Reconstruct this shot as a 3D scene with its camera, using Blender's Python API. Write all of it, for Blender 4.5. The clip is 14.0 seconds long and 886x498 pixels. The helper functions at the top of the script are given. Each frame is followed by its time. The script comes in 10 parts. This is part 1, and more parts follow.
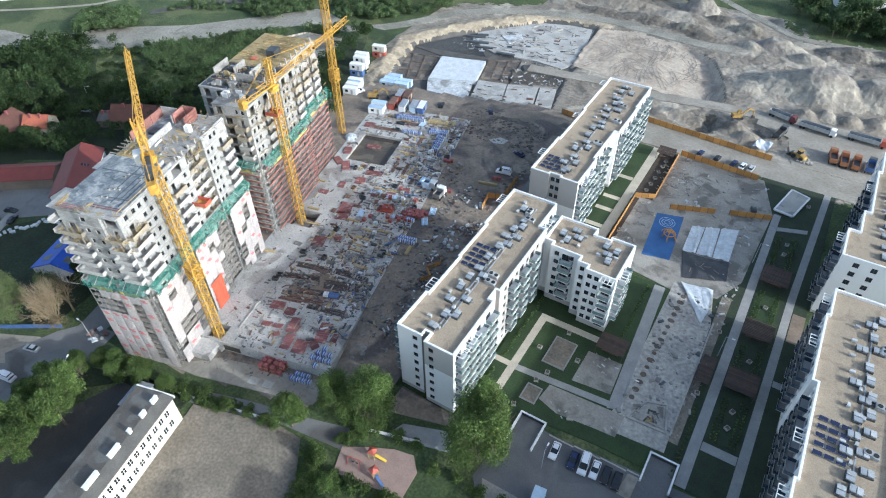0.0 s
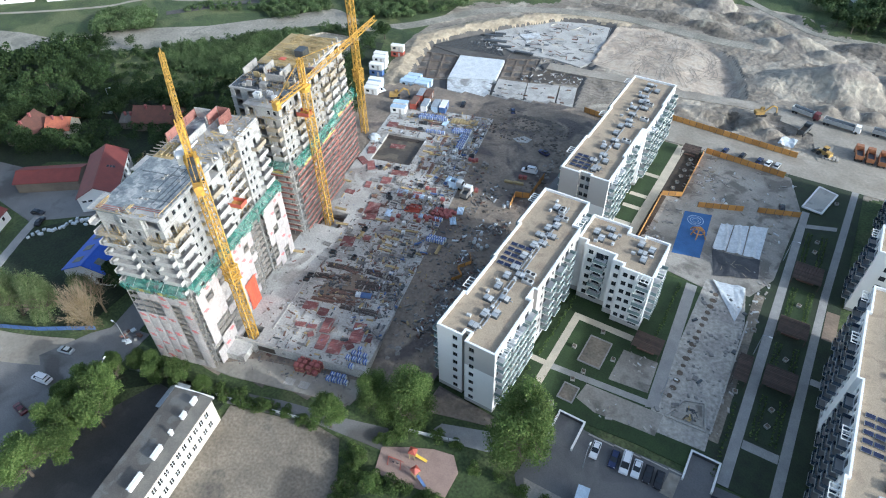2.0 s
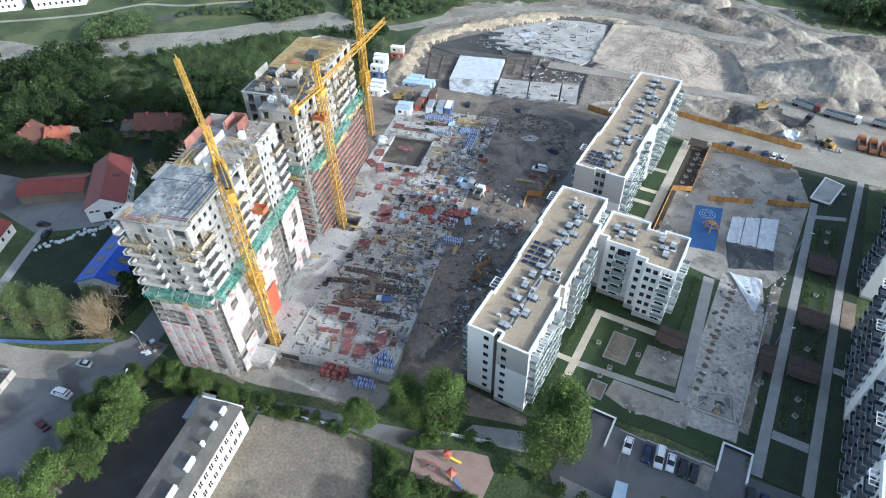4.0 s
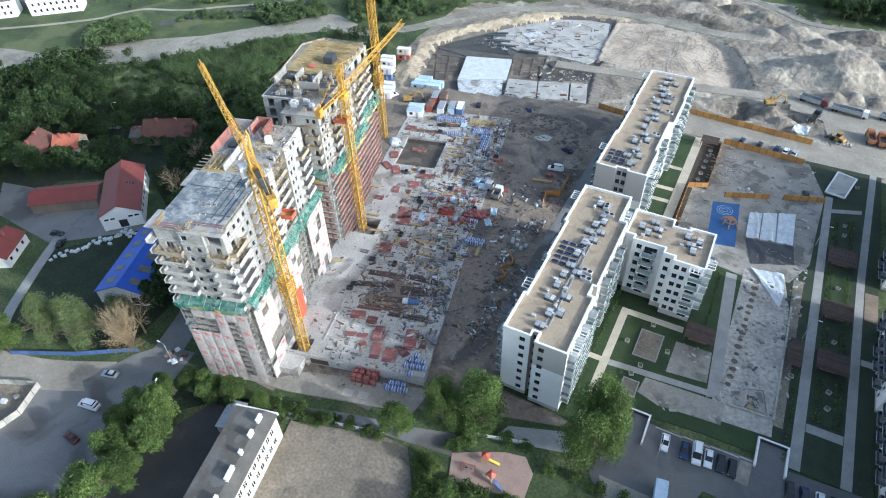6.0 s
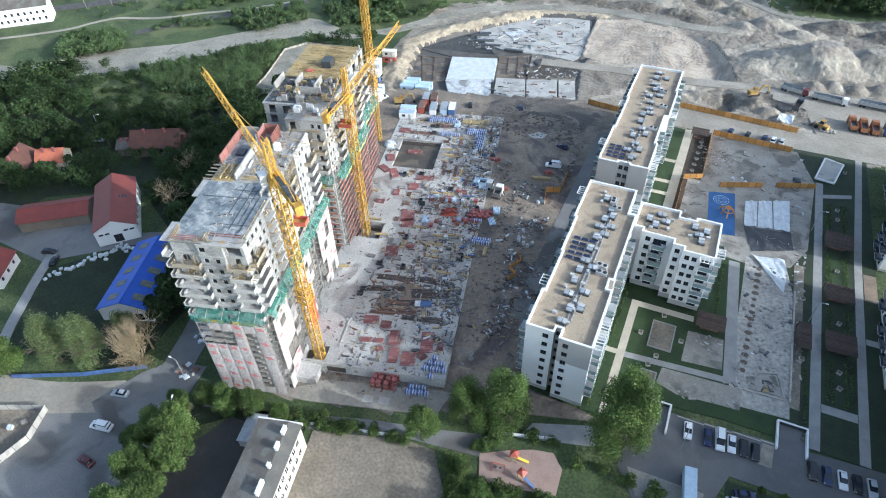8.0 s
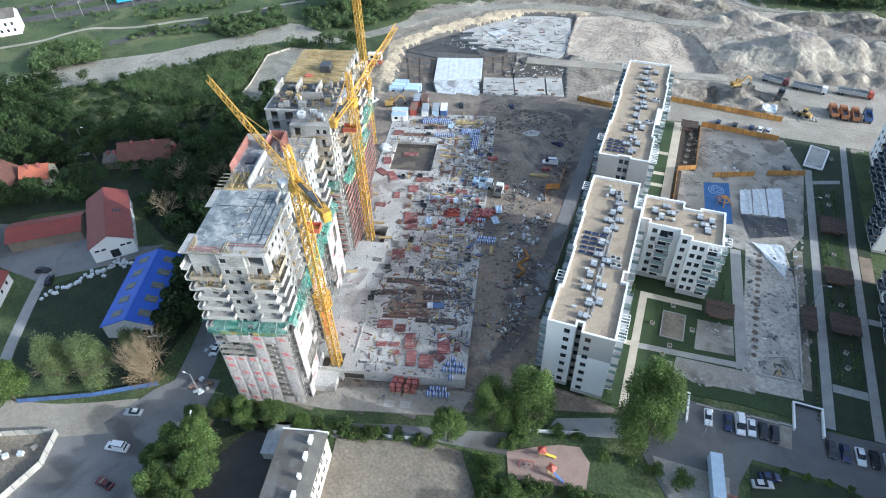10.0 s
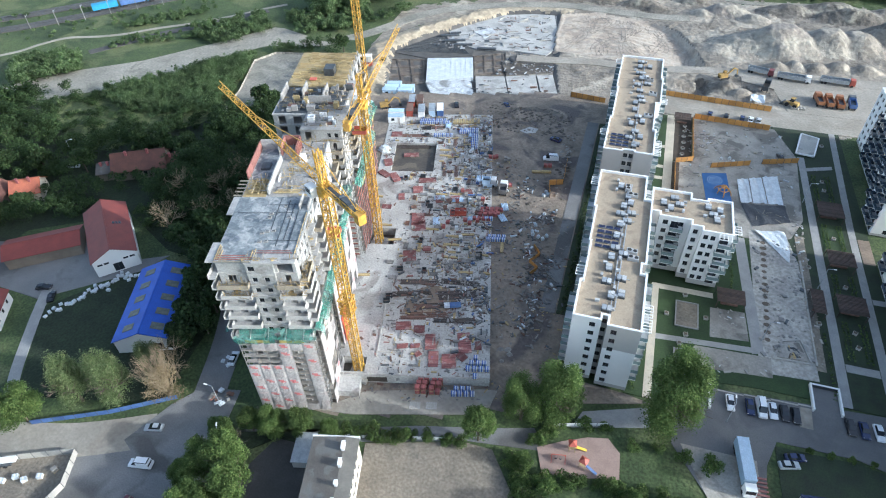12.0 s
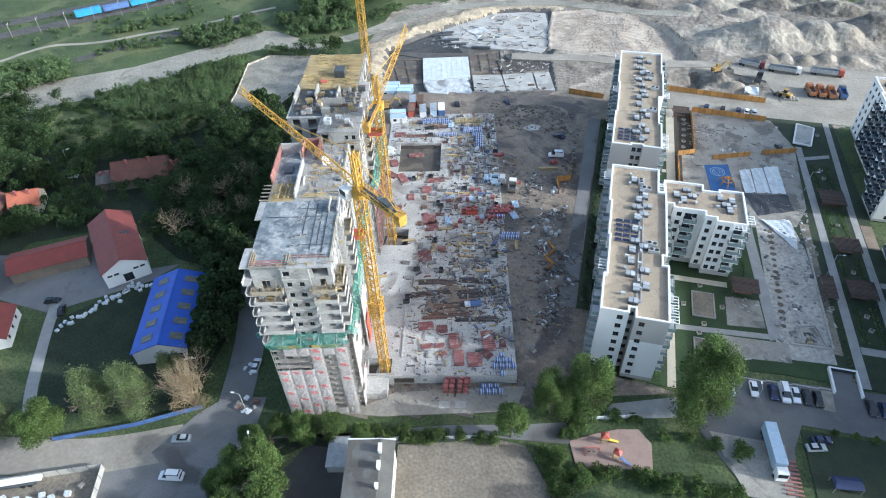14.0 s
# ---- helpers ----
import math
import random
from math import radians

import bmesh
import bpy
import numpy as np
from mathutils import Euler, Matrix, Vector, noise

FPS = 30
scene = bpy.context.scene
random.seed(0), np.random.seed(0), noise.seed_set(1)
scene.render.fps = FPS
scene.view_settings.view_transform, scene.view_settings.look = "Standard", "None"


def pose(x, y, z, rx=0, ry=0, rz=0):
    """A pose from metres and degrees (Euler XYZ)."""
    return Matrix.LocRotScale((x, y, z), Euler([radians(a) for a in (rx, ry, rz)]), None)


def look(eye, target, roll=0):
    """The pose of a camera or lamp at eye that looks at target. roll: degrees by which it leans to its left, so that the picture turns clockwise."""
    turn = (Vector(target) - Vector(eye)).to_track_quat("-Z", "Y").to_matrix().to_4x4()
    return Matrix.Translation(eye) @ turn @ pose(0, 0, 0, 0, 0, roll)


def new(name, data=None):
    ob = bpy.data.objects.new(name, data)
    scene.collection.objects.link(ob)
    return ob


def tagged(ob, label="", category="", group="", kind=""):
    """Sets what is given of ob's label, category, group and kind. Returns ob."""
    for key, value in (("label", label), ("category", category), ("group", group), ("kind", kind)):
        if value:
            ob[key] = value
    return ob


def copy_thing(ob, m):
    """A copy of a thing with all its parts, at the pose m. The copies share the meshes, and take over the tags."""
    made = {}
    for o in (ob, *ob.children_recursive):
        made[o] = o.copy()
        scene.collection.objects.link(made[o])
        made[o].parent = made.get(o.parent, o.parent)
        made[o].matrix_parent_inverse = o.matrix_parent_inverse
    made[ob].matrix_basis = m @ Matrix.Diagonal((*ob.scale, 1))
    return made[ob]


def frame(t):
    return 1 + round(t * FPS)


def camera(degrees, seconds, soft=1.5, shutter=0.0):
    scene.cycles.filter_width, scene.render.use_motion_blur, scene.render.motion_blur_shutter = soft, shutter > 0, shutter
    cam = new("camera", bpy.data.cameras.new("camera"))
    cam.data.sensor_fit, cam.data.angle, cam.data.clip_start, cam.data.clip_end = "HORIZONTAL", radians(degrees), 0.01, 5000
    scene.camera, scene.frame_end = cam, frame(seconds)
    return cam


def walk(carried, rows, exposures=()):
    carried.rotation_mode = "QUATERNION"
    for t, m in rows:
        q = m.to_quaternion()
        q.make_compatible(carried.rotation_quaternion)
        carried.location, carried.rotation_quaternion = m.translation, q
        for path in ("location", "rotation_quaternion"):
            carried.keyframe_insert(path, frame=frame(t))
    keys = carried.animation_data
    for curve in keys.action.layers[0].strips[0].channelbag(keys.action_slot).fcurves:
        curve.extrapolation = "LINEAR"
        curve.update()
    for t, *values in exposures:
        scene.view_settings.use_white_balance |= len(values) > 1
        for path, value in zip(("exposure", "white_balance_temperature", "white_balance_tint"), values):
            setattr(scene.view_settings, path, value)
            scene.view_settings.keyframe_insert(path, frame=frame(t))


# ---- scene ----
cam = camera(71.5, 14.0, 1.1)
PATH = [
    (0, (-1.971, 2.169, 126.728), (-2.761, 3.409, 125.372), -0.9),
    (0.5, (-3.439, 1.317, 126.694), (-4.231, 2.554, 125.338), -1.1),
    (1, (-5.001, 0.322, 126.746), (-5.798, 1.557, 125.389), -1.3),
    (1.5, (-7.112, -0.82, 126.673), (-7.909, 0.414, 125.316), -1.3),
    (2, (-9.142, -2.01, 126.739), (-9.936, -0.774, 125.381), -1.4),
    (2.5, (-11.163, -3.049, 126.701), (-11.942, -1.804, 125.343), -1.4),
    (3, (-13.316, -4.235, 126.682), (-14.078, -2.979, 125.324), -1.5),
    (5.5, (-24.354, -9.932, 126.762), (-25.093, -8.661, 125.406), -1.9),
    (6, (-26.636, -10.996, 126.801), (-27.355, -9.714, 125.445), -1.9),
    (6.5, (-28.936, -12.163, 126.811), (-29.635, -10.87, 125.454), -1.9),
    (7, (-31.296, -13.261, 126.749), (-31.974, -11.957, 125.393), -1.9),
    (7.5, (-33.878, -14.343, 126.741), (-34.533, -13.027, 125.385), -1.9),
    (8, (-36.33, -15.435, 126.713), (-36.965, -14.109, 125.358), -1.9),
    (10.5, (-48.566, -20.353, 126.777), (-49.094, -18.979, 125.422), -2.0),
    (11, (-51.215, -21.284, 126.807), (-51.721, -19.903, 125.452), -2.0),
    (11.5, (-53.799, -22.13, 126.861), (-54.285, -20.742, 125.505), -1.9),
    (12, (-56.368, -23.085, 126.856), (-56.837, -21.691, 125.501), -2.0),
    (12.5, (-58.956, -24.014, 126.994), (-59.408, -22.615, 125.638), -2.0),
    (13, (-61.448, -24.843, 127.051), (-61.884, -23.439, 125.695), -2.0),
    (13.5, (-64.039, -25.54, 127.079), (-64.46, -24.132, 125.723), -2.0),
    (14, (-66.939, -26.351, 127.102), (-67.338, -24.937, 125.745), -2.0),
]
walk(cam, [(t, look(eye, target, roll)) for t, eye, target, roll in PATH], exposures=[(0, 0.87, 5450, 4), (6.5, 1.03, 5450, 4), (14, 1.14, 5450, 4)])

# ---- world and sun ----
world = bpy.data.worlds.new("world")
scene.world = world
world.use_nodes = True
wn = world.node_tree.nodes
sky = wn.new("ShaderNodeTexSky")
sky.sky_type, sky.sun_disc = "NISHITA", False
sky.sun_elevation, sky.sun_rotation = radians(20), radians(90)
sky.air_density, sky.dust_density, sky.ozone_density = 1.0, 2.6, 0.5
haze = wn.new("ShaderNodeHueSaturation")
haze.inputs["Saturation"].default_value = 0.78
world.node_tree.links.new(sky.outputs[0], haze.inputs["Color"])
world.node_tree.links.new(haze.outputs[0], wn["Background"].inputs[0])
wn["Background"].inputs[1].default_value = 0.15
sun_data = bpy.data.lights.new("sun", "SUN")
sun_data.energy, sun_data.angle, sun_data.color = 2.42, radians(0.8), (1.0, 0.945, 0.87)
sun = new("sun", sun_data)
sun.matrix_world = look((300, 0, 300 * math.tan(radians(20.5))), (0, 0, 0))


# ---- materials ----
MATS = {}


def mat(name, c1, c2=None, scale=0.3, rough=0.85, bump=0.3, fine=6.0, metal=0.0, spread=0.25, world_space=False, rand=0.0, stains=None, grain_amp=0.13):
    """Two-scale mottled surface: broad patches between c1 and c2, fine grain on top, bump from the grain."""
    if name in MATS:
        return MATS[name]
    m = bpy.data.materials.new(name)
    m.use_nodes = True
    nt = m.node_tree
    n, link = nt.nodes, nt.links.new
    b = n["Principled BSDF"]
    b.inputs["Roughness"].default_value, b.inputs["Metallic"].default_value = rough, metal
    c2 = c2 or tuple(v * 0.7 for v in c1)
    if world_space:
        co = n.new("ShaderNodeNewGeometry").outputs["Position"]
    else:
        co = n.new("ShaderNodeTexCoord").outputs["Object"]
    big, small = n.new("ShaderNodeTexNoise"), n.new("ShaderNodeTexNoise")
    big.inputs["Scale"].default_value, big.inputs["Detail"].default_value = scale, 6
    big.inputs["Roughness"].default_value = 0.65
    small.inputs["Scale"].default_value, small.inputs["Detail"].default_value = fine, 4
    link(co, big.inputs["Vector"]), link(co, small.inputs["Vector"])
    ramp = n.new("ShaderNodeValToRGB")
    ramp.color_ramp.elements[0].position, ramp.color_ramp.elements[1].position = 0.5 - spread / 2, 0.5 + spread / 2
    ramp.color_ramp.elements[0].color, ramp.color_ramp.elements[1].color = (*c2, 1), (*c1, 1)
    link(big.outputs["Fac"], ramp.inputs[0])
    out = ramp.outputs[0]
    if stains:
        st = n.new("ShaderNodeTexNoise")
        st.inputs["Scale"].default_value, st.inputs["Detail"].default_value, st.inputs["Distortion"].default_value = stains[1], 5, 0.6
        link(co, st.inputs["Vector"])
        r2 = n.new("ShaderNodeValToRGB")
        r2.color_ramp.elements[0].position, r2.color_ramp.elements[1].position = 0.52, 0.62
        link(st.outputs["Fac"], r2.inputs[0])
        mx = n.new("ShaderNodeMix")
        mx.data_type = "RGBA"
        mx.inputs["B"].default_value = (*stains[0], 1)
        link(out, mx.inputs["A"]), link(r2.outputs[0], mx.inputs["Factor"])
        out = mx.outputs["Result"]
    hsv = n.new("ShaderNodeHueSaturation")
    grain = n.new("ShaderNodeMapRange")
    grain.inputs["From Min"].default_value, grain.inputs["From Max"].default_value = 0.3, 0.7
    grain.inputs["To Min"].default_value, grain.inputs["To Max"].default_value = 1 - grain_amp, 1 + grain_amp
    link(small.outputs["Fac"], grain.inputs["Value"])
    val = grain.outputs[0]
    if rand:
        info = n.new("ShaderNodeObjectInfo")
        rr = n.new("ShaderNodeMapRange")
        rr.inputs["To Min"].default_value, rr.inputs["To Max"].default_value = 1 - rand, 1 + rand
        link(info.outputs["Random"], rr.inputs["Value"])
        mul = n.new("ShaderNodeMath")
        mul.operation = "MULTIPLY"
        link(val, mul.inputs[0]), link(rr.outputs[0], mul.inputs[1])
        val = mul.outputs[0]
    link(val, hsv.inputs["Value"]), link(out, hsv.inputs["Color"]), link(hsv.outputs[0], b.inputs["Base Color"])
    if bump:
        bp = n.new("ShaderNodeBump")
        bp.inputs["Strength"].default_value, bp.inputs["Distance"].default_value = bump, 0.5 / fine
        link(small.outputs["Fac"], bp.inputs["Height"]), link(bp.outputs[0], b.inputs["Normal"])
    MATS[name] = m
    return m


def leafy(name, c1, c2, c3):
    """Leaves: each leaf clump takes its own tone between three greens."""
    m = bpy.data.materials.new(name)
    m.use_nodes = True
    nt = m.node_tree
    n, link = nt.nodes, nt.links.new
    b = n["Principled BSDF"]
    b.inputs["Roughness"].default_value = 0.7
    b.inputs["Specular IOR Level"].default_value = 0.2
    geo = n.new("ShaderNodeNewGeometry")
    ramp = n.new("ShaderNodeValToRGB")
    ramp.color_ramp.elements[0].color, ramp.color_ramp.elements[1].color = (*c1, 1), (*c3, 1)
    ramp.color_ramp.elements.new(0.5).color = (*c2, 1)
    link(geo.outputs["Random Per Island"], ramp.inputs[0])
    big = n.new("ShaderNodeTexNoise")
    big.inputs["Scale"].default_value = 0.12
    link(geo.outputs["Position"], big.inputs["Vector"])
    hsv = n.new("ShaderNodeHueSaturation")
    mr = n.new("ShaderNodeMapRange")
    mr.inputs["From Min"].default_value, mr.inputs["From Max"].default_value = 0.3, 0.7
    mr.inputs["To Min"].default_value, mr.inputs["To Max"].default_value = 0.65, 1.3
    link(big.outputs["Fac"], mr.inputs["Value"]), link(mr.outputs[0], hsv.inputs["Value"])
    link(ramp.outputs[0], hsv.inputs["Color"]), link(hsv.outputs[0], b.inputs["Base Color"])
    tr = n.new("ShaderNodeBsdfTranslucent")
    link(hsv.outputs[0], tr.inputs["Color"])
    mix = n.new("ShaderNodeMixShader")
    mix.inputs[0].default_value = 0.25
    link(b.outputs[0], mix.inputs[1]), link(tr.outputs[0], mix.inputs[2]), link(mix.outputs[0], n["Material Output"].inputs[0])
    MATS[name] = m
    return m


def glassy(name, c, rough=0.08):
    m = bpy.data.materials.new(name)
    m.use_nodes = True
    b = m.node_tree.nodes["Principled BSDF"]
    b.inputs["Base Color"].default_value, b.inputs["Roughness"].default_value = (*c, 1), rough
    b.inputs["Specular IOR Level"].default_value = 0.6
    MATS[name] = m
    return m


W = True
GRASS = mat("grass_rough", (0.070, 0.098, 0.032), (0.038, 0.058, 0.020), 0.06, 0.9, 0.6, 1.5, world_space=W, stains=((0.11, 0.125, 0.05), 0.05), grain_amp=0.42)
MEADOW = mat("meadow_grass", (0.088, 0.108, 0.036), (0.038, 0.056, 0.020), 0.09, 0.9, 0.7, 1.2, world_space=W, stains=((0.135, 0.15, 0.055), 0.12), grain_amp=0.45)
LAWN = mat("lawn", (0.040, 0.068, 0.022), (0.026, 0.045, 0.016), 0.15, 0.9, 0.5, 3.0, world_space=W, grain_amp=0.25)
# darker lawn copy for ground that lies in the blocks' shadow
DARKLAWN = mat("shaded_lawn", (0.036, 0.052, 0.024), (0.027, 0.035, 0.021), 0.2, 0.9, 0.5, 3.0, world_space=W, grain_amp=0.25)
DIRT = mat("yard_dirt", (0.29, 0.235, 0.18), (0.17, 0.14, 0.113), 0.09, 0.95, 0.6, 1.2, world_space=W, stains=((0.12, 0.1, 0.09), 0.09), grain_amp=0.18)
TAN = mat("tan_dirt", (0.275, 0.235, 0.18), (0.175, 0.148, 0.115), 0.07, 0.95, 0.5, 1.5, world_space=W, stains=((0.13, 0.115, 0.095), 0.07), grain_amp=0.26)
STRIP = mat("raked_sand", (0.44, 0.41, 0.36), (0.33, 0.305, 0.275), 0.15, 0.95, 0.6, 1.0, world_space=W, grain_amp=0.28)
SAND = mat("pale_sand", (0.40, 0.36, 0.29), (0.235, 0.21, 0.175), 0.06, 0.95, 0.8, 0.5, world_space=W, stains=((0.24, 0.21, 0.18), 0.06), grain_amp=0.25)
TRACK = mat("haul_road", (0.35, 0.315, 0.265), (0.25, 0.228, 0.19), 0.05, 0.95, 0.4, 1.0, world_space=W, stains=((0.26, 0.23, 0.19), 0.08), grain_amp=0.12)
ASPHALT = mat("asphalt", (0.155, 0.15, 0.15), (0.115, 0.112, 0.112), 0.06, 0.9, 0.2, 4.0, world_space=W, stains=((0.16, 0.155, 0.15), 0.09))
STREET = mat("old_asphalt", (0.22, 0.215, 0.21), (0.155, 0.152, 0.15), 0.05, 0.9, 0.2, 3.0, world_space=W, stains=((0.11, 0.105, 0.1), 0.07), grain_amp=0.15)
CONC = mat("concrete", (0.46, 0.43, 0.38), (0.36, 0.34, 0.31), 0.12, 0.9, 0.25, 3.0, stains=((0.28, 0.27, 0.25), 0.18))
CONCW = mat("concrete_slab", (0.49, 0.475, 0.445), (0.37, 0.355, 0.33), 0.12, 0.9, 0.25, 2.0, world_space=W, stains=((0.27, 0.25, 0.23), 0.13), grain_amp=0.2)
DARKCONC = mat("dark_concrete", (0.12, 0.11, 0.10), (0.07, 0.065, 0.06), 0.1, 0.8, 0.3, 2.0, world_space=W)
PAVE = mat("beige_paving", (0.52, 0.46, 0.36), (0.44, 0.39, 0.31), 0.3, 0.9, 0.2, 5.0, world_space=W)
GPAVE = mat("grey_paving", (0.34, 0.33, 0.31), (0.28, 0.27, 0.26), 0.3, 0.9, 0.2, 5.0, world_space=W)
MULCH = mat("mulch", (0.075, 0.055, 0.04), (0.05, 0.04, 0.03), 0.5, 0.95, 0.5, 4.0, world_space=W)
WHITE = mat("white_render", (0.81, 0.80, 0.78), (0.765, 0.755, 0.74), 0.1, 0.85, 0.03, 3.0, grain_amp=0.02)
GREY = mat("grey_render", (0.44, 0.42, 0.395), (0.41, 0.39, 0.37), 0.1, 0.85, 0.03, 3.0, grain_amp=0.02)
DGREY = mat("dark_grey_render", (0.20, 0.195, 0.19), (0.17, 0.165, 0.16), 0.1, 0.85, 0.1, 3.0)
ROOFG = mat("roof_gravel", (0.37, 0.30, 0.215), (0.33, 0.265, 0.19), 0.15, 0.95, 0.15, 5.0, stains=((0.28, 0.22, 0.16), 0.3), grain_amp=0.2)
ZINC = mat("galvanised_metal", (0.46, 0.48, 0.50), (0.34, 0.36, 0.38), 0.8, 0.5, 0.1, 6.0, metal=0.4)
DMETAL = mat("dark_metal", (0.10, 0.11, 0.12), (0.07, 0.075, 0.08), 0.8, 0.5, 0.1, 6.0, metal=0.3)
YEL = mat("crane_yellow", (0.62, 0.37, 0.06), (0.52, 0.30, 0.05), 0.3, 0.5, 0.1, 4.0, stains=((0.45, 0.25, 0.05), 0.6))
ORANGE = mat("orange_board", (0.58, 0.30, 0.085), (0.48, 0.24, 0.07), 0.3, 0.8, 0.2, 4.0, rand=0.2)
REDP = mat("red_paint", (0.44, 0.10, 0.065), (0.36, 0.08, 0.055), 0.4, 0.6, 0.1, 5.0, rand=0.25)
REDROOF = mat("red_sheet_roof", (0.22, 0.05, 0.037), (0.18, 0.042, 0.033), 0.3, 0.6, 0.1, 5.0)
TILE = mat("clay_tile", (0.42, 0.13, 0.07), (0.32, 0.10, 0.06), 0.4, 0.85, 0.4, 4.0, rand=0.2)
OLDTILE = mat("old_clay_tile", (0.15, 0.065, 0.045), (0.11, 0.05, 0.038), 0.4, 0.85, 0.4, 4.0)
BLUEROOF = mat("blue_sheet_roof", (0.03, 0.10, 0.50), (0.025, 0.08, 0.42), 0.3, 0.5, 0.1, 5.0)
BLUEP = mat("blue_plastic", (0.10, 0.17, 0.34), (0.06, 0.11, 0.28), 0.4, 0.5, 0.1, 5.0, rand=0.2)
LBLUE = mat("pale_blue_pack", (0.50, 0.62, 0.75), (0.42, 0.54, 0.68), 0.6, 0.6, 0.1, 5.0, rand=0.15)
WOODY = mat("formwork_timber", (0.46, 0.35, 0.17), (0.37, 0.28, 0.14), 0.4, 0.8, 0.2, 5.0, rand=0.25)
RUST = mat("rusty_steel", (0.20, 0.11, 0.08), (0.14, 0.085, 0.065), 0.5, 0.8, 0.3, 5.0, rand=0.25)
REDBAR = mat("red_oxide_steel", (0.34, 0.15, 0.13), (0.26, 0.12, 0.105), 0.5, 0.7, 0.2, 5.0, rand=0.25)
BRICKR = mat("clay_block", (0.34, 0.11, 0.10), (0.27, 0.09, 0.085), 0.5, 0.9, 0.2, 5.0, rand=0.2)
TEAL = mat("green_safety_net", (0.045, 0.23, 0.175), (0.03, 0.16, 0.12), 0.6, 0.8, 0.3, 4.0, stains=((0.17, 0.33, 0.28), 0.8))
NETW = mat("white_scaffold_net", (0.53, 0.49, 0.47), (0.42, 0.385, 0.37), 0.35, 0.9, 0.3, 3.0, stains=((0.47, 0.41, 0.385), 0.5))
NETR = mat("red_net_print", (0.55, 0.15, 0.15), (0.50, 0.20, 0.19), 0.5, 0.8, 0.2, 4.0)
LOOSEW = mat("loose_sheeting", (0.62, 0.63, 0.63), (0.46, 0.47, 0.475), 0.25, 0.5, 0.6, 1.0, stains=((0.26, 0.25, 0.235), 0.14), grain_amp=0.2)
RIMM = mat("tan_bank_clay", (0.46, 0.385, 0.275), (0.34, 0.28, 0.20), 0.1, 0.95, 0.8, 0.6, world_space=W, stains=((0.30, 0.25, 0.18), 0.1), grain_amp=0.22)
RUT = mat("wheel_rut", (0.34, 0.29, 0.24), (0.25, 0.215, 0.18), 0.2, 0.95, 0.5, 1.5, world_space=W)
WPLAST = mat("white_sheeting", (0.66, 0.68, 0.69), (0.52, 0.545, 0.565), 0.4, 0.35, 0.5, 1.5)
BPLAST = mat("black_sheeting", (0.06, 0.06, 0.065), (0.045, 0.045, 0.05), 0.4, 0.6, 0.5, 1.5)
SAFETY = mat("blue_rubber", (0.05, 0.135, 0.33), (0.04, 0.11, 0.27), 0.3, 0.85, 0.1, 5.0)
PINK = mat("pink_rubber", (0.36, 0.255, 0.21), (0.30, 0.21, 0.175), 0.3, 0.9, 0.1, 5.0)
SLATE = mat("bitumen_roof", (0.14, 0.125, 0.108), (0.095, 0.086, 0.077), 0.15, 0.9, 0.2, 4.0, stains=((0.15, 0.145, 0.135), 0.3))
DARKW = mat("brown_render", (0.20, 0.165, 0.13), (0.15, 0.125, 0.10), 0.3, 0.9, 0.2, 4.0)
CREAM = mat("cream_render", (0.66, 0.60, 0.50), (0.58, 0.52, 0.43), 0.2, 0.9, 0.1, 4.0)
BARK = mat("bark", (0.13, 0.10, 0.075), (0.09, 0.07, 0.055), 0.8, 0.95, 0.5, 6.0)
DEADBARK = mat("dead_branches", (0.34, 0.27, 0.18), (0.25, 0.19, 0.12), 0.8, 0.95, 0.3, 6.0)
TYRE = mat("rubber", (0.025, 0.025, 0.027), (0.02, 0.02, 0.02), 0.5, 0.9, 0.1, 6.0)
FIELDM = mat("graded_cream_clay", (0.47, 0.395, 0.315), (0.33, 0.275, 0.22), 0.10, 0.95, 0.35, 0.9, world_space=W, stains=((0.42, 0.365, 0.30), 0.2), grain_amp=0.14)
HILL = mat("grey_brown_spoil", (0.20, 0.175, 0.145), (0.115, 0.10, 0.082), 0.07, 0.95, 0.8, 0.6, world_space=W, stains=((0.30, 0.27, 0.21), 0.06), grain_amp=0.35)
# floor tone with the shade of trees and tower put into the colour
SHADEFLOOR = mat("shade_dark_floor", (0.030, 0.043, 0.018), (0.017, 0.025, 0.012), 0.1, 0.95, 0.6, 1.5, world_space=W, grain_amp=0.4)
PITB = mat("brown_blinding", (0.15, 0.12, 0.095), (0.10, 0.08, 0.065), 0.2, 0.9, 0.3, 2.0, world_space=W, stains=((0.20, 0.17, 0.14), 0.15))
PALE = mat("fresh_concrete", (0.47, 0.455, 0.425), (0.35, 0.34, 0.32), 0.12, 0.9, 0.25, 2.0, world_space=W, stains=((0.30, 0.29, 0.27), 0.16), grain_amp=0.18)
ROUGHS = mat("rough_tan_earth", (0.275, 0.24, 0.195), (0.165, 0.142, 0.115), 0.08, 0.95, 0.8, 0.6, world_space=W, stains=((0.38, 0.335, 0.27), 0.07), grain_amp=0.2)
PACKB = mat("blue_film_packs", (0.11, 0.18, 0.46), (0.08, 0.14, 0.38), 0.6, 0.5, 0.1, 5.0, rand=0.2)
DARKMUD = mat("mud_and_pit_shade", (0.095, 0.078, 0.06), (0.06, 0.05, 0.04), 0.15, 0.6, 0.4, 1.5, world_space=W, stains=((0.14, 0.115, 0.085), 0.2))
TRACKG = mat("grey_gravel_track", (0.32, 0.295, 0.245), (0.225, 0.21, 0.175), 0.06, 0.95, 0.4, 1.0, world_space=W, stains=((0.20, 0.19, 0.155), 0.09), grain_amp=0.25)
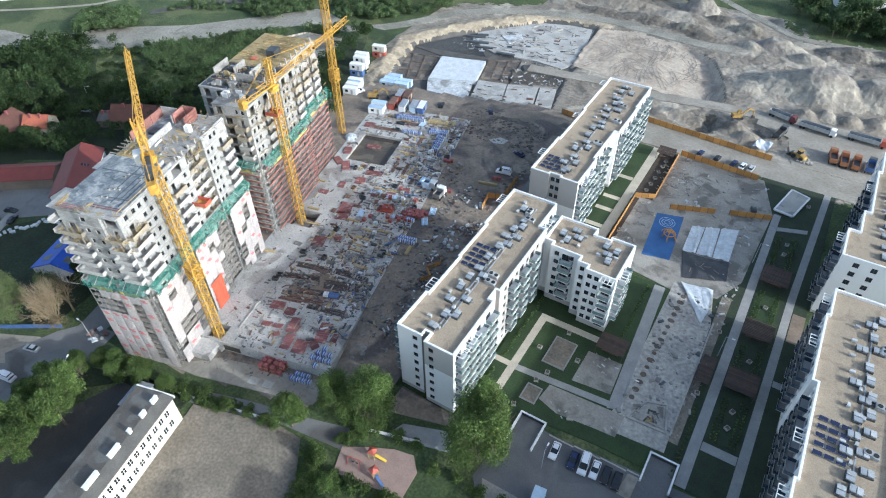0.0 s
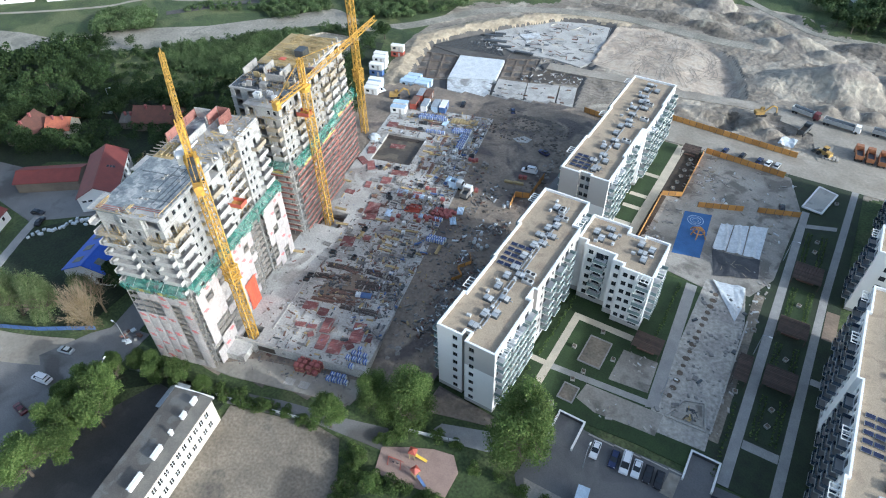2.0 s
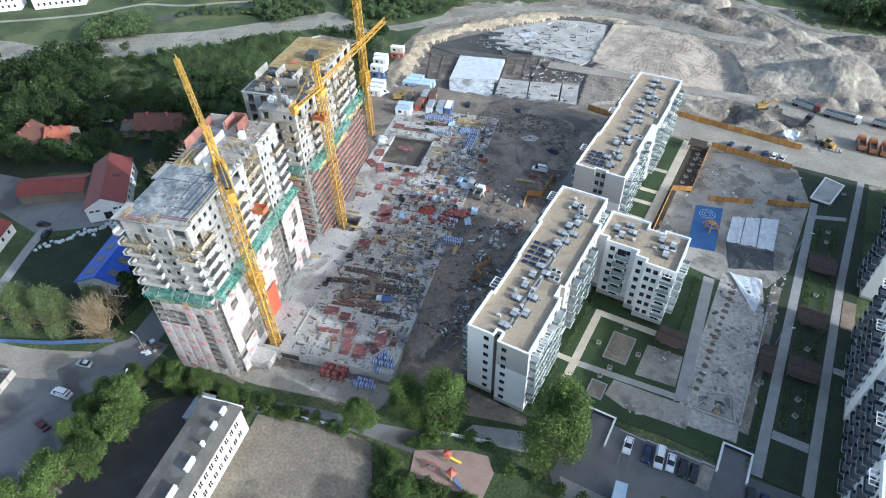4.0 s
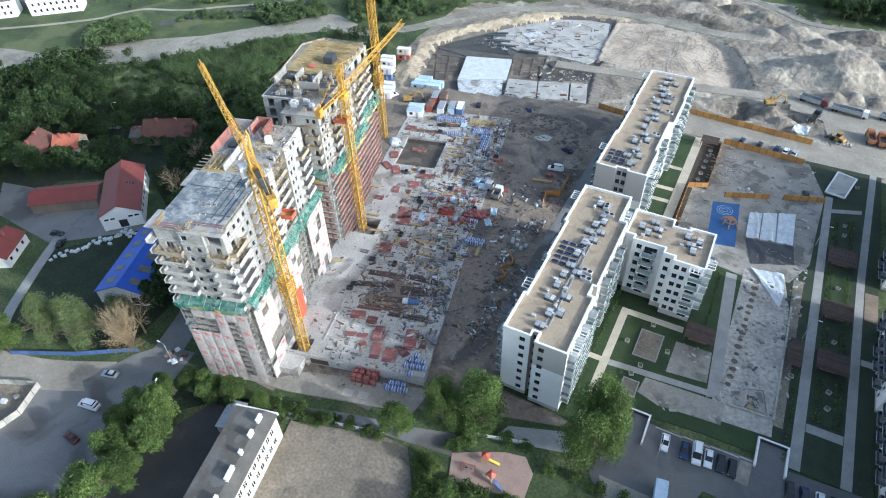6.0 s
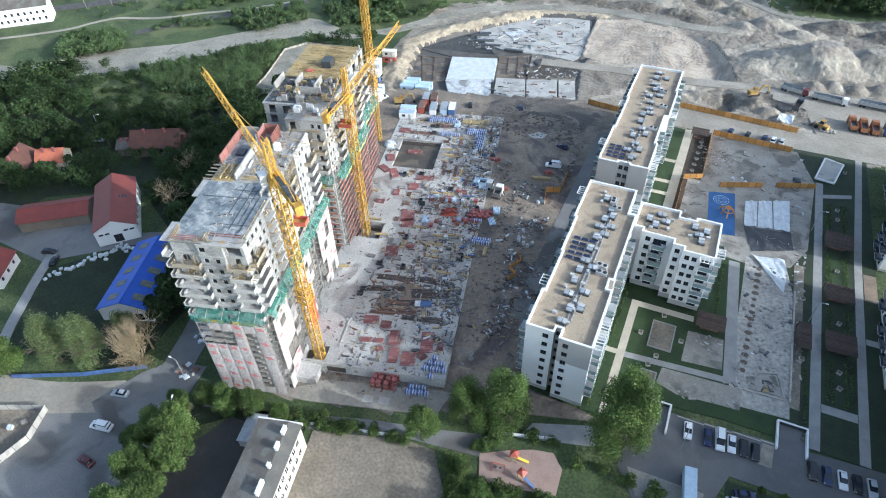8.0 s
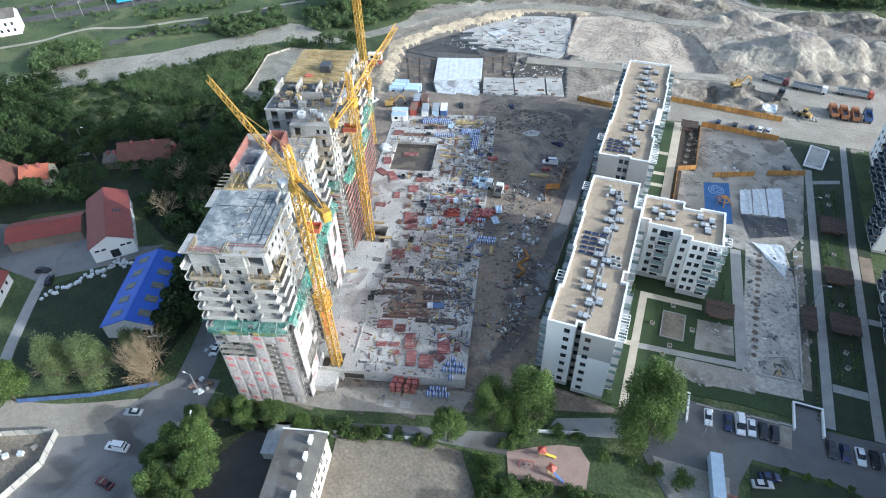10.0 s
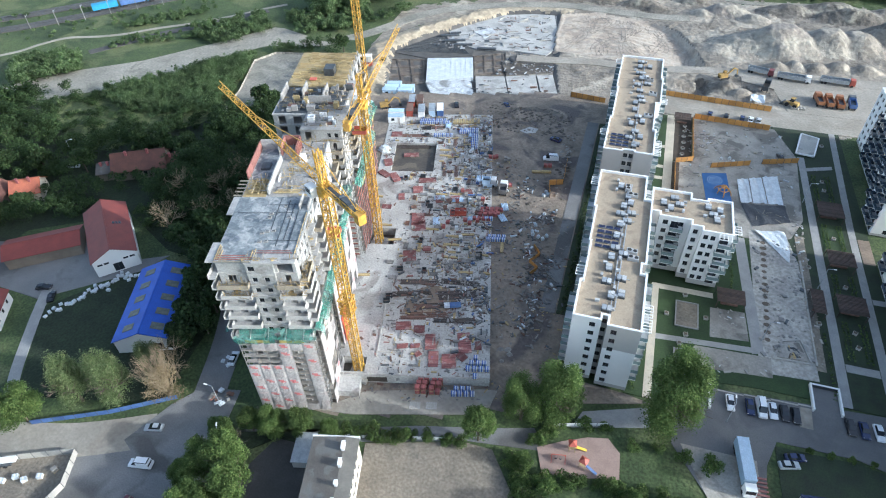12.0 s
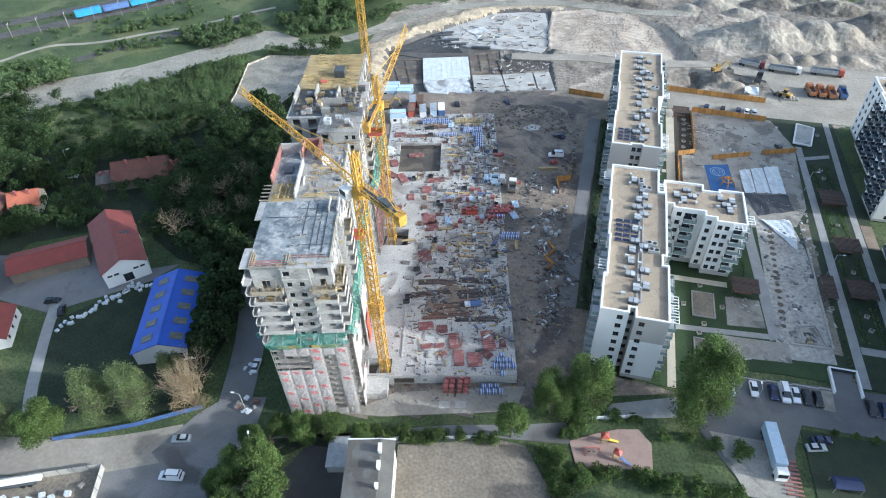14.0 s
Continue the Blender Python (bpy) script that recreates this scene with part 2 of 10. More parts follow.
DARKTOP = mat("dark_blacktop", (0.075, 0.07, 0.066), (0.052, 0.05, 0.047), 0.1, 0.9, 0.2, 3.0, world_space=W, stains=((0.095, 0.088, 0.08), 0.1))
YARDG = mat("grey_yard_dirt", (0.38, 0.35, 0.305), (0.24, 0.22, 0.19), 0.07, 0.95, 0.3, 2.0, world_space=W, stains=((0.17, 0.155, 0.135), 0.16), grain_amp=0.15)
RIBRED = mat("dusty_red_formwork", (0.26, 0.10, 0.095), (0.18, 0.075, 0.07), 0.5, 0.8, 0.2, 5.0, rand=0.25, stains=((0.32, 0.22, 0.2), 0.6))
GREYF = mat("grey_steel_frame", (0.27, 0.255, 0.24), (0.18, 0.17, 0.16), 0.5, 0.8, 0.2, 5.0, rand=0.35)
DBAR = mat("dark_steel_bar", (0.095, 0.075, 0.065), (0.06, 0.05, 0.045), 0.5, 0.7, 0.2, 5.0, rand=0.3)
MUD = mat("brown_mud", (0.27, 0.205, 0.15), (0.19, 0.145, 0.11), 0.2, 0.95, 0.4, 1.5, world_space=W)
VENTG = mat("pale_grey_casing", (0.47, 0.475, 0.475), (0.37, 0.375, 0.38), 0.6, 0.6, 0.1, 5.0, rand=0.25)
BALLAST = mat("rail_ballast", (0.105, 0.098, 0.09), (0.07, 0.066, 0.062), 0.2, 0.95, 0.5, 2.0, world_space=W)
RUBBLE = mat("rubble", (0.36, 0.33, 0.29), (0.24, 0.22, 0.2), 0.4, 0.95, 0.5, 2.0, rand=0.3)
EARTH = mat("dark_earth", (0.15, 0.115, 0.085), (0.10, 0.08, 0.06), 0.15, 0.95, 0.6, 1.5, world_space=W)
GLASS = glassy("window_glass", (0.02, 0.024, 0.03))
BGLASS = glassy("balcony_glass", (0.21, 0.27, 0.27), 0.2)
# darker copy of the balcony glass, for blocks lying in shadow
SHADEGLASS = glassy("shaded_balcony_glass", (0.045, 0.065, 0.095), 0.12)
PVPANEL = glassy("solar_cell", (0.02, 0.025, 0.06), 0.2)
CARW = glassy("white_car_paint", (0.75, 0.76, 0.78), 0.3)
CARK = glassy("black_car_paint", (0.02, 0.02, 0.025), 0.25)
CARB = glassy("navy_car_paint", (0.02, 0.03, 0.09), 0.25)
CARS = glassy("silver_car_paint", (0.42, 0.44, 0.46), 0.3)
CARR = glassy("maroon_car_paint", (0.10, 0.015, 0.02), 0.3)
LEAF = leafy("tree_leaves", (0.055, 0.095, 0.024), (0.095, 0.145, 0.04), (0.155, 0.20, 0.065))
LEAFD = leafy("wood_leaves", (0.024, 0.044, 0.016), (0.042, 0.07, 0.024), (0.072, 0.104, 0.038))
LEAFT = leafy("thicket_leaves", (0.06, 0.10, 0.034), (0.092, 0.138, 0.055), (0.15, 0.19, 0.095))
LEAFO = leafy("olive_leaves", (0.08, 0.12, 0.045), (0.13, 0.17, 0.07), (0.20, 0.225, 0.11))
DRYLEAF = leafy("dry_leaves", (0.20, 0.15, 0.08), (0.27, 0.21, 0.12), (0.33, 0.27, 0.17))



def netted(m, clear):
    """Turns a material into open netting: a share of it lets the light through."""
    n, link = m.node_tree.nodes, m.node_tree.links.new
    mix, tr = n.new("ShaderNodeMixShader"), n.new("ShaderNodeBsdfTransparent")
    mix.inputs[0].default_value = clear
    link(n["Principled BSDF"].outputs[0], mix.inputs[1]), link(tr.outputs[0], mix.inputs[2])
    link(mix.outputs[0], n["Material Output"].inputs[0])


netted(TEAL, 0.42)
netted(NETW, 0.12)


# ---- building blocks ----
class Geo:
    """Collects faces for one mesh."""

    def __init__(self):
        self.v, self.f, self.m = [], [], []

    def face(self, pts, mi=0):
        n = len(self.v)
        self.v += pts
        self.f.append(tuple(range(n, n + len(pts))))
        self.m.append(mi)

    def hexa(self, c, mi=0, top=None):
        """Eight corners: four below, four above, both counter-clockwise from above."""
        n = len(self.v)
        self.v += c
        for k, q in enumerate(((3, 2, 1, 0), (4, 5, 6, 7), (0, 1, 5, 4), (1, 2, 6, 5), (2, 3, 7, 6), (3, 0, 4, 7))):
            self.f.append(tuple(n + i for i in q))
            self.m.append(top if top is not None and k == 1 else mi)

    def box(self, x0, y0, z0, x1, y1, z1, mi=0, top=None):
        self.hexa([(x0, y0, z0), (x1, y0, z0), (x1, y1, z0), (x0, y1, z0), (x0, y0, z1), (x1, y0, z1), (x1, y1, z1), (x0, y1, z1)], mi, top)

    def obox(self, cx, cy, z0, sx, sy, sz, deg=0, mi=0, top=None):
        a, b = math.cos(radians(deg)), math.sin(radians(deg))
        c = [(cx + a * i * sx / 2 - b * j * sy / 2, cy + b * i * sx / 2 + a * j * sy / 2) for i, j in ((-1, -1), (1, -1), (1, 1), (-1, 1))]
        self.hexa([(x, y, z0) for x, y in c] + [(x, y, z0 + sz) for x, y in c], mi, top)

    def beam(self, p, q, w, mi=0, w2=None):
        p, q = Vector(p), Vector(q)
        d = (q - p).normalized()
        s = d.cross(Vector((0, 0, 1)) if abs(d.z) < 0.95 else Vector((1, 0, 0))).normalized()
        u = s.cross(d)
        w2 = w if w2 is None else w2
        c = []
        for o, r in ((p, w / 2), (q, w2 / 2)):
            c += [tuple(o + s * i * r + u * j * r) for i, j in ((-1, -1), (1, -1), (1, 1), (-1, 1))]
        self.hexa(c, mi)

    def tube(self, p, q, r, r2=None, n=8, mi=0):
        p, q = Vector(p), Vector(q)
        r2 = r if r2 is None else r2
        d = (q - p).normalized()
        s = d.cross(Vector((0, 0, 1)) if abs(d.z) < 0.95 else Vector((1, 0, 0))).normalized()
        u = s.cross(d)
        k = len(self.v)
        for o, rr in ((p, r), (q, r2)):
            self.v += [tuple(o + (s * math.cos(2 * math.pi * i / n) + u * math.sin(2 * math.pi * i / n)) * rr) for i in range(n)]
        for i in range(n):
            self.f.append((k + i, k + (i + 1) % n, k + n + (i + 1) % n, k + n + i))
            self.m.append(mi)
        self.f += [tuple(range(k + n, k + 2 * n)), tuple(range(k + n - 1, k - 1, -1))]
        self.m += [mi, mi]

    def prism(self, poly, z0, z1, mi=0, top=None):
        n, k = len(poly), len(self.v)
        if sum(a[0] * b[1] - b[0] * a[1] for a, b in zip(poly, poly[1:] + poly[:1])) < 0:
            poly = poly[::-1]
        self.v += [(x, y, z0) for x, y in poly] + [(x, y, z1) for x, y in poly]
        for i in range(n):
            j = (i + 1) % n
            self.f.append((k + i, k + j, k + n + j, k + n + i))
            self.m.append(mi)
        self.f += [tuple(range(k + n, k + 2 * n)), tuple(range(k + n - 1, k - 1, -1))]
        self.m += [mi if top is None else top, mi]

    def facade(self, p, d, length, z0, z1, holes, pick=None, depth=0.25, cuts=()):
        """A wall sheet from p along d (outside on its right), with reveals round the holes (u0, u1, z0, z1)."""
        us = sorted({0, length, *[round(v, 3) for h in holes for v in h[:2]]})
        zs = sorted({z0, z1, *[round(v, 3) for h in holes for v in h[2:4]], *[c for c in cuts if z0 < c < z1]})
        nx, ny = d[1], -d[0]

        def pt(u, z, e=0.0):
            return (p[0] + d[0] * u - nx * e, p[1] + d[1] * u - ny * e, z)

        for a, b in zip(us, us[1:]):
            col = [h for h in holes if h[0] - 1e-3 <= a and b <= h[1] + 1e-3]
            for c, e in zip(zs, zs[1:]):
                if any(h[2] - 1e-3 <= c and e <= h[3] + 1e-3 for h in col):
                    continue
                self.face([pt(a, c), pt(b, c), pt(b, e), pt(a, e)], pick((a + b) / 2, (c + e) / 2) if pick else 0)
        for u0, u1, c, e in holes:
            mi = pick((u0 + u1) / 2, (c + e) / 2) if pick else 0
            for s in (((u0, c), (u1, c)), ((u1, c), (u1, e)), ((u1, e), (u0, e)), ((u0, e), (u0, c))):
                self.face([pt(*s[0]), pt(*s[0], depth), pt(*s[1], depth), pt(*s[1])], mi)

    def mesh(self, name, mats, smooth=False):
        me = bpy.data.meshes.new(name)
        me.from_pydata(self.v, [], self.f)
        mats = mats if isinstance(mats, (list, tuple)) else [mats]
        for m in mats:
            me.materials.append(m)
        me.polygons.foreach_set("material_index", self.m)
        if smooth:
            me.polygons.foreach_set("use_smooth", [True] * len(self.f))
        me.update()
        return me


def part(name, geo, mats, parent, label="", at=None):
    """One mesh object under a thing or a part; geo is a Geo or a ready mesh."""
    me = geo.mesh(name, mats) if isinstance(geo, Geo) else geo
    ob = new(name, me)
    ob.parent = parent
    if at is not None:
        ob.matrix_basis = at
    return tagged(ob, label)


def thing(name, label, category, group="", at=None, kind=""):
    ob = new(name)
    if at is not None:
        ob.matrix_basis = at
    return tagged(ob, label, category, group, kind)


def solid(name, geo, mats, label, category, group="", kind="", at=None, smooth=False):
    ob = new(name, geo.mesh(name, mats, smooth) if isinstance(geo, Geo) else geo)
    if at is not None:
        ob.matrix_basis = at
    return tagged(ob, label, category, group, kind)


def sheet(name, poly, z, material, label, category, thick=0.3):
    g = Geo()
    g.prism(poly, z - thick, z)
    return solid(name, g, material, label, category, kind="structure")


def rect(x0, y0, x1, y1):
    return [(x0, y0), (x1, y0), (x1, y1), (x0, y1)]


def inside(x, y, poly):
    hit = False
    for (x0, y0), (x1, y1) in zip(poly, poly[1:] + poly[:1]):
        if (y0 > y) != (y1 > y) and x < (x1 - x0) * (y - y0) / (y1 - y0) + x0:
            hit = not hit
    return hit


def ribbon(poly, width):
    """The outline of a band along a line of points."""
    left, right = [], []
    for i, (x, y) in enumerate(poly):
        a, b = poly[max(i - 1, 0)], poly[min(i + 1, len(poly) - 1)]
        d = Vector((b[0] - a[0], b[1] - a[1])).normalized()
        left.append((x - d.y * width / 2, y + d.x * width / 2))
        right.append((x + d.y * width / 2, y - d.x * width / 2))
    return left + right[::-1]


def smooth_line(poly, steps=6):
    """A Catmull-Rom line through the points."""
    out = []
    p = [poly[0]] + poly + [poly[-1]]
    for i in range(1, len(p) - 2):
        a, b, c, d = (Vector(q) for q in p[i - 1:i + 3])
        for k in range(steps):
            t = k / steps
            v = 0.5 * (2 * b + (c - a) * t + (2 * a - 5 * b + 4 * c - d) * t * t + (3 * b - a - 3 * c + d) * t ** 3)
            out.append((v.x, v.y))
    return out + [tuple(poly[-1])]

# ---- ground ----
PIT = [(-152, 191), (-169, 236), (-165, 240), (-153, 256), (-139, 274), (-124, 290), (-106, 297), (-95, 296), (-87, 255), (-88, 240), (-82, 211), (-116, 199), (-134, 195)]


def seg_dist(x, y, line):
    best = 1e9
    for (x0, y0), (x1, y1) in zip(line, line[1:]):
        dx, dy = x1 - x0, y1 - y0
        t = max(0, min(1, ((x - x0) * dx + (y - y0) * dy) / (dx * dx + dy * dy)))
        best = min(best, math.hypot(x - x0 - t * dx, y - y0 - t * dy))
    return best


def bumpy(x, y, s, seed=0.0):
    return noise.fractal(Vector((x / s, y / s, seed)), 0.9, 2.1, 5)


RIM = [(-157, 189), (-164, 210), (-171, 236), (-155, 261), (-141, 277), (-124, 296), (-106, 302), (-94, 301)]
# heaps: x, y, half-lengths, height, and what they are made of (1 pale sand, 4 dark spoil, 5 rough earth)
MOUNDS = [(6, 279, 22, 14, 10, 1), (-10, 277, 13, 11, 4.5, 1), (26, 283, 15, 12, 8.5, 1), (40, 286, 13, 12, 7, 5), (56, 296, 18, 13, 9, 4), (76, 298, 20, 16, 9, 4), (44, 318, 20, 7, 6, 4), (62, 322, 20, 8, 6, 4), (-18, 270, 9, 7, 2.2, 5),
          (5, 257, 5.5, 3.5, 2.8, 5), (12, 259, 5, 4, 3.2, 1), (20, 259.5, 5.5, 4, 3.0, 5), (29, 262, 6, 4, 3.4, 5), (40, 262, 7, 4, 3.2, 5),
          (-15, 313, 14, 6.5, 5, 1), (-27, 309, 7, 4.5, 3, 5), (-2, 308, 8, 5, 3, 1), (-58, 342, 10, 8, 6, 1), (-44, 330, 12, 5, 4, 4), (-30, 326, 9, 5, 4.5, 4), (15, 321, 15, 7, 4.5, 4), (36, 326, 18, 8, 5, 4),
          (-100, 314, 16, 4, 2.4, 4), (-76, 316, 17, 5, 3.4, 4), (-56, 314, 14, 5, 3.6, 4), (-48, 309, 9, 3.5, 2.4, 4), (-95, 330, 26, 6, 3.5, 5), (-62, 328, 18, 6, 3, 5), (-24, 342, 14, 7, 4, 5), (-120, 316, 14, 4, 2, 5),
          (-17, 233, 5.5, 5, 3.2, 4), (-11, 229, 5, 3.5, 2.4, 5), (-38, 233, 8, 4, 1.8, 5), (-45, 230, 5, 3, 1.4, 5), (-55, 236, 7, 4, 1.6, 5)]
HOLLOWS = [(-27, 232, 7, 8, 2.8), (-9, 233, 4, 4, 1.6), (-100, 234, 9, 4, 0.8), (-3, 294, 8, 5, 1.5)]
FIELD = [(-91, 251), (-94, 275), (-94, 294), (-78, 300), (-62, 297), (-49, 295), (-38, 288), (-29, 270), (-24.5, 252), (-32, 249), (-48, 247.5), (-71, 249)]


TRACKLINE = [(-184, 246), (-160, 280), (-130, 297), (-98, 305), (-78, 304.5), (-62, 302.5), (-45, 301.5), (-32, 303)]
TRUCKS = [(-10, 241), (2, 237), (6, 219), (30, 219), (70, 222), (70, 255), (33, 253.5), (6, 253.5), (-10, 251.5)]
HAUL = [(-106, 239), (-88, 241.2), (-72, 243.4), (-49, 243), (-26, 247), (-12, 248), (6, 248.4), (33, 249), (80, 254)]
FARTRACK = [(-60, 370), (-38, 352), (-22, 340), (-8, 331), (12, 332), (40, 336)]


def ground_z(x, y):
    z = -0.12
    if -190 < x < -60 and 180 < y < 312 and inside(x, y, PIT):
        z -= 1.5 * min(1, seg_dist(x, y, PIT + PIT[:1]) / 3)
    rim = seg_dist(x, y, RIM) if -190 < x < -80 and 180 < y < 312 else 99
    if rim < 6:
        z = max(z, 1.6 * (1 - rim / 6) * (1 + 0.5 * bumpy(x, y, 4, 7)))
    if x > -130 and y > 215:
        rough = max(0.0, min(1.0, (y - 222) / 12)) * max(0.0, min(1.0, (x + 86) / 8)) if y < 298 else 1.0
        z += rough * (0.55 * bumpy(x, y, 9) + 0.4 * bumpy(x, y, 2.4, 4) - 0.25 * abs(bumpy(x, y, 5, 14)))
        if inside(x, y, FIELD):
            edge = seg_dist(x, y, FIELD + FIELD[:1])
            bend = math.hypot(x + 58, y - 205)
            deep = 0.7 + 3.0 * max(0.0, min(1.0, (x + 58) / 26))
            ruts = max(0.0, math.sin(bend * 1.9 + 2.5 * bumpy(x, y, 26))) * (0.4 + 0.6 * max(0.0, min(1.0, 0.5 + 1.2 * bumpy(x, y, 15, 6))))
            z = -0.1 + 0.25 * bumpy(x, y, 8) - deep * min(1, edge / 1.6) + (0.5 * ruts + 0.22 * bumpy(x, y, 3.0, 8)) * min(1, edge / 5)
        for hx, hy, rx, ry, h in HOLLOWS:
            d = math.hypot((x - hx) / rx, (y - hy) / ry) + 0.25 * bumpy(x, y, 4, 9)
            if d < 1:
                z -= h * min(1.0, (1 - d) * 2.5)
        for mx, my, rx, ry, h, _ in MOUNDS:
            d = ((x - mx) / rx) ** 2 + ((y - my) / ry) ** 2
            if d < 1.7:
                e = 1.08 - math.sqrt(d) + 0.17 * bumpy(x, y, 0.9 * ry + 2, 3)
                gully = abs(bumpy(x + 0.35 * y, y * 0.45, 3.2, 5)) + 0.5 * abs(bumpy(x, y, 1.6, 15))
                t = h * max(0.0, min(0.8, e)) / 0.8
                z = max(z, t - 0.17 * h ** 0.5 * gully * min(1, t / 1.5) - 0.1)
    if x > -110 and y < 256 and (seg_dist(x, y, HAUL) < 3.6 or inside(x, y, TRUCKS)):
        return -0.1
    if y > 270:
        for line_, wide in ((TRACKLINE, 4.2), (FARTRACK, 3.2)):
            away = seg_dist(x, y, line_)
            if away < wide + 3:
                z = z * max(0.0, min(1.0, (away - wide) / 3)) - 0.1
    return z


def axis(lo, hi, fine0, fine1, step, far):
    mid = list(np.arange(fine0, fine1 + 0.01, step))
    return [-far, *[v for v in np.linspace(lo, fine0, 14)[:-1]], *mid, *[v for v in np.linspace(fine1, hi, 12)[1:]], far]


xs = axis(-900, 700, -176, 92, 0.9, 4500)
ys = axis(-500, 1000, 186, 352, 0.9, 4500)
gv = [(x, y, ground_z(x, y)) for y in ys for x in xs]
gf, gm = [], []
nx = len(xs)
for j in range(len(ys) - 1):
    for i in range(nx - 1):
        gf.append((j * nx + i, j * nx + i + 1, (j + 1) * nx + i + 1, (j + 1) * nx + i))
        cx, cy = (xs[i] + xs[i + 1]) / 2, (ys[j] + ys[j + 1]) / 2
        k = 0
        if -190 < cx < 110 and 180 < cy < 360:
            wob = 2.5 * bumpy(cx, cy, 5, 11)
            if inside(cx, cy, FIELD):
                k = 3
            elif seg_dist(cx, cy, RIM) < 5.6 + 0.7 * wob:
                k = 6
            elif inside(cx, cy, PIT):
                k = 2
            elif -178 < cx <= -128 and cy > 236 and seg_dist(cx, cy, TRACKLINE) < 11 + 2 * wob:
                k = 5
            elif cx > -132 and cy > 205 + wob and cx < 96 and (cy < 334 + 4 * wob or (cx < -14 + 3 * wob and cy < 352)):
                k = 5
                for m_ in MOUNDS:
                    if ((cx - m_[0]) / m_[2]) ** 2 + ((cy - m_[1]) / m_[3]) ** 2 < 1.05 + 0.14 * wob:
                        k = m_[5]
                        break
                if any(math.hypot((cx - h_[0]) / h_[2], (cy - h_[1]) / h_[3]) < 0.95 + 0.1 * wob for h_ in HOLLOWS):
                    k = 4
        gm.append(k)
me = bpy.data.meshes.new("ground")
me.from_pydata(gv, [], gf)
for m in (GRASS, SAND, DARKCONC, FIELDM, HILL, ROUGHS, RIMM):
    me.materials.append(m)
me.polygons.foreach_set("material_index", gm)
me.polygons.foreach_set("use_smooth", [True] * len(gf))
solid("ground", me, None, "rough grass, sandy earth heaps and a dug-out pit", "ground", kind="structure")

GRAVELV = mat("grey_gravel_verge", (0.30, 0.285, 0.255), (0.22, 0.21, 0.19), 0.1, 0.95, 0.4, 2.0, world_space=W, stains=((0.17, 0.165, 0.15), 0.12))
# wheel ruts winding over the graded clay, in pairs
r = random.Random(64)
g = Geo()
made = 0
while made < 46:
    x, y, head = r.uniform(-90, -28), r.uniform(250, 298), r.choice((0.2, 1.1, 1.9)) + r.uniform(-0.5, 0.5)
    if not inside(x, y, FIELD):
        continue
    made += 1
    turn, line_ = r.uniform(-0.09, 0.09), []
    for _ in range(r.randint(14, 44)):
        x, y, head = x + 0.9 * math.cos(head), y + 0.9 * math.sin(head), head + turn
        turn += r.gauss(0, 0.006)
        if not inside(x, y, FIELD) or seg_dist(x, y, FIELD + FIELD[:1]) < 2.5:
            break
        line_.append((x, y, -math.sin(head), math.cos(head)))
    for off in (-1.0, 0.75):
        rows_ = [[(px + nx_ * (off + e), py + ny_ * (off + e), ground_z(px + nx_ * (off + e), py + ny_ * (off + e)) + 0.09) for e in (0, 0.4)] for px, py, nx_, ny_ in line_]
        for p, q in zip(rows_, rows_[1:]):
            g.face([p[1], p[0], q[0], q[1]])
solid("wheel_ruts", g, RUT, "winding pairs of wheel ruts in the graded clay", "wheel ruts", kind="stuff")
# streets and yards
sheet("road_street", smooth_line([(-235, 4), (-200, 9), (-170, 15.5), (-146, 25), (-128, 33), (-100, 44)], 4)
      + [(-88, 48), (-72, 52), (-62, 55), (-58, 50), (-76, 47.5), (-100, 40.2), (-126, 36), (-128, 20), (-124, -20), (-240, -20)], 0.0, STREET, "worn grey asphalt street with a wide forecourt", "road")
sheet("lawn_street_corner", [(-131.5, 33.6), (-118, 37.6), (-104, 41.4), (-99.6, 41), (-99.6, 38), (-106, 36.4), (-118, 35.8), (-124.4, 30), (-128.4, 23)], 0.1, SHADEFLOOR, "grass under the street trees, coloured dark for shade", "lawn")
sheet("ground_meadow", [(-290, 150), (-275, 164), (-262, 184), (-250, 200), (-236, 216), (-221, 216), (-214, 186), (-210, 166), (-216, 150), (-230, 142), (-238, 126), (-254, 122), (-269, 136)], -0.04, MEADOW, "sunlit rough meadow grass on the slope", "meadow")
sheet("ground_wood", [(-137, 62), (-136, 120), (-150, 162), (-168, 190), (-184, 222), (-214, 219), (-240, 192), (-262, 168), (-300, 142), (-345, 118), (-420, 88), (-420, 20), (-300, 30), (-240, 46), (-232, 80), (-205, 96), (-182, 84), (-160, 82)], -0.07, SHADEFLOOR, "woodland floor, its dark tone standing in for tree shade", "ground")
sheet("road_lane", ribbon(smooth_line([(-137, 30), (-141, 46), (-146, 62), (-156, 85), (-166, 108)]), 8), 0.03, STREET, "narrow asphalt lane beside the tower", "road")
sheet("road_verge", ribbon(smooth_line([(-240, 6), (-200, 14), (-168, 20.5), (-147, 29.5)]), 9), 0.02, TRACK, "dusty gravel verge beside the street", "road")
sheet("road_corner", [(-152, 25.4), (-147, 22.6), (-138, 25), (-131, 32), (-133, 45), (-142.5, 43), (-147, 37)], 0.025, STREET, "worn asphalt at the street corner", "road")
sheet("pavement_path", ribbon(smooth_line([(-186, 26), (-192, 34), (-201, 50), (-206, 60)]), 3.0), 0.04, GPAVE, "grey concrete footpath across the lawn", "path")
sheet("pavement_yard", [(-236, 58), (-206, 56), (-184, 74), (-180, 82), (-200, 72), (-206, 84), (-232, 74), (-250, 70)], 0.02, STREET, "grey asphalt yard before the red warehouse", "yard")
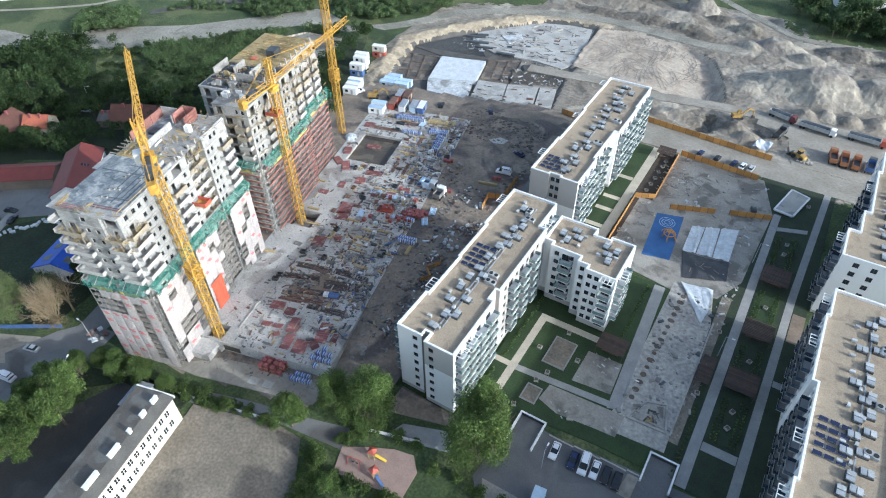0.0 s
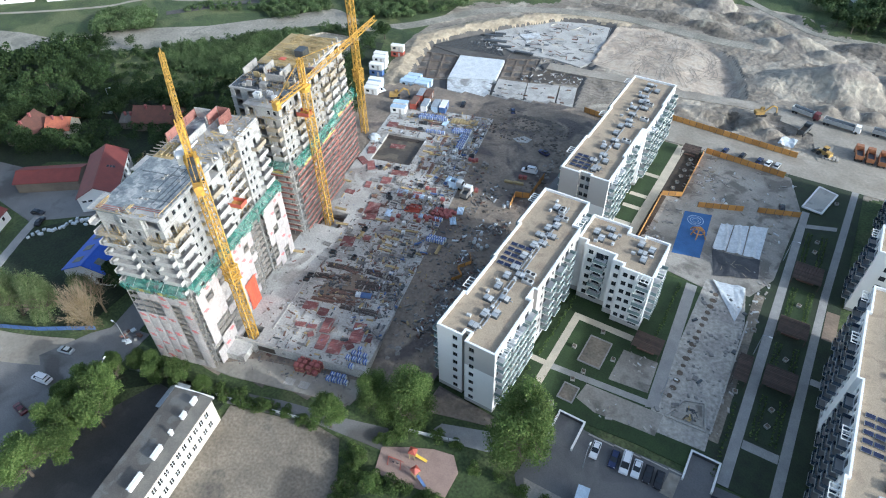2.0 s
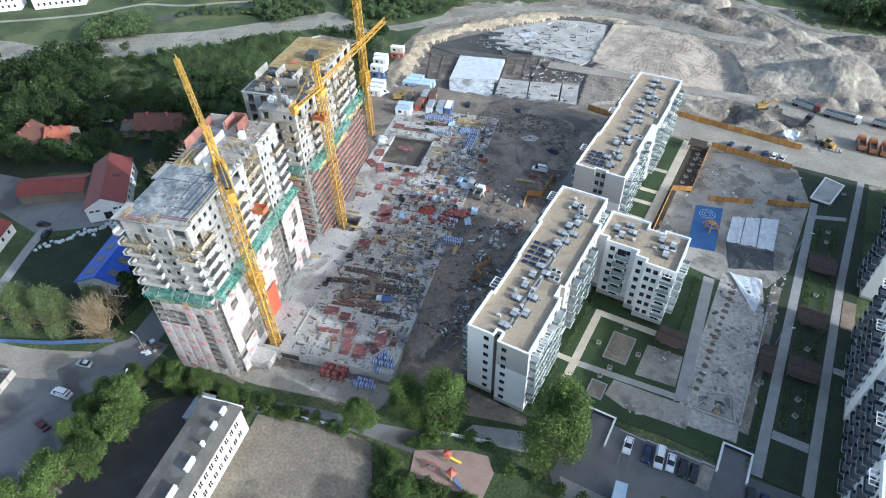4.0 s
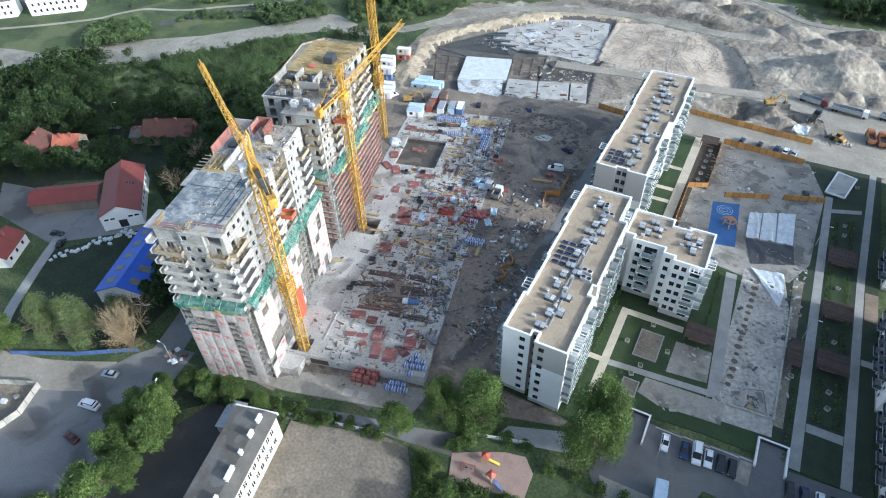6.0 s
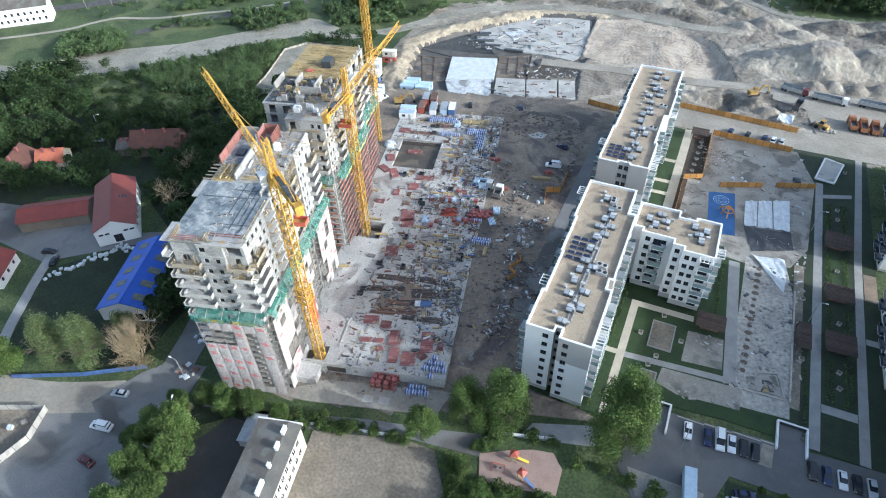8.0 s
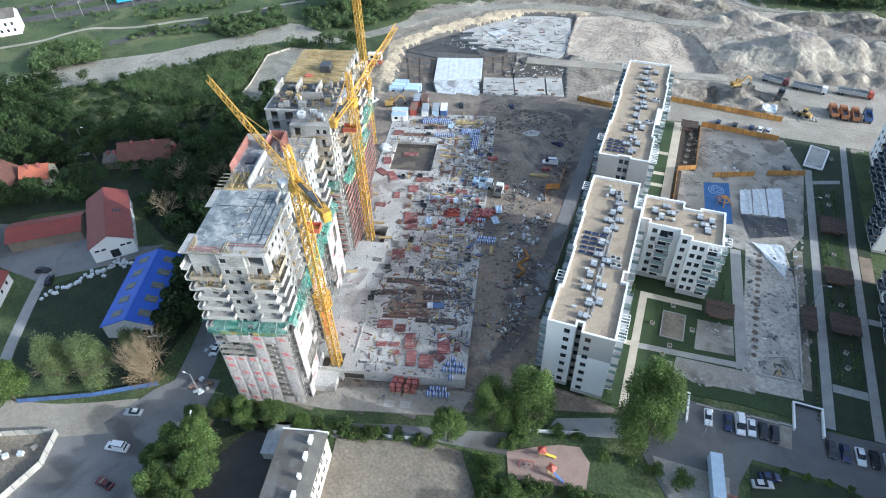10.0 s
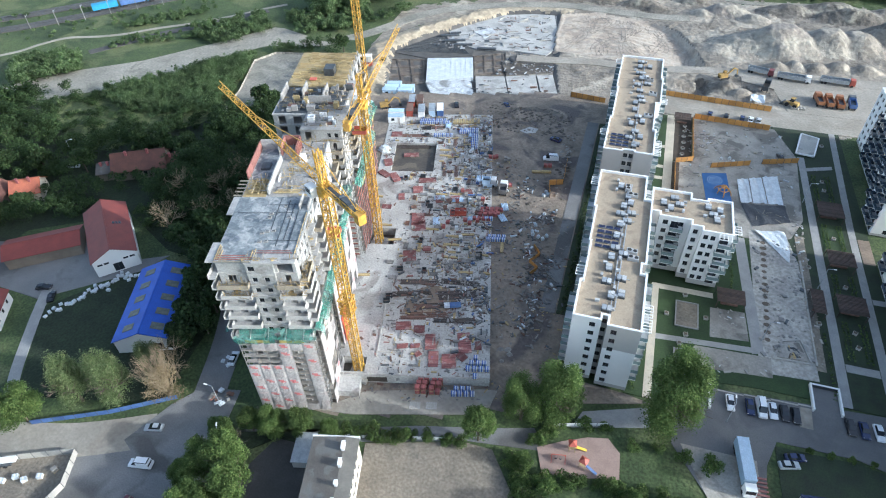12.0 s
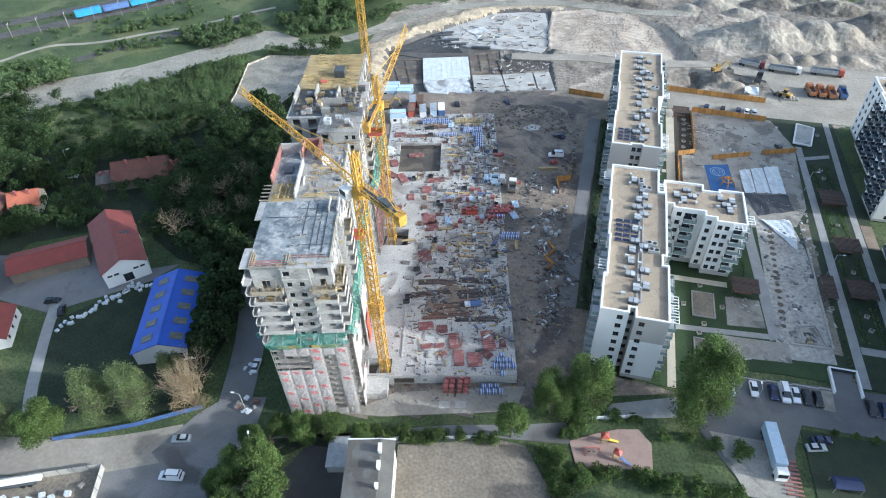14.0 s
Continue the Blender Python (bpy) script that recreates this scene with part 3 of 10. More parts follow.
sheet("lawn_west", [(-186, 28), (-150, 36), (-152, 60), (-182, 78), (-202, 54)], -0.02, SHADEFLOOR, "lawn beside the blue hall, coloured dark for shade", "lawn")
sheet("ground_schoolyard", [(-98, 40.5), (-76.5, 47), (-70, 47), (-62, 36), (-58, 10), (-80, 0), (-91, 10)], 0.05, TAN, "bare tan dirt schoolyard", "yard")
sheet("pavement_blacktop", [(-118, 36), (-106, 36.5), (-96, 0), (-126, -4), (-124, 20)], 0.07, DARKTOP, "dark asphalt yard beside the long school building", "yard")
sheet("pavement_car_park", [(-32, 60), (-30, 78), (-20, 77.8), (-1, 79.2), (26, 81), (26, 62), (7, 67), (-9.5, 66.8), (-12, 60), (-13, 46), (-22, 46)], 0.05, ASPHALT, "dark asphalt car park", "car park")
sheet("lawn_south", [(-10, 65.5), (7, 66), (30, 61), (34, 30), (-8, 30)], 0.04, DARKLAWN, "grass below the car park, coloured dark for shade", "lawn")
sheet("lawn_courtyard", [(-43.4, 70.5), (-31, 70.5), (-31, 79), (-12, 80.6), (-1.2, 80.8), (-1.2, 86.4), (-12, 85.6), (-12, 137), (-43.4, 137)], 0.06, LAWN, "green courtyard lawn", "lawn")
sheet("lawn_garden", rect(-1, 80.5, 22, 206), 0.05, DARKLAWN, "long garden lawn, coloured dark for shade", "lawn")
sheet("lawn_strip", rect(-44.4, 141, -38.5, 205), 0.05, LAWN, "green lawn strip along the rear block", "lawn")
sheet("pavement_strip", rect(-38.5, 141, -35.6, 205), 0.06, PAVE, "beige paved path along the lawn strip", "path")
for y in (152, 161, 168, 181):
    sheet("pavement_cross", rect(-44.2, y, -38.6, y + 1.8), 0.065, PAVE, "beige paved crossing in the lawn strip", "path")
sheet("ground_bed", rect(-35.6, 174, -29.5, 204), 0.05, MULCH, "dark planting bed", "planting bed")
sheet("ground_dug_strip", rect(-35.5, 140.8, -33.2, 172.8), 0.08, MULCH, "dug-over dark soil strip beside the path", "planting bed")
sheet("ground_east_yard", [(-35.5, 141), (-12, 137), (0, 140), (4.4, 150), (5, 166), (6, 186), (0, 204), (-29.2, 206), (-29.2, 174), (-35.5, 173)], 0.06, YARDG, "bare dirt yard with tyre marks", "yard")
sheet("ground_sand_strip", [(-12, 85.6), (1.6, 86.6), (1.5, 90), (1.0, 129), (-1.5, 142), (-12, 141), (-12, 100)], 0.07, STRIP, "strip of pale raked sand and rubble", "ground")
sheet("road_site", [(-44, 206), (30, 206), (60, 208), (60, 222), (-5, 219), (-47, 221)], 0.05, TRACK, "pale concrete site road", "road")
sheet("road_haul", ribbon(smooth_line(HAUL), 6), 0.14, TRACK, "wide dusty haul road", "road")
sheet("road_truck_yard", TRUCKS, 0.1, TRACK, "dusty pale yard where the trucks stand", "yard")
sheet("road_far_track", ribbon(smooth_line(FARTRACK), 4.5), 0.04, TRACKG, "far pale track behind the earth heaps", "road")
sheet("road_pale", ribbon(smooth_line([(-420, 100), (-345, 128), (-310, 148), (-275, 168), (-250, 196), (-226, 226), (-205, 230), (-184, 246), (-160, 280), (-130, 297), (-98, 305), (-78, 304.5), (-62, 302.5), (-45, 301.5), (-32, 303)]), 7), 0.05, TRACKG, "pale unpaved track curving round the site", "road")
sheet("ground_gravel", [(-420, 92), (-345, 121), (-316, 133.5), (-300, 148), (-287, 154), (-278, 166), (-263, 185), (-242, 204), (-233, 221), (-212, 225), (-206, 236), (-226, 243), (-232, 243), (-247, 224), (-274, 194), (-306, 172), (-326.5, 146), (-350, 142), (-420, 118)], 0.03, TRACKG, "broad pale gravel spread along the track", "ground")
sheet("road_dark_track", ribbon(smooth_line([(-246, 262), (-258, 249), (-271, 235), (-285, 222), (-298, 205), (-306, 195)]), 5), 0.02, BALLAST, "dark cinder track along the meadow", "road")
sheet("road_spur", ribbon(smooth_line([(-240, 272), (-249, 264), (-260, 252), (-277, 237), (-291, 227.5), (-302, 218), (-314, 211.5), (-329, 206), (-337, 196), (-344, 184), (-372, 160), (-420, 126)]), 2.2), 0.04, TRACK, "narrow dirt track through the grass", "road")
sheet("pavement_lot", [(-210, 158), (-194, 166), (-188, 200), (-196, 219), (-216, 216), (-222, 206), (-214, 180)], 0.06, TRACKG, "empty pale gravel lot with a kerb", "yard")
RAILS = [(-440, 150), (-400, 181), (-359, 214), (-331, 241), (-303, 270), (-262, 314), (-220, 360)]
for k in range(2):
    sheet("road_railway", ribbon([(x_ - 14 * k, y_ + 10 * k) for x_, y_ in RAILS], 8), 0.25, BALLAST, "grey ballast bed of a railway line", "railway")

# ---- white apartment blocks ----
STOREY = 2.9


DARKFRAME = mat("dark_window_frame", (0.05, 0.052, 0.055), (0.04, 0.04, 0.045), 1.0, 0.6, 0.0, 5.0)


def dark_window(w, h):
    g = Geo()
    t = 0.08
    for a, b, c, d in ((0, w, 0, t), (0, w, h - t, h), (0, t, t, h - t), (w - t, w, t, h - t), (w / 2 - 0.04, w / 2 + 0.04, t, h - t)):
        g.box(a, 0, c, b, 0.07, d, 0)
    return g.mesh("window", [DARKFRAME])


def pane_mesh(w, h):
    g = Geo()
    g.box(0.08, 0.03, 0.08, w - 0.08, 0.05, h - 0.08)
    return g.mesh("pane", [GLASS])


def glazed_window(w, h):
    g = Geo()
    g.box(0, 0, 0, w, 0.06, h, 0)
    g.box(0.08, -0.01, 0.08, w / 2 - 0.04, 0.01, h - 0.08, 1)
    g.box(w / 2 + 0.04, -0.01, 0.08, w - 0.08, 0.01, h - 0.08, 1)
    return g.mesh("window", [DARKFRAME, GLASS])


FRAMES = {}


PANES = [True]


def place_window(parent, p, d, u, z, w, h, depth=0.2):
    """A window with its pane, set back in a hole of a facade that starts at p and runs along d."""
    if (w, h) not in FRAMES:
        FRAMES[w, h] = dark_window(w, h), pane_mesh(w, h), glazed_window(w, h)
    x, y = p[0] + d[0] * u - d[1] * depth, p[1] + d[1] * u + d[0] * depth
    at = Matrix.Translation((x, y, z)) @ Matrix.Rotation(math.atan2(d[1], d[0]), 4, "Z")
    if PANES[0]:
        fr = part("window", FRAMES[w, h][0], None, parent, at=at)
        part("pane", FRAMES[w, h][1], None, fr)
    else:
        part("window", FRAMES[w, h][2], None, parent, at=at)


def balcony_meshes(w, deep, glass, rail=1.25):
    """Slab and railing of one balcony."""
    s = Geo()
    s.box(0, -deep, 0, w, 0, 0.2)
    r = Geo()
    r.box(0.02, -deep + 0.02, 0.2, w - 0.02, -deep + 0.07, rail)
    r.box(0.02, -deep + 0.08, 0.2, 0.07, -0.05, rail)
    r.box(w - 0.07, -deep + 0.08, 0.2, w - 0.02, -0.05, rail)
    # slabs go from white to grey where the glass is the shaded copy
    return s.mesh("balcony", [WHITE if glass.name == "balcony_glass" else GREY if glass.name == "shaded_balcony_glass" else glass]), r.mesh("railing", [glass])


BALC = {}


def balcony(parent, p, d, u, z, w, deep=1.7, glass=None, rail=1.25):
    glass = glass or BGLASS
    key = (w, deep, glass.name)
    if key not in BALC:
        BALC[key] = balcony_meshes(w, deep, glass, rail)
    at = Matrix.Translation((p[0] + d[0] * u, p[1] + d[1] * u, z)) @ Matrix.Rotation(math.atan2(d[1], d[0]), 4, "Z")
    b = part("balcony", BALC[key][0], None, parent, at=at)
    part("railing", BALC[key][1], None, b)


def pergola(parent, p, d, u, z, w, deep=2.0):
    """White slatted frame over a top balcony."""
    g = Geo()
    g.box(0, -deep, -0.1, w, -deep + 0.12, 0.1)
    rail = Geo()
    rail.box(0, -0.12, -0.1, w, 0, 0.1)
    n = max(3, int(w / 0.9))
    at = Matrix.Translation((p[0] + d[0] * u, p[1] + d[1] * u, z)) @ Matrix.Rotation(math.atan2(d[1], d[0]), 4, "Z")
    top = part("pergola", g, WHITE, parent, at=at)
    part("rail", rail, WHITE, top)
    for i in range(n + 1):
        x = (w - 0.14) * i / n
        s = Geo()
        s.box(x, -deep + 0.12, -0.08, x + 0.14, -0.12, 0.1)
        part("slat", s, WHITE, top)


RING = mat("parapet_coping", (0.82, 0.82, 0.82), (0.76, 0.76, 0.77), 0.3, 0.6, 0.05, 4.0)


def inset(poly, e):
    """A right-angled outline (counter-clockwise) drawn in by e."""
    out = []
    n = len(poly)
    for i in range(n):
        a, b, c = Vector(poly[i - 1]), Vector(poly[i]), Vector(poly[(i + 1) % n])
        d0, d1 = (b - a).normalized(), (c - b).normalized()
        n0, n1 = Vector((-d0.y, d0.x)), Vector((-d1.y, d1.x))
        out.append(tuple(b + (n0 + n1) * e))
    return out


def apartment_block(label, outline, z0, ztop, plan, grey=None, group="white apartment blocks", glass=None, cuts=()):
    """outline: counter-clockwise, right-angled. plan: edge number -> (windows (u, w), balconies (u, w), pergolas (u, w))."""
    root = thing("apartment_block", label, "building", group)
    zroof = ztop - 0.7
    floors = int((zroof - z0 + 0.4) / STOREY)
    base = zroof - 0.25 - floors * STOREY
    g = Geo()
    n = len(outline)
    for i in range(n):
        p, q = outline[i], outline[(i + 1) % n]
        length = math.hypot(q[0] - p[0], q[1] - p[1])
        d = ((q[0] - p[0]) / length, (q[1] - p[1]) / length)
        wins, balcs, pergs = plan.get(i, ((), (), ()))
        holes = []
        for k in range(floors):
            zf = base + k * STOREY
            for u, w in wins:
                hh = 1.55
                holes.append((round(u, 3), round(u + w, 3), round(zf + 0.85, 3), round(zf + 0.85 + hh, 3)))
                place_window(root, p, d, u, zf + 0.85, w, hh)
            for j, (u, w) in enumerate(balcs):
                holes.append((round(u + 0.5, 3), round(u + 2.7, 3), round(zf + 0.1, 3), round(zf + 2.3, 3)))
                place_window(root, p, d, u + 0.5, zf + 0.1, 2.2, 2.2)
                if k:
                    balcony(root, p, d, u + 0.35 * ((k + j) % 2), zf - 0.1, w, glass=glass)
        for u, w in pergs:
            pergola(root, p, d, u, zroof + 0.1, w)

        def pick(u, z, i=i, p=p, d=d):
            x, y = p[0] + d[0] * u, p[1] + d[1] * u
            return grey(i, x, y, z, base) if grey else (1 if z < base + 0.9 else 0)

        g.facade(p, d, length, min(z0 - 0.3, base), ztop, holes, pick, cuts=[base + 0.7] + [base + c_ * STOREY for c_ in cuts])
    part("wall", g, [WHITE, GREY, DGREY], root)
    r = Geo()
    r.prism(inset(outline, 0.1), zroof - 0.5, zroof)
    part("roof", r, ROOFG, root, "flat roof of brown gravel")
    c = Geo()
    o, q = inset(outline, -0.06), inset(outline, 0.4)
    for i in range(n):
        j = (i + 1) % n
        c.face([(*o[i], ztop), (*o[j], ztop), (*q[j], ztop), (*q[i], ztop)])
        c.face([(*q[i], ztop), (*q[j], ztop), (*q[j], zroof), (*q[i], zroof)])
        c.face([(*o[i], ztop - 0.25), (*o[j], ztop - 0.25), (*o[j], ztop), (*o[i], ztop)])
    part("parapet", c, RING, root)
    return root


def row(a, b, step, w):
    return tuple((a + i * step, w) for i in range(int((b - a) / step) + 1))


B1 = [(-58.3, 71.3), (-51.9, 71.3), (-51.9, 73.0), (-50.6, 73.0), (-50.6, 70.2), (-43.2, 70.2), (-43.2, 88.5), (-44.6, 88.5), (-44.6, 91.8), (-43.6, 91.8), (-43.6, 117.6),
      (-45.6, 117.6), (-45.6, 128.3), (-58.6, 128.3), (-58.6, 111.2), (-58.0, 111.2), (-58.0, 97.0), (-57.6, 97.0), (-57.6, 83.0), (-58.3, 83.0)]


def b1_grey(i, x, y, z, base):
    if i == 4 and z > base + 4.6 * STOREY:
        return 1
    if i in (1, 2, 3) or (i in (7, 8, 9) and z > base + STOREY):
        return 1
    return 1 if z < base + 0.7 else 0


apartment_block("long white seven-storey apartment block with brown gravel roof and glass balconies", B1, 1.6, 23.0, {
    0: (((3.9, 1.3),), (), ()), 2: (((0.1, 1.1),), (), ()), 4: (((1.0, 1.3),), (), ()),
    5: ((), row(0.6, 15, 4.4, 3.8), ((0.6, 3.8), (5.0, 3.8))), 9: (row(2.5, 24, 5.8, 1.2), row(4.2, 20, 5.8, 3.6), ()),
    6: ((), (), ()), 11: ((), ((1.0, 3.4), (5.6, 3.4)), ((1.0, 3.4),)),
    12: (((2.0, 1.4), (8.5, 1.4)), (), ()), 13: (row(1.5, 14, 5.0, 1.3), ((3.2, 3.6), (10.5, 3.6)), ((3.2, 3.6),)),
    15: (row(1.0, 12, 4.6, 1.3), ((2.6, 3.4), (9.0, 3.4)), ()), 17: (row(0.8, 12, 4.8, 1.3), ((2.4, 3.4), (9.0, 3.4)), ((9.0, 3.4),)),
    19: (row(0.8, 9, 4.6, 1.3), ((2.4, 3.4), (7.2, 3.4)), ())}, b1_grey, cuts=(1, 4.6))

WING = [(-43.6, 117.0), (-41.2, 117.0), (-41.2, 115.4), (-33.0, 115.4), (-33.0, 113.4), (-30.2, 113.4), (-30.2, 111.8), (-22.4, 111.8), (-22.4, 126.2), (-28.9, 126.2), (-28.9, 125.0), (-33.0, 125.0), (-33.0, 127.6), (-43.6, 127.6)]
apartment_block("white apartment wing with terraces and stacked balconies", WING, 1.2, 20.2, {
    2: (((1.2, 1.3), (5.2, 1.3)), ((2.8, 3.4),), ()), 4: (((0.8, 1.2),), (), ()), 6: (((0.6, 1.2), (2.4, 1.2)), ((4.2, 3.2),), ((4.2, 3.2),)),
    7: ((), row(1.2, 9, 4.2, 3.4), ((1.2, 3.4),)), 3: (((0.4, 1.0),), (), ()), 8: (row(1.0, 4.5, 3, 1.3), (), ())},
    lambda i, x, y, z, base: 1 if z < base + 0.7 or i == 1 else 0)

PANES[0] = False
B2 = [(-59.3, 140.6), (-53.5, 140.6), (-53.5, 141.4), (-50.2, 141.4), (-50.2, 140.6), (-44.6, 140.6), (-44.6, 155), (-45.4, 155), (-45.4, 172), (-44.0, 172), (-44.0, 190), (-44.5, 190), (-44.5, 205.2), (-59.3, 205.2), (-59.3, 180), (-58.8, 180), (-58.8, 160), (-59.3, 160)]


def b2_grey(i, x, y, z, base):
    if i in (0, 1, 2, 3, 4) and z > base + 4.0 * STOREY:
        return 1
    return 1 if z < base + 0.7 else 0


apartment_block("long white apartment block with grey end wall and gravel roof", B2, 1.2, 22.4, {
    2: (((0.3, 1.2), (1.9, 1.2)), (), ()), 5: ((), row(0.5, 11, 4.4, 3.6), ((0.5, 3.6), (4.9, 3.6))), 7: (row(0.6, 15, 5.6, 1.2), row(2.2, 13, 5.6, 3.4), ()),
    9: ((), row(0.6, 15, 4.4, 3.6), ((0.6, 3.6),)), 11: ((), row(0.6, 12, 4.8, 3.6), ()),
    13: (row(1, 24, 5, 1.3), row(2.6, 21, 5, 3.2), ((2.6, 3.2),)), 15: (row(1, 18, 5, 1.3), row(2.6, 15, 5, 3.2), ((2.6, 3.2),)), 17: (row(1, 18, 5, 1.3), row(2.6, 15, 5, 3.2), ((7.6, 3.2),))}, b2_grey, cuts=(4.0,))

B3 = [(22.9, 52), (37.5, 52), (37.5, 134.6), (22.4, 134.6), (22.4, 125.2), (21.7, 125.2), (21.7, 104.2), (22.8, 104.2), (22.8, 80.2), (22.2, 80.2), (22.2, 64), (22.9, 64)]
apartment_block("white apartment block, its balcony glass and slabs toned dark for shade", B3, 0.6, 21.4, {
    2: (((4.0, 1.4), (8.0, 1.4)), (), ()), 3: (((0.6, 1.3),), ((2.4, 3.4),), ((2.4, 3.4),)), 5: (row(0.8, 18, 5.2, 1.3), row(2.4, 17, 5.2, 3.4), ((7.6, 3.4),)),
    7: (row(0.8, 21, 5.2, 1.3), row(2.4, 20, 5.2, 3.4), ((12.8, 3.4),)), 9: (row(0.8, 13, 5.2, 1.3), row(2.4, 12, 5.2, 3.4), ((2.4, 3.4),)), 11: (row(0.8, 9, 5.2, 1.3), row(2.4, 8, 5.2, 3.4), ())}, glass=SHADEGLASS)

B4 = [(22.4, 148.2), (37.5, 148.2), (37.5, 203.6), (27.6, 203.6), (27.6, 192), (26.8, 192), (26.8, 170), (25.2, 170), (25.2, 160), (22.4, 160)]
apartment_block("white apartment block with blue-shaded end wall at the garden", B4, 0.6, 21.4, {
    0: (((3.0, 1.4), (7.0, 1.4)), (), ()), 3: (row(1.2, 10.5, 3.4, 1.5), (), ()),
    5: (row(0.8, 19, 5.2, 1.3), row(2.4, 18, 5.2, 3.4), ((7.6, 3.4),)), 7: (row(0.8, 7, 5.2, 1.3), ((2.4, 3.4),), ()), 9: (row(0.8, 9, 5.2, 1.3), row(2.4, 8, 5.2, 3.4), ((2.4, 3.4),))}, glass=SHADEGLASS)
PANES[0] = True

# ---- podium slab of the building site ----
TOWN = pose(-109.5, 47.5, 0, 0, 0, 13.5)  # frame of the tower row: x to the yard, y along the row


def local(x, y, z=0.0):
    v = TOWN @ Vector((x, y, z))
    return v.x, v.y


def site_z(x, y):
    """Height of the made-up ground of the yard."""
    return 0.06 + 2.75 * max(0.0, min(1.0, (y - 62) / 26)) * max(0.0, min(1.0, (214 - y) / 26))


SITE = [(-120, 43), (-73, 55.5), (-59.6, 60), (-59.6, 213), (-84, 211), (-116, 199), (-152, 189), (-162, 160), (-130, 58)]
g = Geo()
sx = [-164 + 3 * i for i in range(35)] + [-59.6]
sy = [42 + 3 * i for i in range(58)]
idx = {}
for j, y in enumerate(sy[:-1]):
    for i, x in enumerate(sx[:-1]):
        mid = TOWN.inverted() @ Vector(((x + sx[i + 1]) / 2, y + 1.5, 0))
        if -1 < mid.x < 35 and 9.5 < mid.y < 127:
            continue
        if inside((x + sx[i + 1]) / 2, y + 1.5, SITE):
            for a, b in ((i, j), (i + 1, j), (i + 1, j + 1), (i, j + 1)):
                if (a, b) not in idx:
                    idx[a, b] = len(g.v)
                    px, py = sx[a], sy[b]
                    g.v.append((px, py, site_z(px, py) + 0.12 * bumpy(px, py, 6)))
            g.f.append((idx[i, j], idx[i + 1, j], idx[i + 1, j + 1], idx[i, j + 1]))
            g.m.append(0)
solid("ground_building_site", g, DIRT, "rutted grey-brown dirt of the building site", "ground", kind="structure", smooth=True)

PODIUM_Z = 3.0
slab_holes = [(2.8, 8.8, 7.9, 12.4), (1.2, 10.2, 54.3, 61.8), (4.5, 19.3, 92.0, 109.5), (34.5, 36.5, 36.0, 38.0)]  # from the left edge at x = -2
g = Geo()
us, vs = sorted({0, 39.5, *[v for h in slab_holes for v in h[:2]]}), sorted({7.0, 130.0, *[v for h in slab_holes for v in h[2:]]})
for a, b in zip(us, us[1:]):
    for c, d in zip(vs, vs[1:]):
        if not any(h[0] <= a and b <= h[1] and h[2] <= c and d <= h[3] for h in slab_holes):
            g.face([(a - 2, c, PODIUM_Z), (b - 2, c, PODIUM_Z), (b - 2, d, PODIUM_Z), (a - 2, d, PODIUM_Z)])
for a, b, c, d in slab_holes:
    a, b = a - 2, b - 2
    low = 1.9 if d > 105 else 0.2
    for p, q in (((a, c), (a, d)), ((a, d), (b, d)), ((b, d), (b, c)), ((b, c), (a, c))):
        g.face([(*p, low), (*q, low), (*q, PODIUM_Z), (*p, PODIUM_Z)])
g.facade((-2, 7), (1, 0), 39.5, -0.3, PODIUM_Z, [(9.5, 14.5, 0.3, 2.2), (16.5, 17.6, 1.0, 2.0)], depth=1.0)
g.facade((37.5, 7), (0, 1), 123, -0.3, PODIUM_Z, [])
g.box(-3, 2.6, -0.3, 6.2, 7.0, 2.2)
# dark mud colour; in crane pits and wall opening it stands for shade
for h in slab_holes:
    low = 1.9 if h[3] > 105 else 0.2
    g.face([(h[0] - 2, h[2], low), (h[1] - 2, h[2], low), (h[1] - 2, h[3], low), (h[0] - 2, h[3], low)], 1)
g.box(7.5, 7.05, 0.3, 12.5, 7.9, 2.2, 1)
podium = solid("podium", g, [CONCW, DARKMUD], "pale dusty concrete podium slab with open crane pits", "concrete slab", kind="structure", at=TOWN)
g = Geo()
for k in range(10):
    g.box(-2 + 4.0 * k, 7.05, PODIUM_Z, -2 + 4.0 * k + 3.6, 7.3, PODIUM_Z + 0.22)
g.box(9, 12.5, PODIUM_Z, 9.3, 30, PODIUM_Z + 0.25)
g.box(9.3, 14.0, PODIUM_Z, 16, 14.2, PODIUM_Z + 0.2)
g.box(10, 30, PODIUM_Z, 10.3, 40, PODIUM_Z + 0.3)
part("kerb", g, CONC, podium)
g = Geo()
g.prism([(14, 27), (19, 26), (25, 28), (29, 31), (26, 37), (21, 38), (15, 35)], PODIUM_Z, PODIUM_Z + 0.03)
part("mud_patch", g, MUD, podium, "brown muddy patch")

# ---- the two unfinished towers ----
BLOCK = mat("raw_white_wall", (0.40, 0.395, 0.385), (0.315, 0.31, 0.30), 0.25, 0.9, 0.15, 2.5, stains=((0.27, 0.26, 0.245), 0.4), grain_amp=0.2)
RAWC = mat("raw_concrete", (0.40, 0.38, 0.35), (0.30, 0.285, 0.265), 0.2, 0.9, 0.2, 2.5, stains=((0.30, 0.29, 0.28), 0.3))
DECK = mat("blue_grey_roof_slab", (0.27, 0.29, 0.295), (0.15, 0.17, 0.185), 0.45, 0.85, 0.15, 2.0, spread=0.18, stains=((0.38, 0.38, 0.375), 0.5), grain_amp=0.18)
H = 3.0
GREYW = mat("weathered_timber", (0.36, 0.31, 0.235), (0.25, 0.215, 0.165), 0.6, 0.85, 0.2, 5.0)
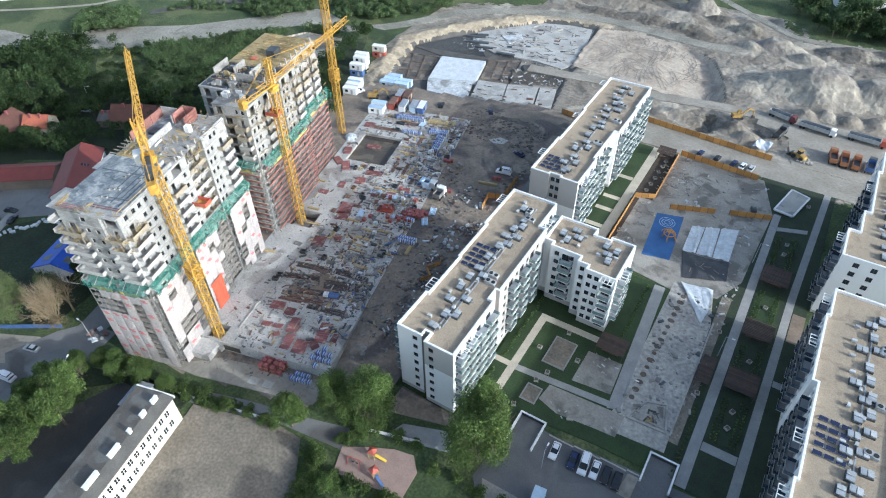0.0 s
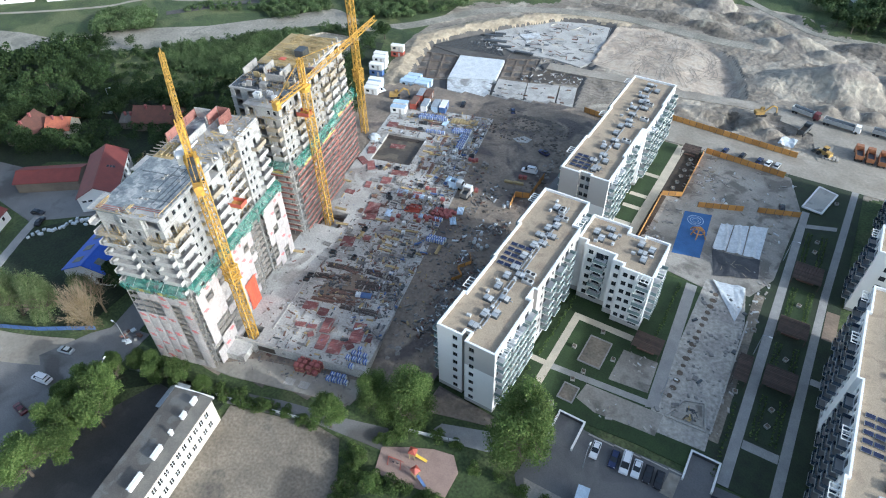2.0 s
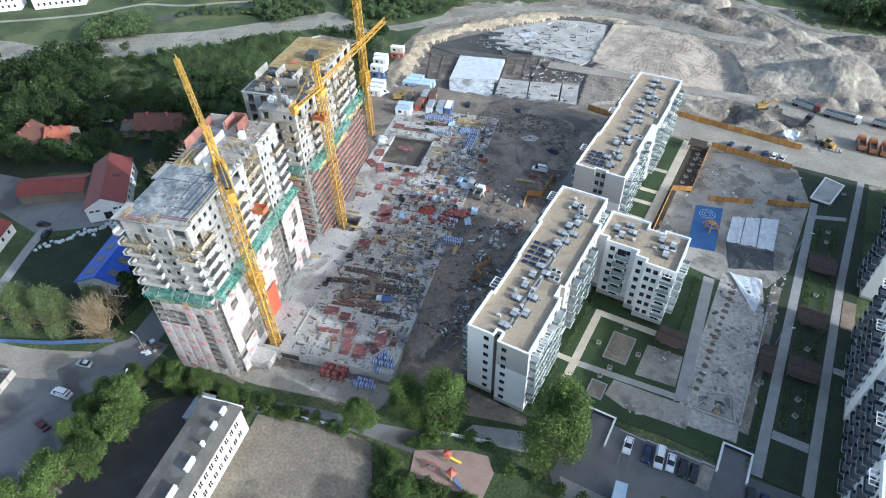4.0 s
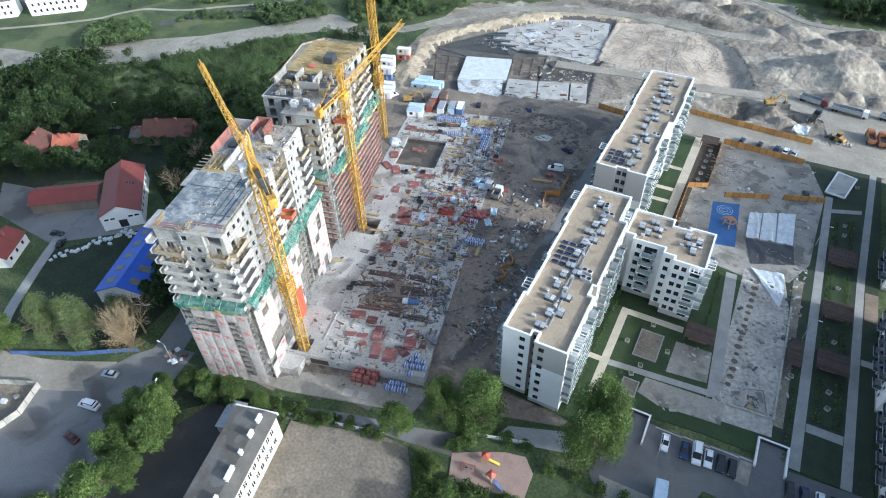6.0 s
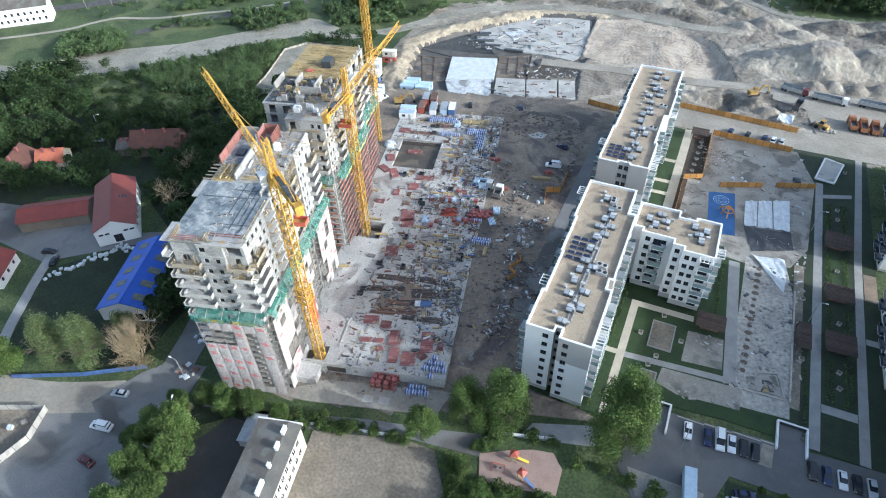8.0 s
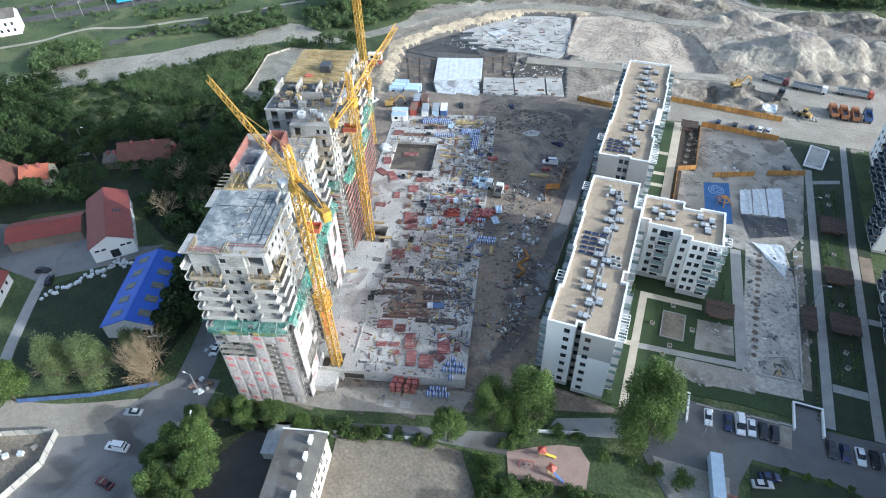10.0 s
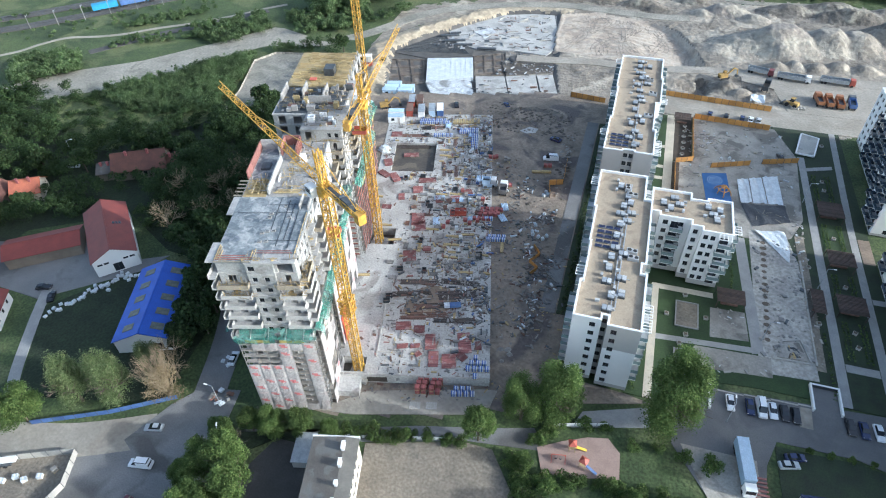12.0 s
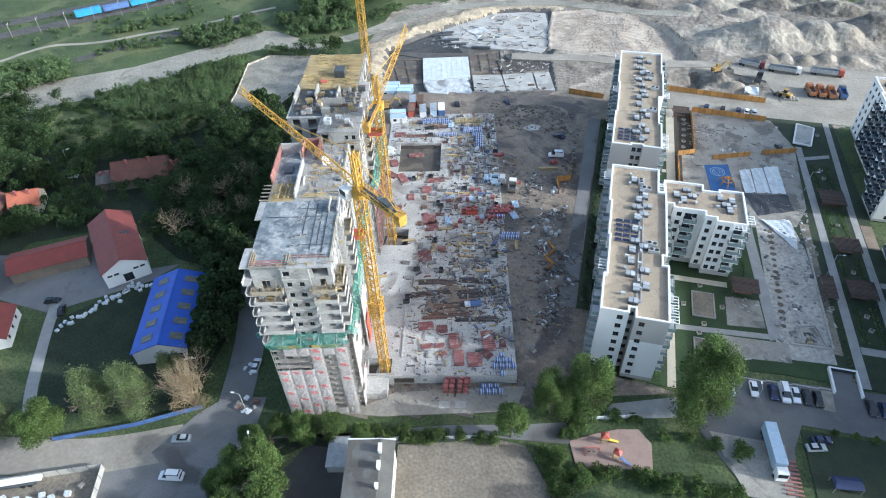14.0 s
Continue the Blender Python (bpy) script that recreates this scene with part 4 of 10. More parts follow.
LIGHTC = mat("light_concrete", (0.40, 0.392, 0.375), (0.32, 0.312, 0.30), 0.25, 0.9, 0.1, 2.5, stains=((0.44, 0.42, 0.395), 0.5))


def tower(label, outline, floors, sides, net_z, crown, at=None, H=3.0, raw=True):
    """A raw concrete tower, its top storey after crown. sides: edge -> list of (u, w, kind), kind 'w' window, 'b' balcony, 'd' deep dark opening."""
    root = thing("tower_block", label, "building", "unfinished towers", TOWN if at is None else at)
    n = len(outline)
    slab = Geo()
    slab.prism(inset(outline, -0.12), -0.14, 0.14)
    slab_mesh = slab.mesh("floor_slab", [LIGHTC])
    for k in range(floors + 1):
        part("floor_slab", slab_mesh, None, root, at=Matrix.Translation((0, 0, k * H)))
    for style in range(4):
        w = Geo()
        for i in range(n):
            p, q = outline[i], outline[(i + 1) % n]
            length = math.hypot(q[0] - p[0], q[1] - p[1])
            d = ((q[0] - p[0]) / length, (q[1] - p[1]) / length)
            holes = []
            for u, ww, kind in (crown if style == 3 else sides).get(i, ()):
                if kind == "w":
                    holes.append((u + 0.12 * ww, u + 0.88 * ww, 0.95, 2.2))
                elif kind == "b":
                    holes.append((u + 0.34 * ww, u + 0.6 * ww, 0.15, 2.3))
                elif kind == "d":
                    holes.append((u + 0.1 * ww, u + 0.75 * ww, 0.15, 2.5))
            w.facade(p, d, length, 0.14, H - 0.14, [tuple(round(v, 3) for v in h) for h in holes],
                     (lambda u, z, i=i: 1 if raw and (style == 2 or (style == 1 and (int(u / 3.1) + i) % 3 == 0)) else 0))
        mesh = w.mesh("wall", [BLOCK, RAWC])
        for k in range(floors):
            s = 3 if k == floors - 1 else 2 if k >= floors - 3 else (1 if k % 3 == 1 else 0)
            if s == style:
                ob = part("wall", mesh, None, root, at=Matrix.Translation((0, 0, k * H)))
    for k in range(1, floors):
        for i, items in (crown if k == floors - 1 else sides).items():
            p, q = outline[i], outline[(i + 1) % n]
            length = math.hypot(q[0] - p[0], q[1] - p[1])
            d = ((q[0] - p[0]) / length, (q[1] - p[1]) / length)
            for u, ww, kind in items:
                if kind == "b" and net_z - 3 < k * H and k < floors - 1:
                    balcony(root, p, d, u, k * H - 0.1, ww, 1.7 if k * H > net_z else 0.75, GREYW if k == floors - 2 or (raw and k == floors - 3) else LIGHTC, 1.1)
                elif kind == "w" and k * H > net_z:
                    place_window(root, p, d, u + 0.12 * ww, k * H + 0.95, 0.76 * ww, 1.25)
    return root


T1_FRAME = TOWN @ pose(-0.5, 0.9, 0, 0, 0, 2.2)  # the first tower stands slightly turned in the row
T1 = [(-15.4, 0), (-9.5, 0), (-9.5, -0.6), (-4.2, -0.6), (-4.2, 0), (0, 0), (0, 11), (-1.4, 11), (-1.4, 15), (0, 15), (0, 24), (-2, 24), (-2, 31), (0, 31), (0, 41), (-15.4, 41)]
H1 = 2.92
PANES[0] = False
t1 = tower("tall unfinished apartment tower, raw white walls, concrete slab edges and roof", T1, 16, {
    0: [(-0.5, 6.2, "b")], 2: [(0.5, 1.3, "w"), (2.9, 1.3, "w")], 4: [(0.1, 4.6, "b")],
    5: [(0.3, 5.2, "b"), (6.6, 1.3, "w"), (8.8, 1.3, "w")], 7: [(0.5, 3.2, "d")], 9: [(0.5, 4.4, "b"), (6.6, 1.2, "w")],
    11: [(0.3, 3.2, "b"), (3.6, 3.2, "b")], 13: [(0.6, 1.2, "w"), (2.3, 1.2, "w"), (4.6, 4.6, "b")],
    15: [(1.0, 4.2, "b"), (8.0, 1.3, "w"), (12.0, 1.3, "w"), (16.0, 4.2, "b"), (24.0, 1.3, "w"), (30.0, 4.2, "b")]}, 26,
           {2: [(0.1, 1.7, "w")], 4: [(0.1, 4.6, "d")], 5: [(1.6, 1.4, "w"), (4.0, 1.4, "w"), (6.0, 1.4, "w"), (8.2, 1.4, "w")], 7: [(0.4, 3.2, "d")], 9: [(0.6, 1.4, "w"), (3.0, 5.0, "d")], 11: [(0.4, 6.0, "d")], 13: [(2.8, 1.3, "w"), (4.6, 1.3, "w")]},
           T1_FRAME, H1, False)
T2 = [(-11.5, 50), (-1, 50), (-1, 62), (-2.2, 62), (-2.2, 67), (-1, 67), (-1, 76), (-3.5, 76), (-3.5, 93), (-20.6, 93), (-20.6, 57.5), (-11.5, 57.5)]
t2 = tower("second unfinished apartment tower with timber formwork on its roof", T2, 15, {
    0: [(0.8, 1.3, "w"), (3.0, 3.0, "d"), (6.6, 3.6, "b")], 1: [(0.8, 1.3, "w"), (2.8, 1.3, "w"), (5.4, 4.2, "b")], 3: [(0.8, 3.4, "d")],
    5: [(0.8, 1.3, "w"), (2.8, 1.3, "w"), (5.0, 3.6, "b")], 7: [(0.8, 1.3, "w"), (3.0, 1.3, "w"), (5.0, 4.0, "b"), (11, 4, "b")],
    10: [(1, 3, "d"), (5, 3.4, "d")]}, 26,
           {0: [(0.8, 2.6, "d"), (6.6, 1.2, "w"), (8.4, 1.2, "w")], 1: [(1, 3.4, "d"), (5.6, 1.3, "w"), (8, 3.2, "d")], 5: [(0.8, 3, "d"), (5, 3, "d")], 7: [(1, 4, "d"), (6.4, 4, "d"), (12, 4, "d")], 10: [(1, 3, "d"), (5, 3.4, "d")]})

PANES[0] = True
# roof works, each piece a part of its tower
rng = random.Random(4)


def roof_box(parent, name, x0, y0, z0, x1, y1, z1, material, label=""):
    g = Geo()
    g.box(x0, y0, z0, x1, y1, z1)
    return part(name, g, material, parent, label)


Z1 = 16 * H1 + 0.14
g = Geo()
g.box(-15.6, 1.7, Z1, 0.2, 19.6, Z1 + 0.22)
g.box(-15.6, -0.5, Z1, -8.2, 1.7, Z1 + 0.22)
part("roof", g, DECK, t1, "blue-grey streaked concrete roof slab")
g = Geo()
g.box(-8.2, -0.75, Z1, 0.25, 1.7, Z1 + 0.24)
g.box(-17.1, -0.4, Z1, -15.6, 5.2, Z1 + 0.2)
g.box(-17.0, 13.8, Z1, -15.6, 19.8, Z1 + 0.2)
part("canopy", g, LIGHTC, t1, "pale concrete edge slabs")
for k in range(4):
    roof_box(t1, "edge_board", -15.4 + 1.8 * k, -0.5, Z1 + 0.23, -15.4 + 1.8 * k + 1.65, -0.4, Z1 + 0.5, GREYW)
for x, y, lx, ly in ((-15.2, 0.2, 7.2, 0.14), (-15.2, 0.7, 7.0, 0.12), (-15.2, 1.3, 5.6, 0.12), (-8.6, 0.3, 0.14, 2.6), (-8.1, 1.6, 0.14, 1.6), (-7.9, 2.0, 7.2, 0.12), (-7.6, 2.6, 6.4, 0.1), (-15.4, -0.2, 0.14, 4.6), (-15.0, 0.4, 0.12, 3.6), (-14.5, 0.4, 0.1, 2.6)):
    roof_box(t1, "formwork_beam", x, y, Z1 + 0.24, x + lx, y + ly, Z1 + 0.40, REDBAR if ly < lx else WOODY)
for x, y0, y1 in ((-4.6, 4.0, 18.6), (-3.4, 6.0, 17.4), (-6.6, 9.0, 19.0), (-2.2, 3.4, 15.0)):
    roof_box(t1, "bar_strip", x, y0, Z1 + 0.225, x + 0.22, y1, Z1 + 0.26, DMETAL)
for y0, x0, x1 in ((14.2, -14.6, -3.0), (16.8, -9.0, -1.0), (5.6, -6.8, -0.6)):
    roof_box(t1, "bar_strip", x0, y0, Z1 + 0.225, x1, y0 + 0.2, Z1 + 0.255, DMETAL)
g = Geo()
for k in range(9):
    g.box(0.0, 0.3 + 1.6 * k, Z1 + 0.25, 0.08, 0.38 + 1.6 * k, Z1 + 1.25)
g.box(0.0, 0.3, Z1 + 1.1, 0.08, 13.2, Z1 + 1.22)
part("guard_rail", g, WOODY, t1)
for x, y in ((-8.3, 5.0), (-7.0, 5.1), (-8.4, 7.6), (-7.4, 8.0), (-6.2, 8.2), (-8.0, 12.4), (-7.9, 13.6), (-5.4, 16.0), (-4.0, 12.6)):
    roof_box(t1, "vent_opening", x, y, Z1 + 0.22, x + 0.8, y + 0.5, Z1 + 0.5, RAWC)
    roof_box(t1, "vent_opening", x + 0.1, y + 0.1, Z1 + 0.5, x + 0.7, y + 0.4, Z1 + 0.52, DMETAL)
# low raw parapets round the stair head beside the slab
roof_box(t1, "raw_wall", -0.1, 1.8, Z1 + 0.22, 0.18, 14.8, Z1 + 0.5, BLOCK)
roof_box(t1, "raw_wall", -2.0, 15.2, Z1 + 0.22, -1.75, 19.4, Z1 + 1.5, BLOCK)
roof_box(t1, "raw_wall", -0.3, 15.2, Z1 + 0.22, 0.0, 19.4, Z1 + 1.2, BLOCK)
# rear half: sunken timber deck, red formwork and raw walls
roof_box(t1, "timber_deck", -15.2, 19.8, Z1 - 0.1, -10.2, 26.0, Z1 + 0.12, WOODY, "ochre timber formwork deck")
for k in range(12):
    x = -15.0 + rng.uniform(0, 2.6)
    roof_box(t1, "timber_beam", x, 20 + 0.5 * k, Z1 + 0.13, x + rng.uniform(1.2, 2.4), 20.14 + 0.5 * k, Z1 + 0.3 + rng.uniform(0, 0.25), WOODY)
for x in (-13.4, -12.0, -11.2):
    roof_box(t1, "timber_beam", x, 20.2, Z1 + 0.5, x + 0.2, 25.6, Z1 + 0.7, WOODY)
for k in range(5):
    roof_box(t1, "prop_beam", -17.3, 20.2 + 1.3 * k, Z1 + 0.05, -15.2, 20.4 + 1.3 * k, Z1 + 0.25, GREYW)
FORM = mat("red_formwork_panel", (0.36, 0.17, 0.14), (0.27, 0.12, 0.10), 0.5, 0.8, 0.2, 4.0, rand=0.2)


def braced_panel(x, y0, y1, h, side):
    """Standing formwork panel with upright ribs on its outer side."""
    p_ = roof_box(t1, "formwork_panel", x, y0, Z1, x + 0.12, y1, Z1 + h, FORM, "red formwork panel")
    n_ = max(3, int((y1 - y0) / 0.45))
    g_ = Geo()
    for i_ in range(n_ + 1):
        yy = y0 + (y1 - y0 - 0.1) * i_ / n_
        g_.box(x - 0.16 if side < 0 else x + 0.12, yy, Z1, x if side < 0 else x + 0.28, yy + 0.1, Z1 + h)
    for zz in (0.3, h - 0.4):
        g_.box(x - 0.22 if side < 0 else x + 0.28, y0, Z1 + zz, x - 0.16 if side < 0 else x + 0.34, y1, Z1 + zz + 0.14)
    part("rib", g_, FORM, p_)


for y0, y1 in ((26.2, 30.0), (30.15, 33.9), (34.05, 38.2)):
    braced_panel(-15.5, y0, y1, 2.3, -1)
roof_box(t1, "raw_wall", -15.3, 38.2, Z1, -10.8, 38.45, Z1 + 2.6, LIGHTC)
roof_box(t1, "raw_wall", -10.6, 35.2, Z1, -10.35, 40.6, Z1 + 2.4, BLOCK)
roof_box(t1, "raw_wall", -9.8, 20.4, Z1, -9.5, 33.4, Z1 + 1.9, BLOCK)
roof_box(t1, "rear_deck", -9.4, 19.8, Z1, -0.1, 40.8, Z1 + 0.05, RAWC)
roof_box(t1, "rear_deck", -15.2, 26.2, Z1, -9.9, 38.1, Z1 + 0.05, DECK)
braced_panel(-10.0, 35.4, 39.6, 2.8, -1)
braced_panel(-6.4, 34.6, 39.6, 2.8, 1)
roof_box(t1, "formwork_panel", -9.8, 39.7, Z1, -6.4, 39.85, Z1 + 2.8, FORM, "red formwork panel")
roof_box(t1, "water_tank", -5.2, 32.4, Z1, -3.9, 33.7, Z1 + 1.9, WHITE, "white plastic water tank")
roof_box(t1, "raw_wall", -3.2, 30.8, Z1, -0.1, 31.0, Z1 + 0.5, LIGHTC)
roof_box(t1, "raw_wall", -0.35, 31.0, Z1, -0.05, 40.8, Z1 + 0.45, LIGHTC)
for k in range(40):
    x, y, a = rng.uniform(-9.0, -0.8), rng.uniform(20.2, 40), rng.choice((0, 1))
    m = rng.choice((WOODY, RAWC, ZINC, RAWC, DMETAL, GREYW, WHITE))
    lx, ly = (rng.uniform(0.8, 3.2), 0.2) if a else (0.2, rng.uniform(0.8, 3.0))
    roof_box(t1, "roof_clutter", x, y, Z1 + 0.05, min(x + lx, -0.1), y + ly, Z1 + rng.uniform(0.12, 0.5), m)
roof_box(t1, "roof_clutter", -13.6, 29.6, Z1 + 0.05, -11.6, 32.0, Z1 + 0.6, DMETAL)
for k in range(3):
    roof_box(t1, "timber_beam", -8.6 + 0.4 * k, 20.4 + 0.5 * k, Z1 + 0.6, -3.2 + 0.3 * k, 20.6 + 0.5 * k, Z1 + 0.75, WOODY)
for k in range(4):
    roof_box(t1, "column", -0.5, 21.0 + 2.6 * k, Z1 + 0.05, -0.15, 21.35 + 2.6 * k, Z1 + 1.3, RAWC)
Z2 = 45.14
g = Geo()
g.box(-11.4, 49.8, Z2, -0.9, 62, Z2 + 0.2)
part("roof", g, RAWC, t2, "grey concrete roof with openings")
roof_box(t2, "timber_deck", -20.4, 72.0, Z2, -4.0, 92.8, Z2 + 0.35, WOODY, "ochre timber formwork deck")
roof_box(t2, "raw_deck", -20.2, 58, Z2, -2.5, 71.8, Z2 + 0.12, DMETAL)
for k in range(34):
    y = 72.4 + 0.6 * k
    x = -20.2 + rng.uniform(0, 3)
    while x < -5:
        w = rng.uniform(1.2, 3.6)
        if rng.random() < 0.62:
            roof_box(t2, "timber_beam", x, y, Z2 + 0.36, min(x + w, -4.2), y + 0.2, Z2 + 0.5 + rng.uniform(0, 0.25), WOODY)
        x += w + rng.uniform(0.2, 1.5)
for k in range(46):
    x, y = rng.uniform(-19.8, -3.2), rng.uniform(51, 71)
    if y < 58 and x < -11:
        continue
    m = rng.choice((RAWC, DMETAL, ZINC, WHITE, RAWC, WOODY, RUST))
    roof_box(t2, "roof_clutter", x, y, Z2 + 0.2, x + rng.uniform(0.4, 2.2), y + rng.uniform(0.3, 1.8), Z2 + rng.uniform(0.4, 2.0), m)
for x0, y0, x1, y1 in ((-19.8, 64, -19.5, 71), (-12, 63, -6, 63.3), (-8.5, 64.5, -8.2, 70.5), (-14.5, 66, -14.2, 71.5)):
    roof_box(t2, "raw_wall", x0, y0, Z2, x1, y1, Z2 + 2.3, RAWC)
for k in range(10):
    roof_box(t2, "column", -3.9, 64 + 3 * k, Z2, -3.5, 64.4 + 3 * k, Z2 + 1.7, RAWC)
roof_box(t2, "water_tank", -10.2, 53.2, Z2 + 0.2, -8.4, 54.8, Z2 + 1.6, WHITE)
roof_box(t2, "stair_core", -11.0, 78.0, Z2 + 0.35, -8.2, 81.5, Z2 + 2.4, DMETAL)
roof_box(t2, "hatch_board", -14.5, 74.5, Z2 + 0.75, -12.6, 76, Z2 + 0.95, REDP)

# timber, props and boards left along the edges of the top storeys


def edge_gear(g, r, p, d, length, z, n, out=1.3):
    nx_, ny_ = d[1], -d[0]
    for _ in range(n):
        u, v = r.uniform(0, length), r.uniform(-0.4, out)
        kind = r.random()
        x, y = p[0] + d[0] * u + nx_ * v, p[1] + d[1] * u + ny_ * v
        if kind < 0.6:
            l = r.uniform(0.8, 2.8)
            t = r.gauss(0, 0.2) + r.choice((0, 0, 0, 0, 1.57))
            ex, ey = math.cos(t) * d[0] - math.sin(t) * nx_, math.cos(t) * d[1] - math.sin(t) * ny_
            zz = z + r.uniform(0.05, 0.6)
            g.beam((x, y, zz), (x + ex * l, y + ey * l, zz + r.gauss(0, 0.12)), r.choice((0.07, 0.1, 0.14)), r.choice((0, 0, 1, 1, 2)))
        elif kind < 0.88:
            g.beam((x, y, z), (x + r.gauss(0, 0.12), y + r.gauss(0, 0.12), z + r.uniform(0.9, 2.5)), 0.08, r.choice((0, 2, 2)))
        else:
            g.obox(x, y, z, r.uniform(0.3, 1.0), r.uniform(0.3, 0.7), r.uniform(0.1, 0.4), r.uniform(0, 180), r.choice((0, 1, 2)))


POLE = mat("scaffold_tube", (0.36, 0.355, 0.34), (0.26, 0.24, 0.225), 0.8, 0.5, 0.1, 5.0, metal=0.2)
gear_rng = random.Random(9)
g1, g2 = Geo(), Geo()
for k in range(9, 16):
    top = k >= 13
    dense = 1.0 if top else 0.3
    z_ = k * H1 + 0.14
    if 13 <= k < 15:
        edge_gear(g1, gear_rng, (-15.6, 0), (1, 0), 5.8, z_, 60, 1.5)
        edge_gear(g1, gear_rng, (-4.4, 0), (1, 0), 4.6, z_, 60, 1.5)
        edge_gear(g1, gear_rng, (0, 0.2), (0, 1), 6, z_, 50, 1.5)
    edge_gear(g1, gear_rng, (-1.2, 11), (0, 1), 4, z_, 26)
    edge_gear(g1, gear_rng, (-1.8, 24), (0, 1), 7, z_, int(20 + 40 * dense), 1.6)
    if k < 15:
        edge_gear(g2, gear_rng, (-1, 50), (0, 1), 26, k * H + 0.14, int(80 * dense + 20))
        edge_gear(g2, gear_rng, (-11.5, 50), (1, 0), 10, k * H + 0.14, int(30 * dense + 8))
        edge_gear(g2, gear_rng, (-3.5, 76), (0, 1), 17, k * H + 0.14, int(50 * dense + 12))
edge_gear(g1, gear_rng, (-15.4, 0), (1, 0), 15, Z1 + 0.24, 30, 0.3)
edge_gear(g1, gear_rng, (-9, 40), (1, 0), 8.6, Z1 + 0.06, 110, 18)
edge_gear(g1, gear_rng, (-15, 26), (1, 0), 4.6, Z1 + 0.32, 30, 5.5)
edge_gear(g2, gear_rng, (-11.2, 61), (1, 0), 9.6, Z2 + 0.22, 70, 10)
edge_gear(g2, gear_rng, (-20, 71.5), (1, 0), 17, Z2 + 0.14, 190, 12)
for g_, t_ in ((g1, t1), (g2, t2)):
    tagged(part("formwork_timber", g_, [WOODY, GREYW, POLE], t_, "loose formwork timber and props"), kind="stuff")
# cantilevered balcony slabs round the corners of the upper storeys
for k in range(9, 16):
    g = Geo()
    g.box(-16.9, -1.7, -0.14, -15.45, 4.2, 0.10)
    g.box(-16.9, -1.7, 0.1, -16.78, 4.2, 0.95)
    part("corner_slab", g, LIGHTC, t1, at=Matrix.Translation((0, 0, k * H1 - 0.03)))
    g = Geo()
    g.box(-1.3, 11.1, -0.14, 0.9, 14.9, 0.10)
    part("corner_slab", g, LIGHTC, t1, at=Matrix.Translation((0, 0, k * H1 - 0.03)))

# ---- scaffolds and nets ----
PLANK = mat("scaffold_plank", (0.45, 0.40, 0.34), (0.34, 0.30, 0.26), 0.6, 0.9, 0.2, 5.0, rand=0.2)
REDBOARD = mat("red_brown_toe_board", (0.33, 0.13, 0.10), (0.26, 0.10, 0.085), 0.6, 0.8, 0.2, 5.0, rand=0.2)


NETG = mat("grey_scaffold_net", (0.44, 0.40, 0.385), (0.33, 0.30, 0.29), 0.4, 0.9, 0.3, 3.0, stains=((0.45, 0.36, 0.34), 0.5))


def scaffold(label, p, d, length, top, style, seed, plan=None, base=None):
    """Tubes, plank decks and boards along a facade; style 'net' hangs printed sheets, 'board' shows red-brown boards."""
    r = random.Random(seed)
    at = (TOWN if base is None else base) @ Matrix.Translation((*p, 0)) @ Matrix.Rotation(math.atan2(d[1], d[0]), 4, "Z")
    root = thing("scaffold", label, "scaffold", "facade scaffolds", at)
    n = max(2, round(length / 2.5))
    step = length / n
    levels = int(top / 2)
    for i in range(n + 1):
        g = Geo()
        for y in (-0.35, -1.35):
            g.beam((i * step, y, 0), (i * step, y, top + 0.9), 0.11)
        for k in range(levels + 1):
            g.beam((i * step, -1.35, 2 * k), (i * step, -0.35, 2 * k), 0.08)
        part("standard", g, POLE, root)
    for k in range(1, levels + 1):
        g = Geo()
        g.box(0, -1.3, 2 * k, length, -0.4, 2 * k + 0.07)
        part("deck", g, PLANK, root)
        g = Geo()
        if style == "board":
            g.box(0, -1.42, 2 * k + 0.08, length, -1.36, 2 * k + 0.62)
        else:
            g.box(0, -1.42, 2 * k + 0.5, length, -1.38, 2 * k + 0.58)
            g.box(0, -1.42, 2 * k + 1.0, length, -1.38, 2 * k + 1.08)
        part("guard_board", g, REDBOARD if style == "board" else POLE, root)
    g = Geo()
    for i in range(n):
        k = 2 * (i % 3)
        while k + 2 < top:
            g.beam((i * step, -1.4, k), ((i + 1) * step, -1.4, k + 2), 0.07)
            k += 6
    tagged(part("brace", g, POLE, root), kind="stuff")
    if style == "net":
        for i in range(n):
            for row_ in range(int((top + 0.1) / 2.5)):
                cell = plan[i % len(plan)][row_ % 10] if plan else r.choice("PPPPPLPP.P")
                if cell == ".":
                    continue
                k, h = 2.5 * row_, 2.52
                g = Geo()
                x0, x1 = i * step + 0.02, (i + 1) * step - 0.02
                rows, cols = 5, 6
                slack = r.uniform(0.0, 0.14)
                pts = [[(x0 + (x1 - x0) * a / cols, -1.47 - slack * math.sin(math.pi * a / cols) * (0.4 + 0.6 * math.sin(math.pi * b / rows)) - 0.1 * r.random() * (0 < a < cols), k + 0.02 + h * b / rows) for a in range(cols + 1)] for b in range(rows + 1)]
                for b in range(rows):
                    for a in range(cols):
                        red = cell == "L" and b in (2, 3) and (2 <= a <= 4 if b == 2 else 1 <= a <= 3)
                        g.face([pts[b][a], pts[b][a + 1], pts[b + 1][a + 1], pts[b + 1][a]], 1 if red else 0)
                part("net_sheet", g, [NETG if (i + row_) % 9 == 2 else NETW, NETR], root)
    return root


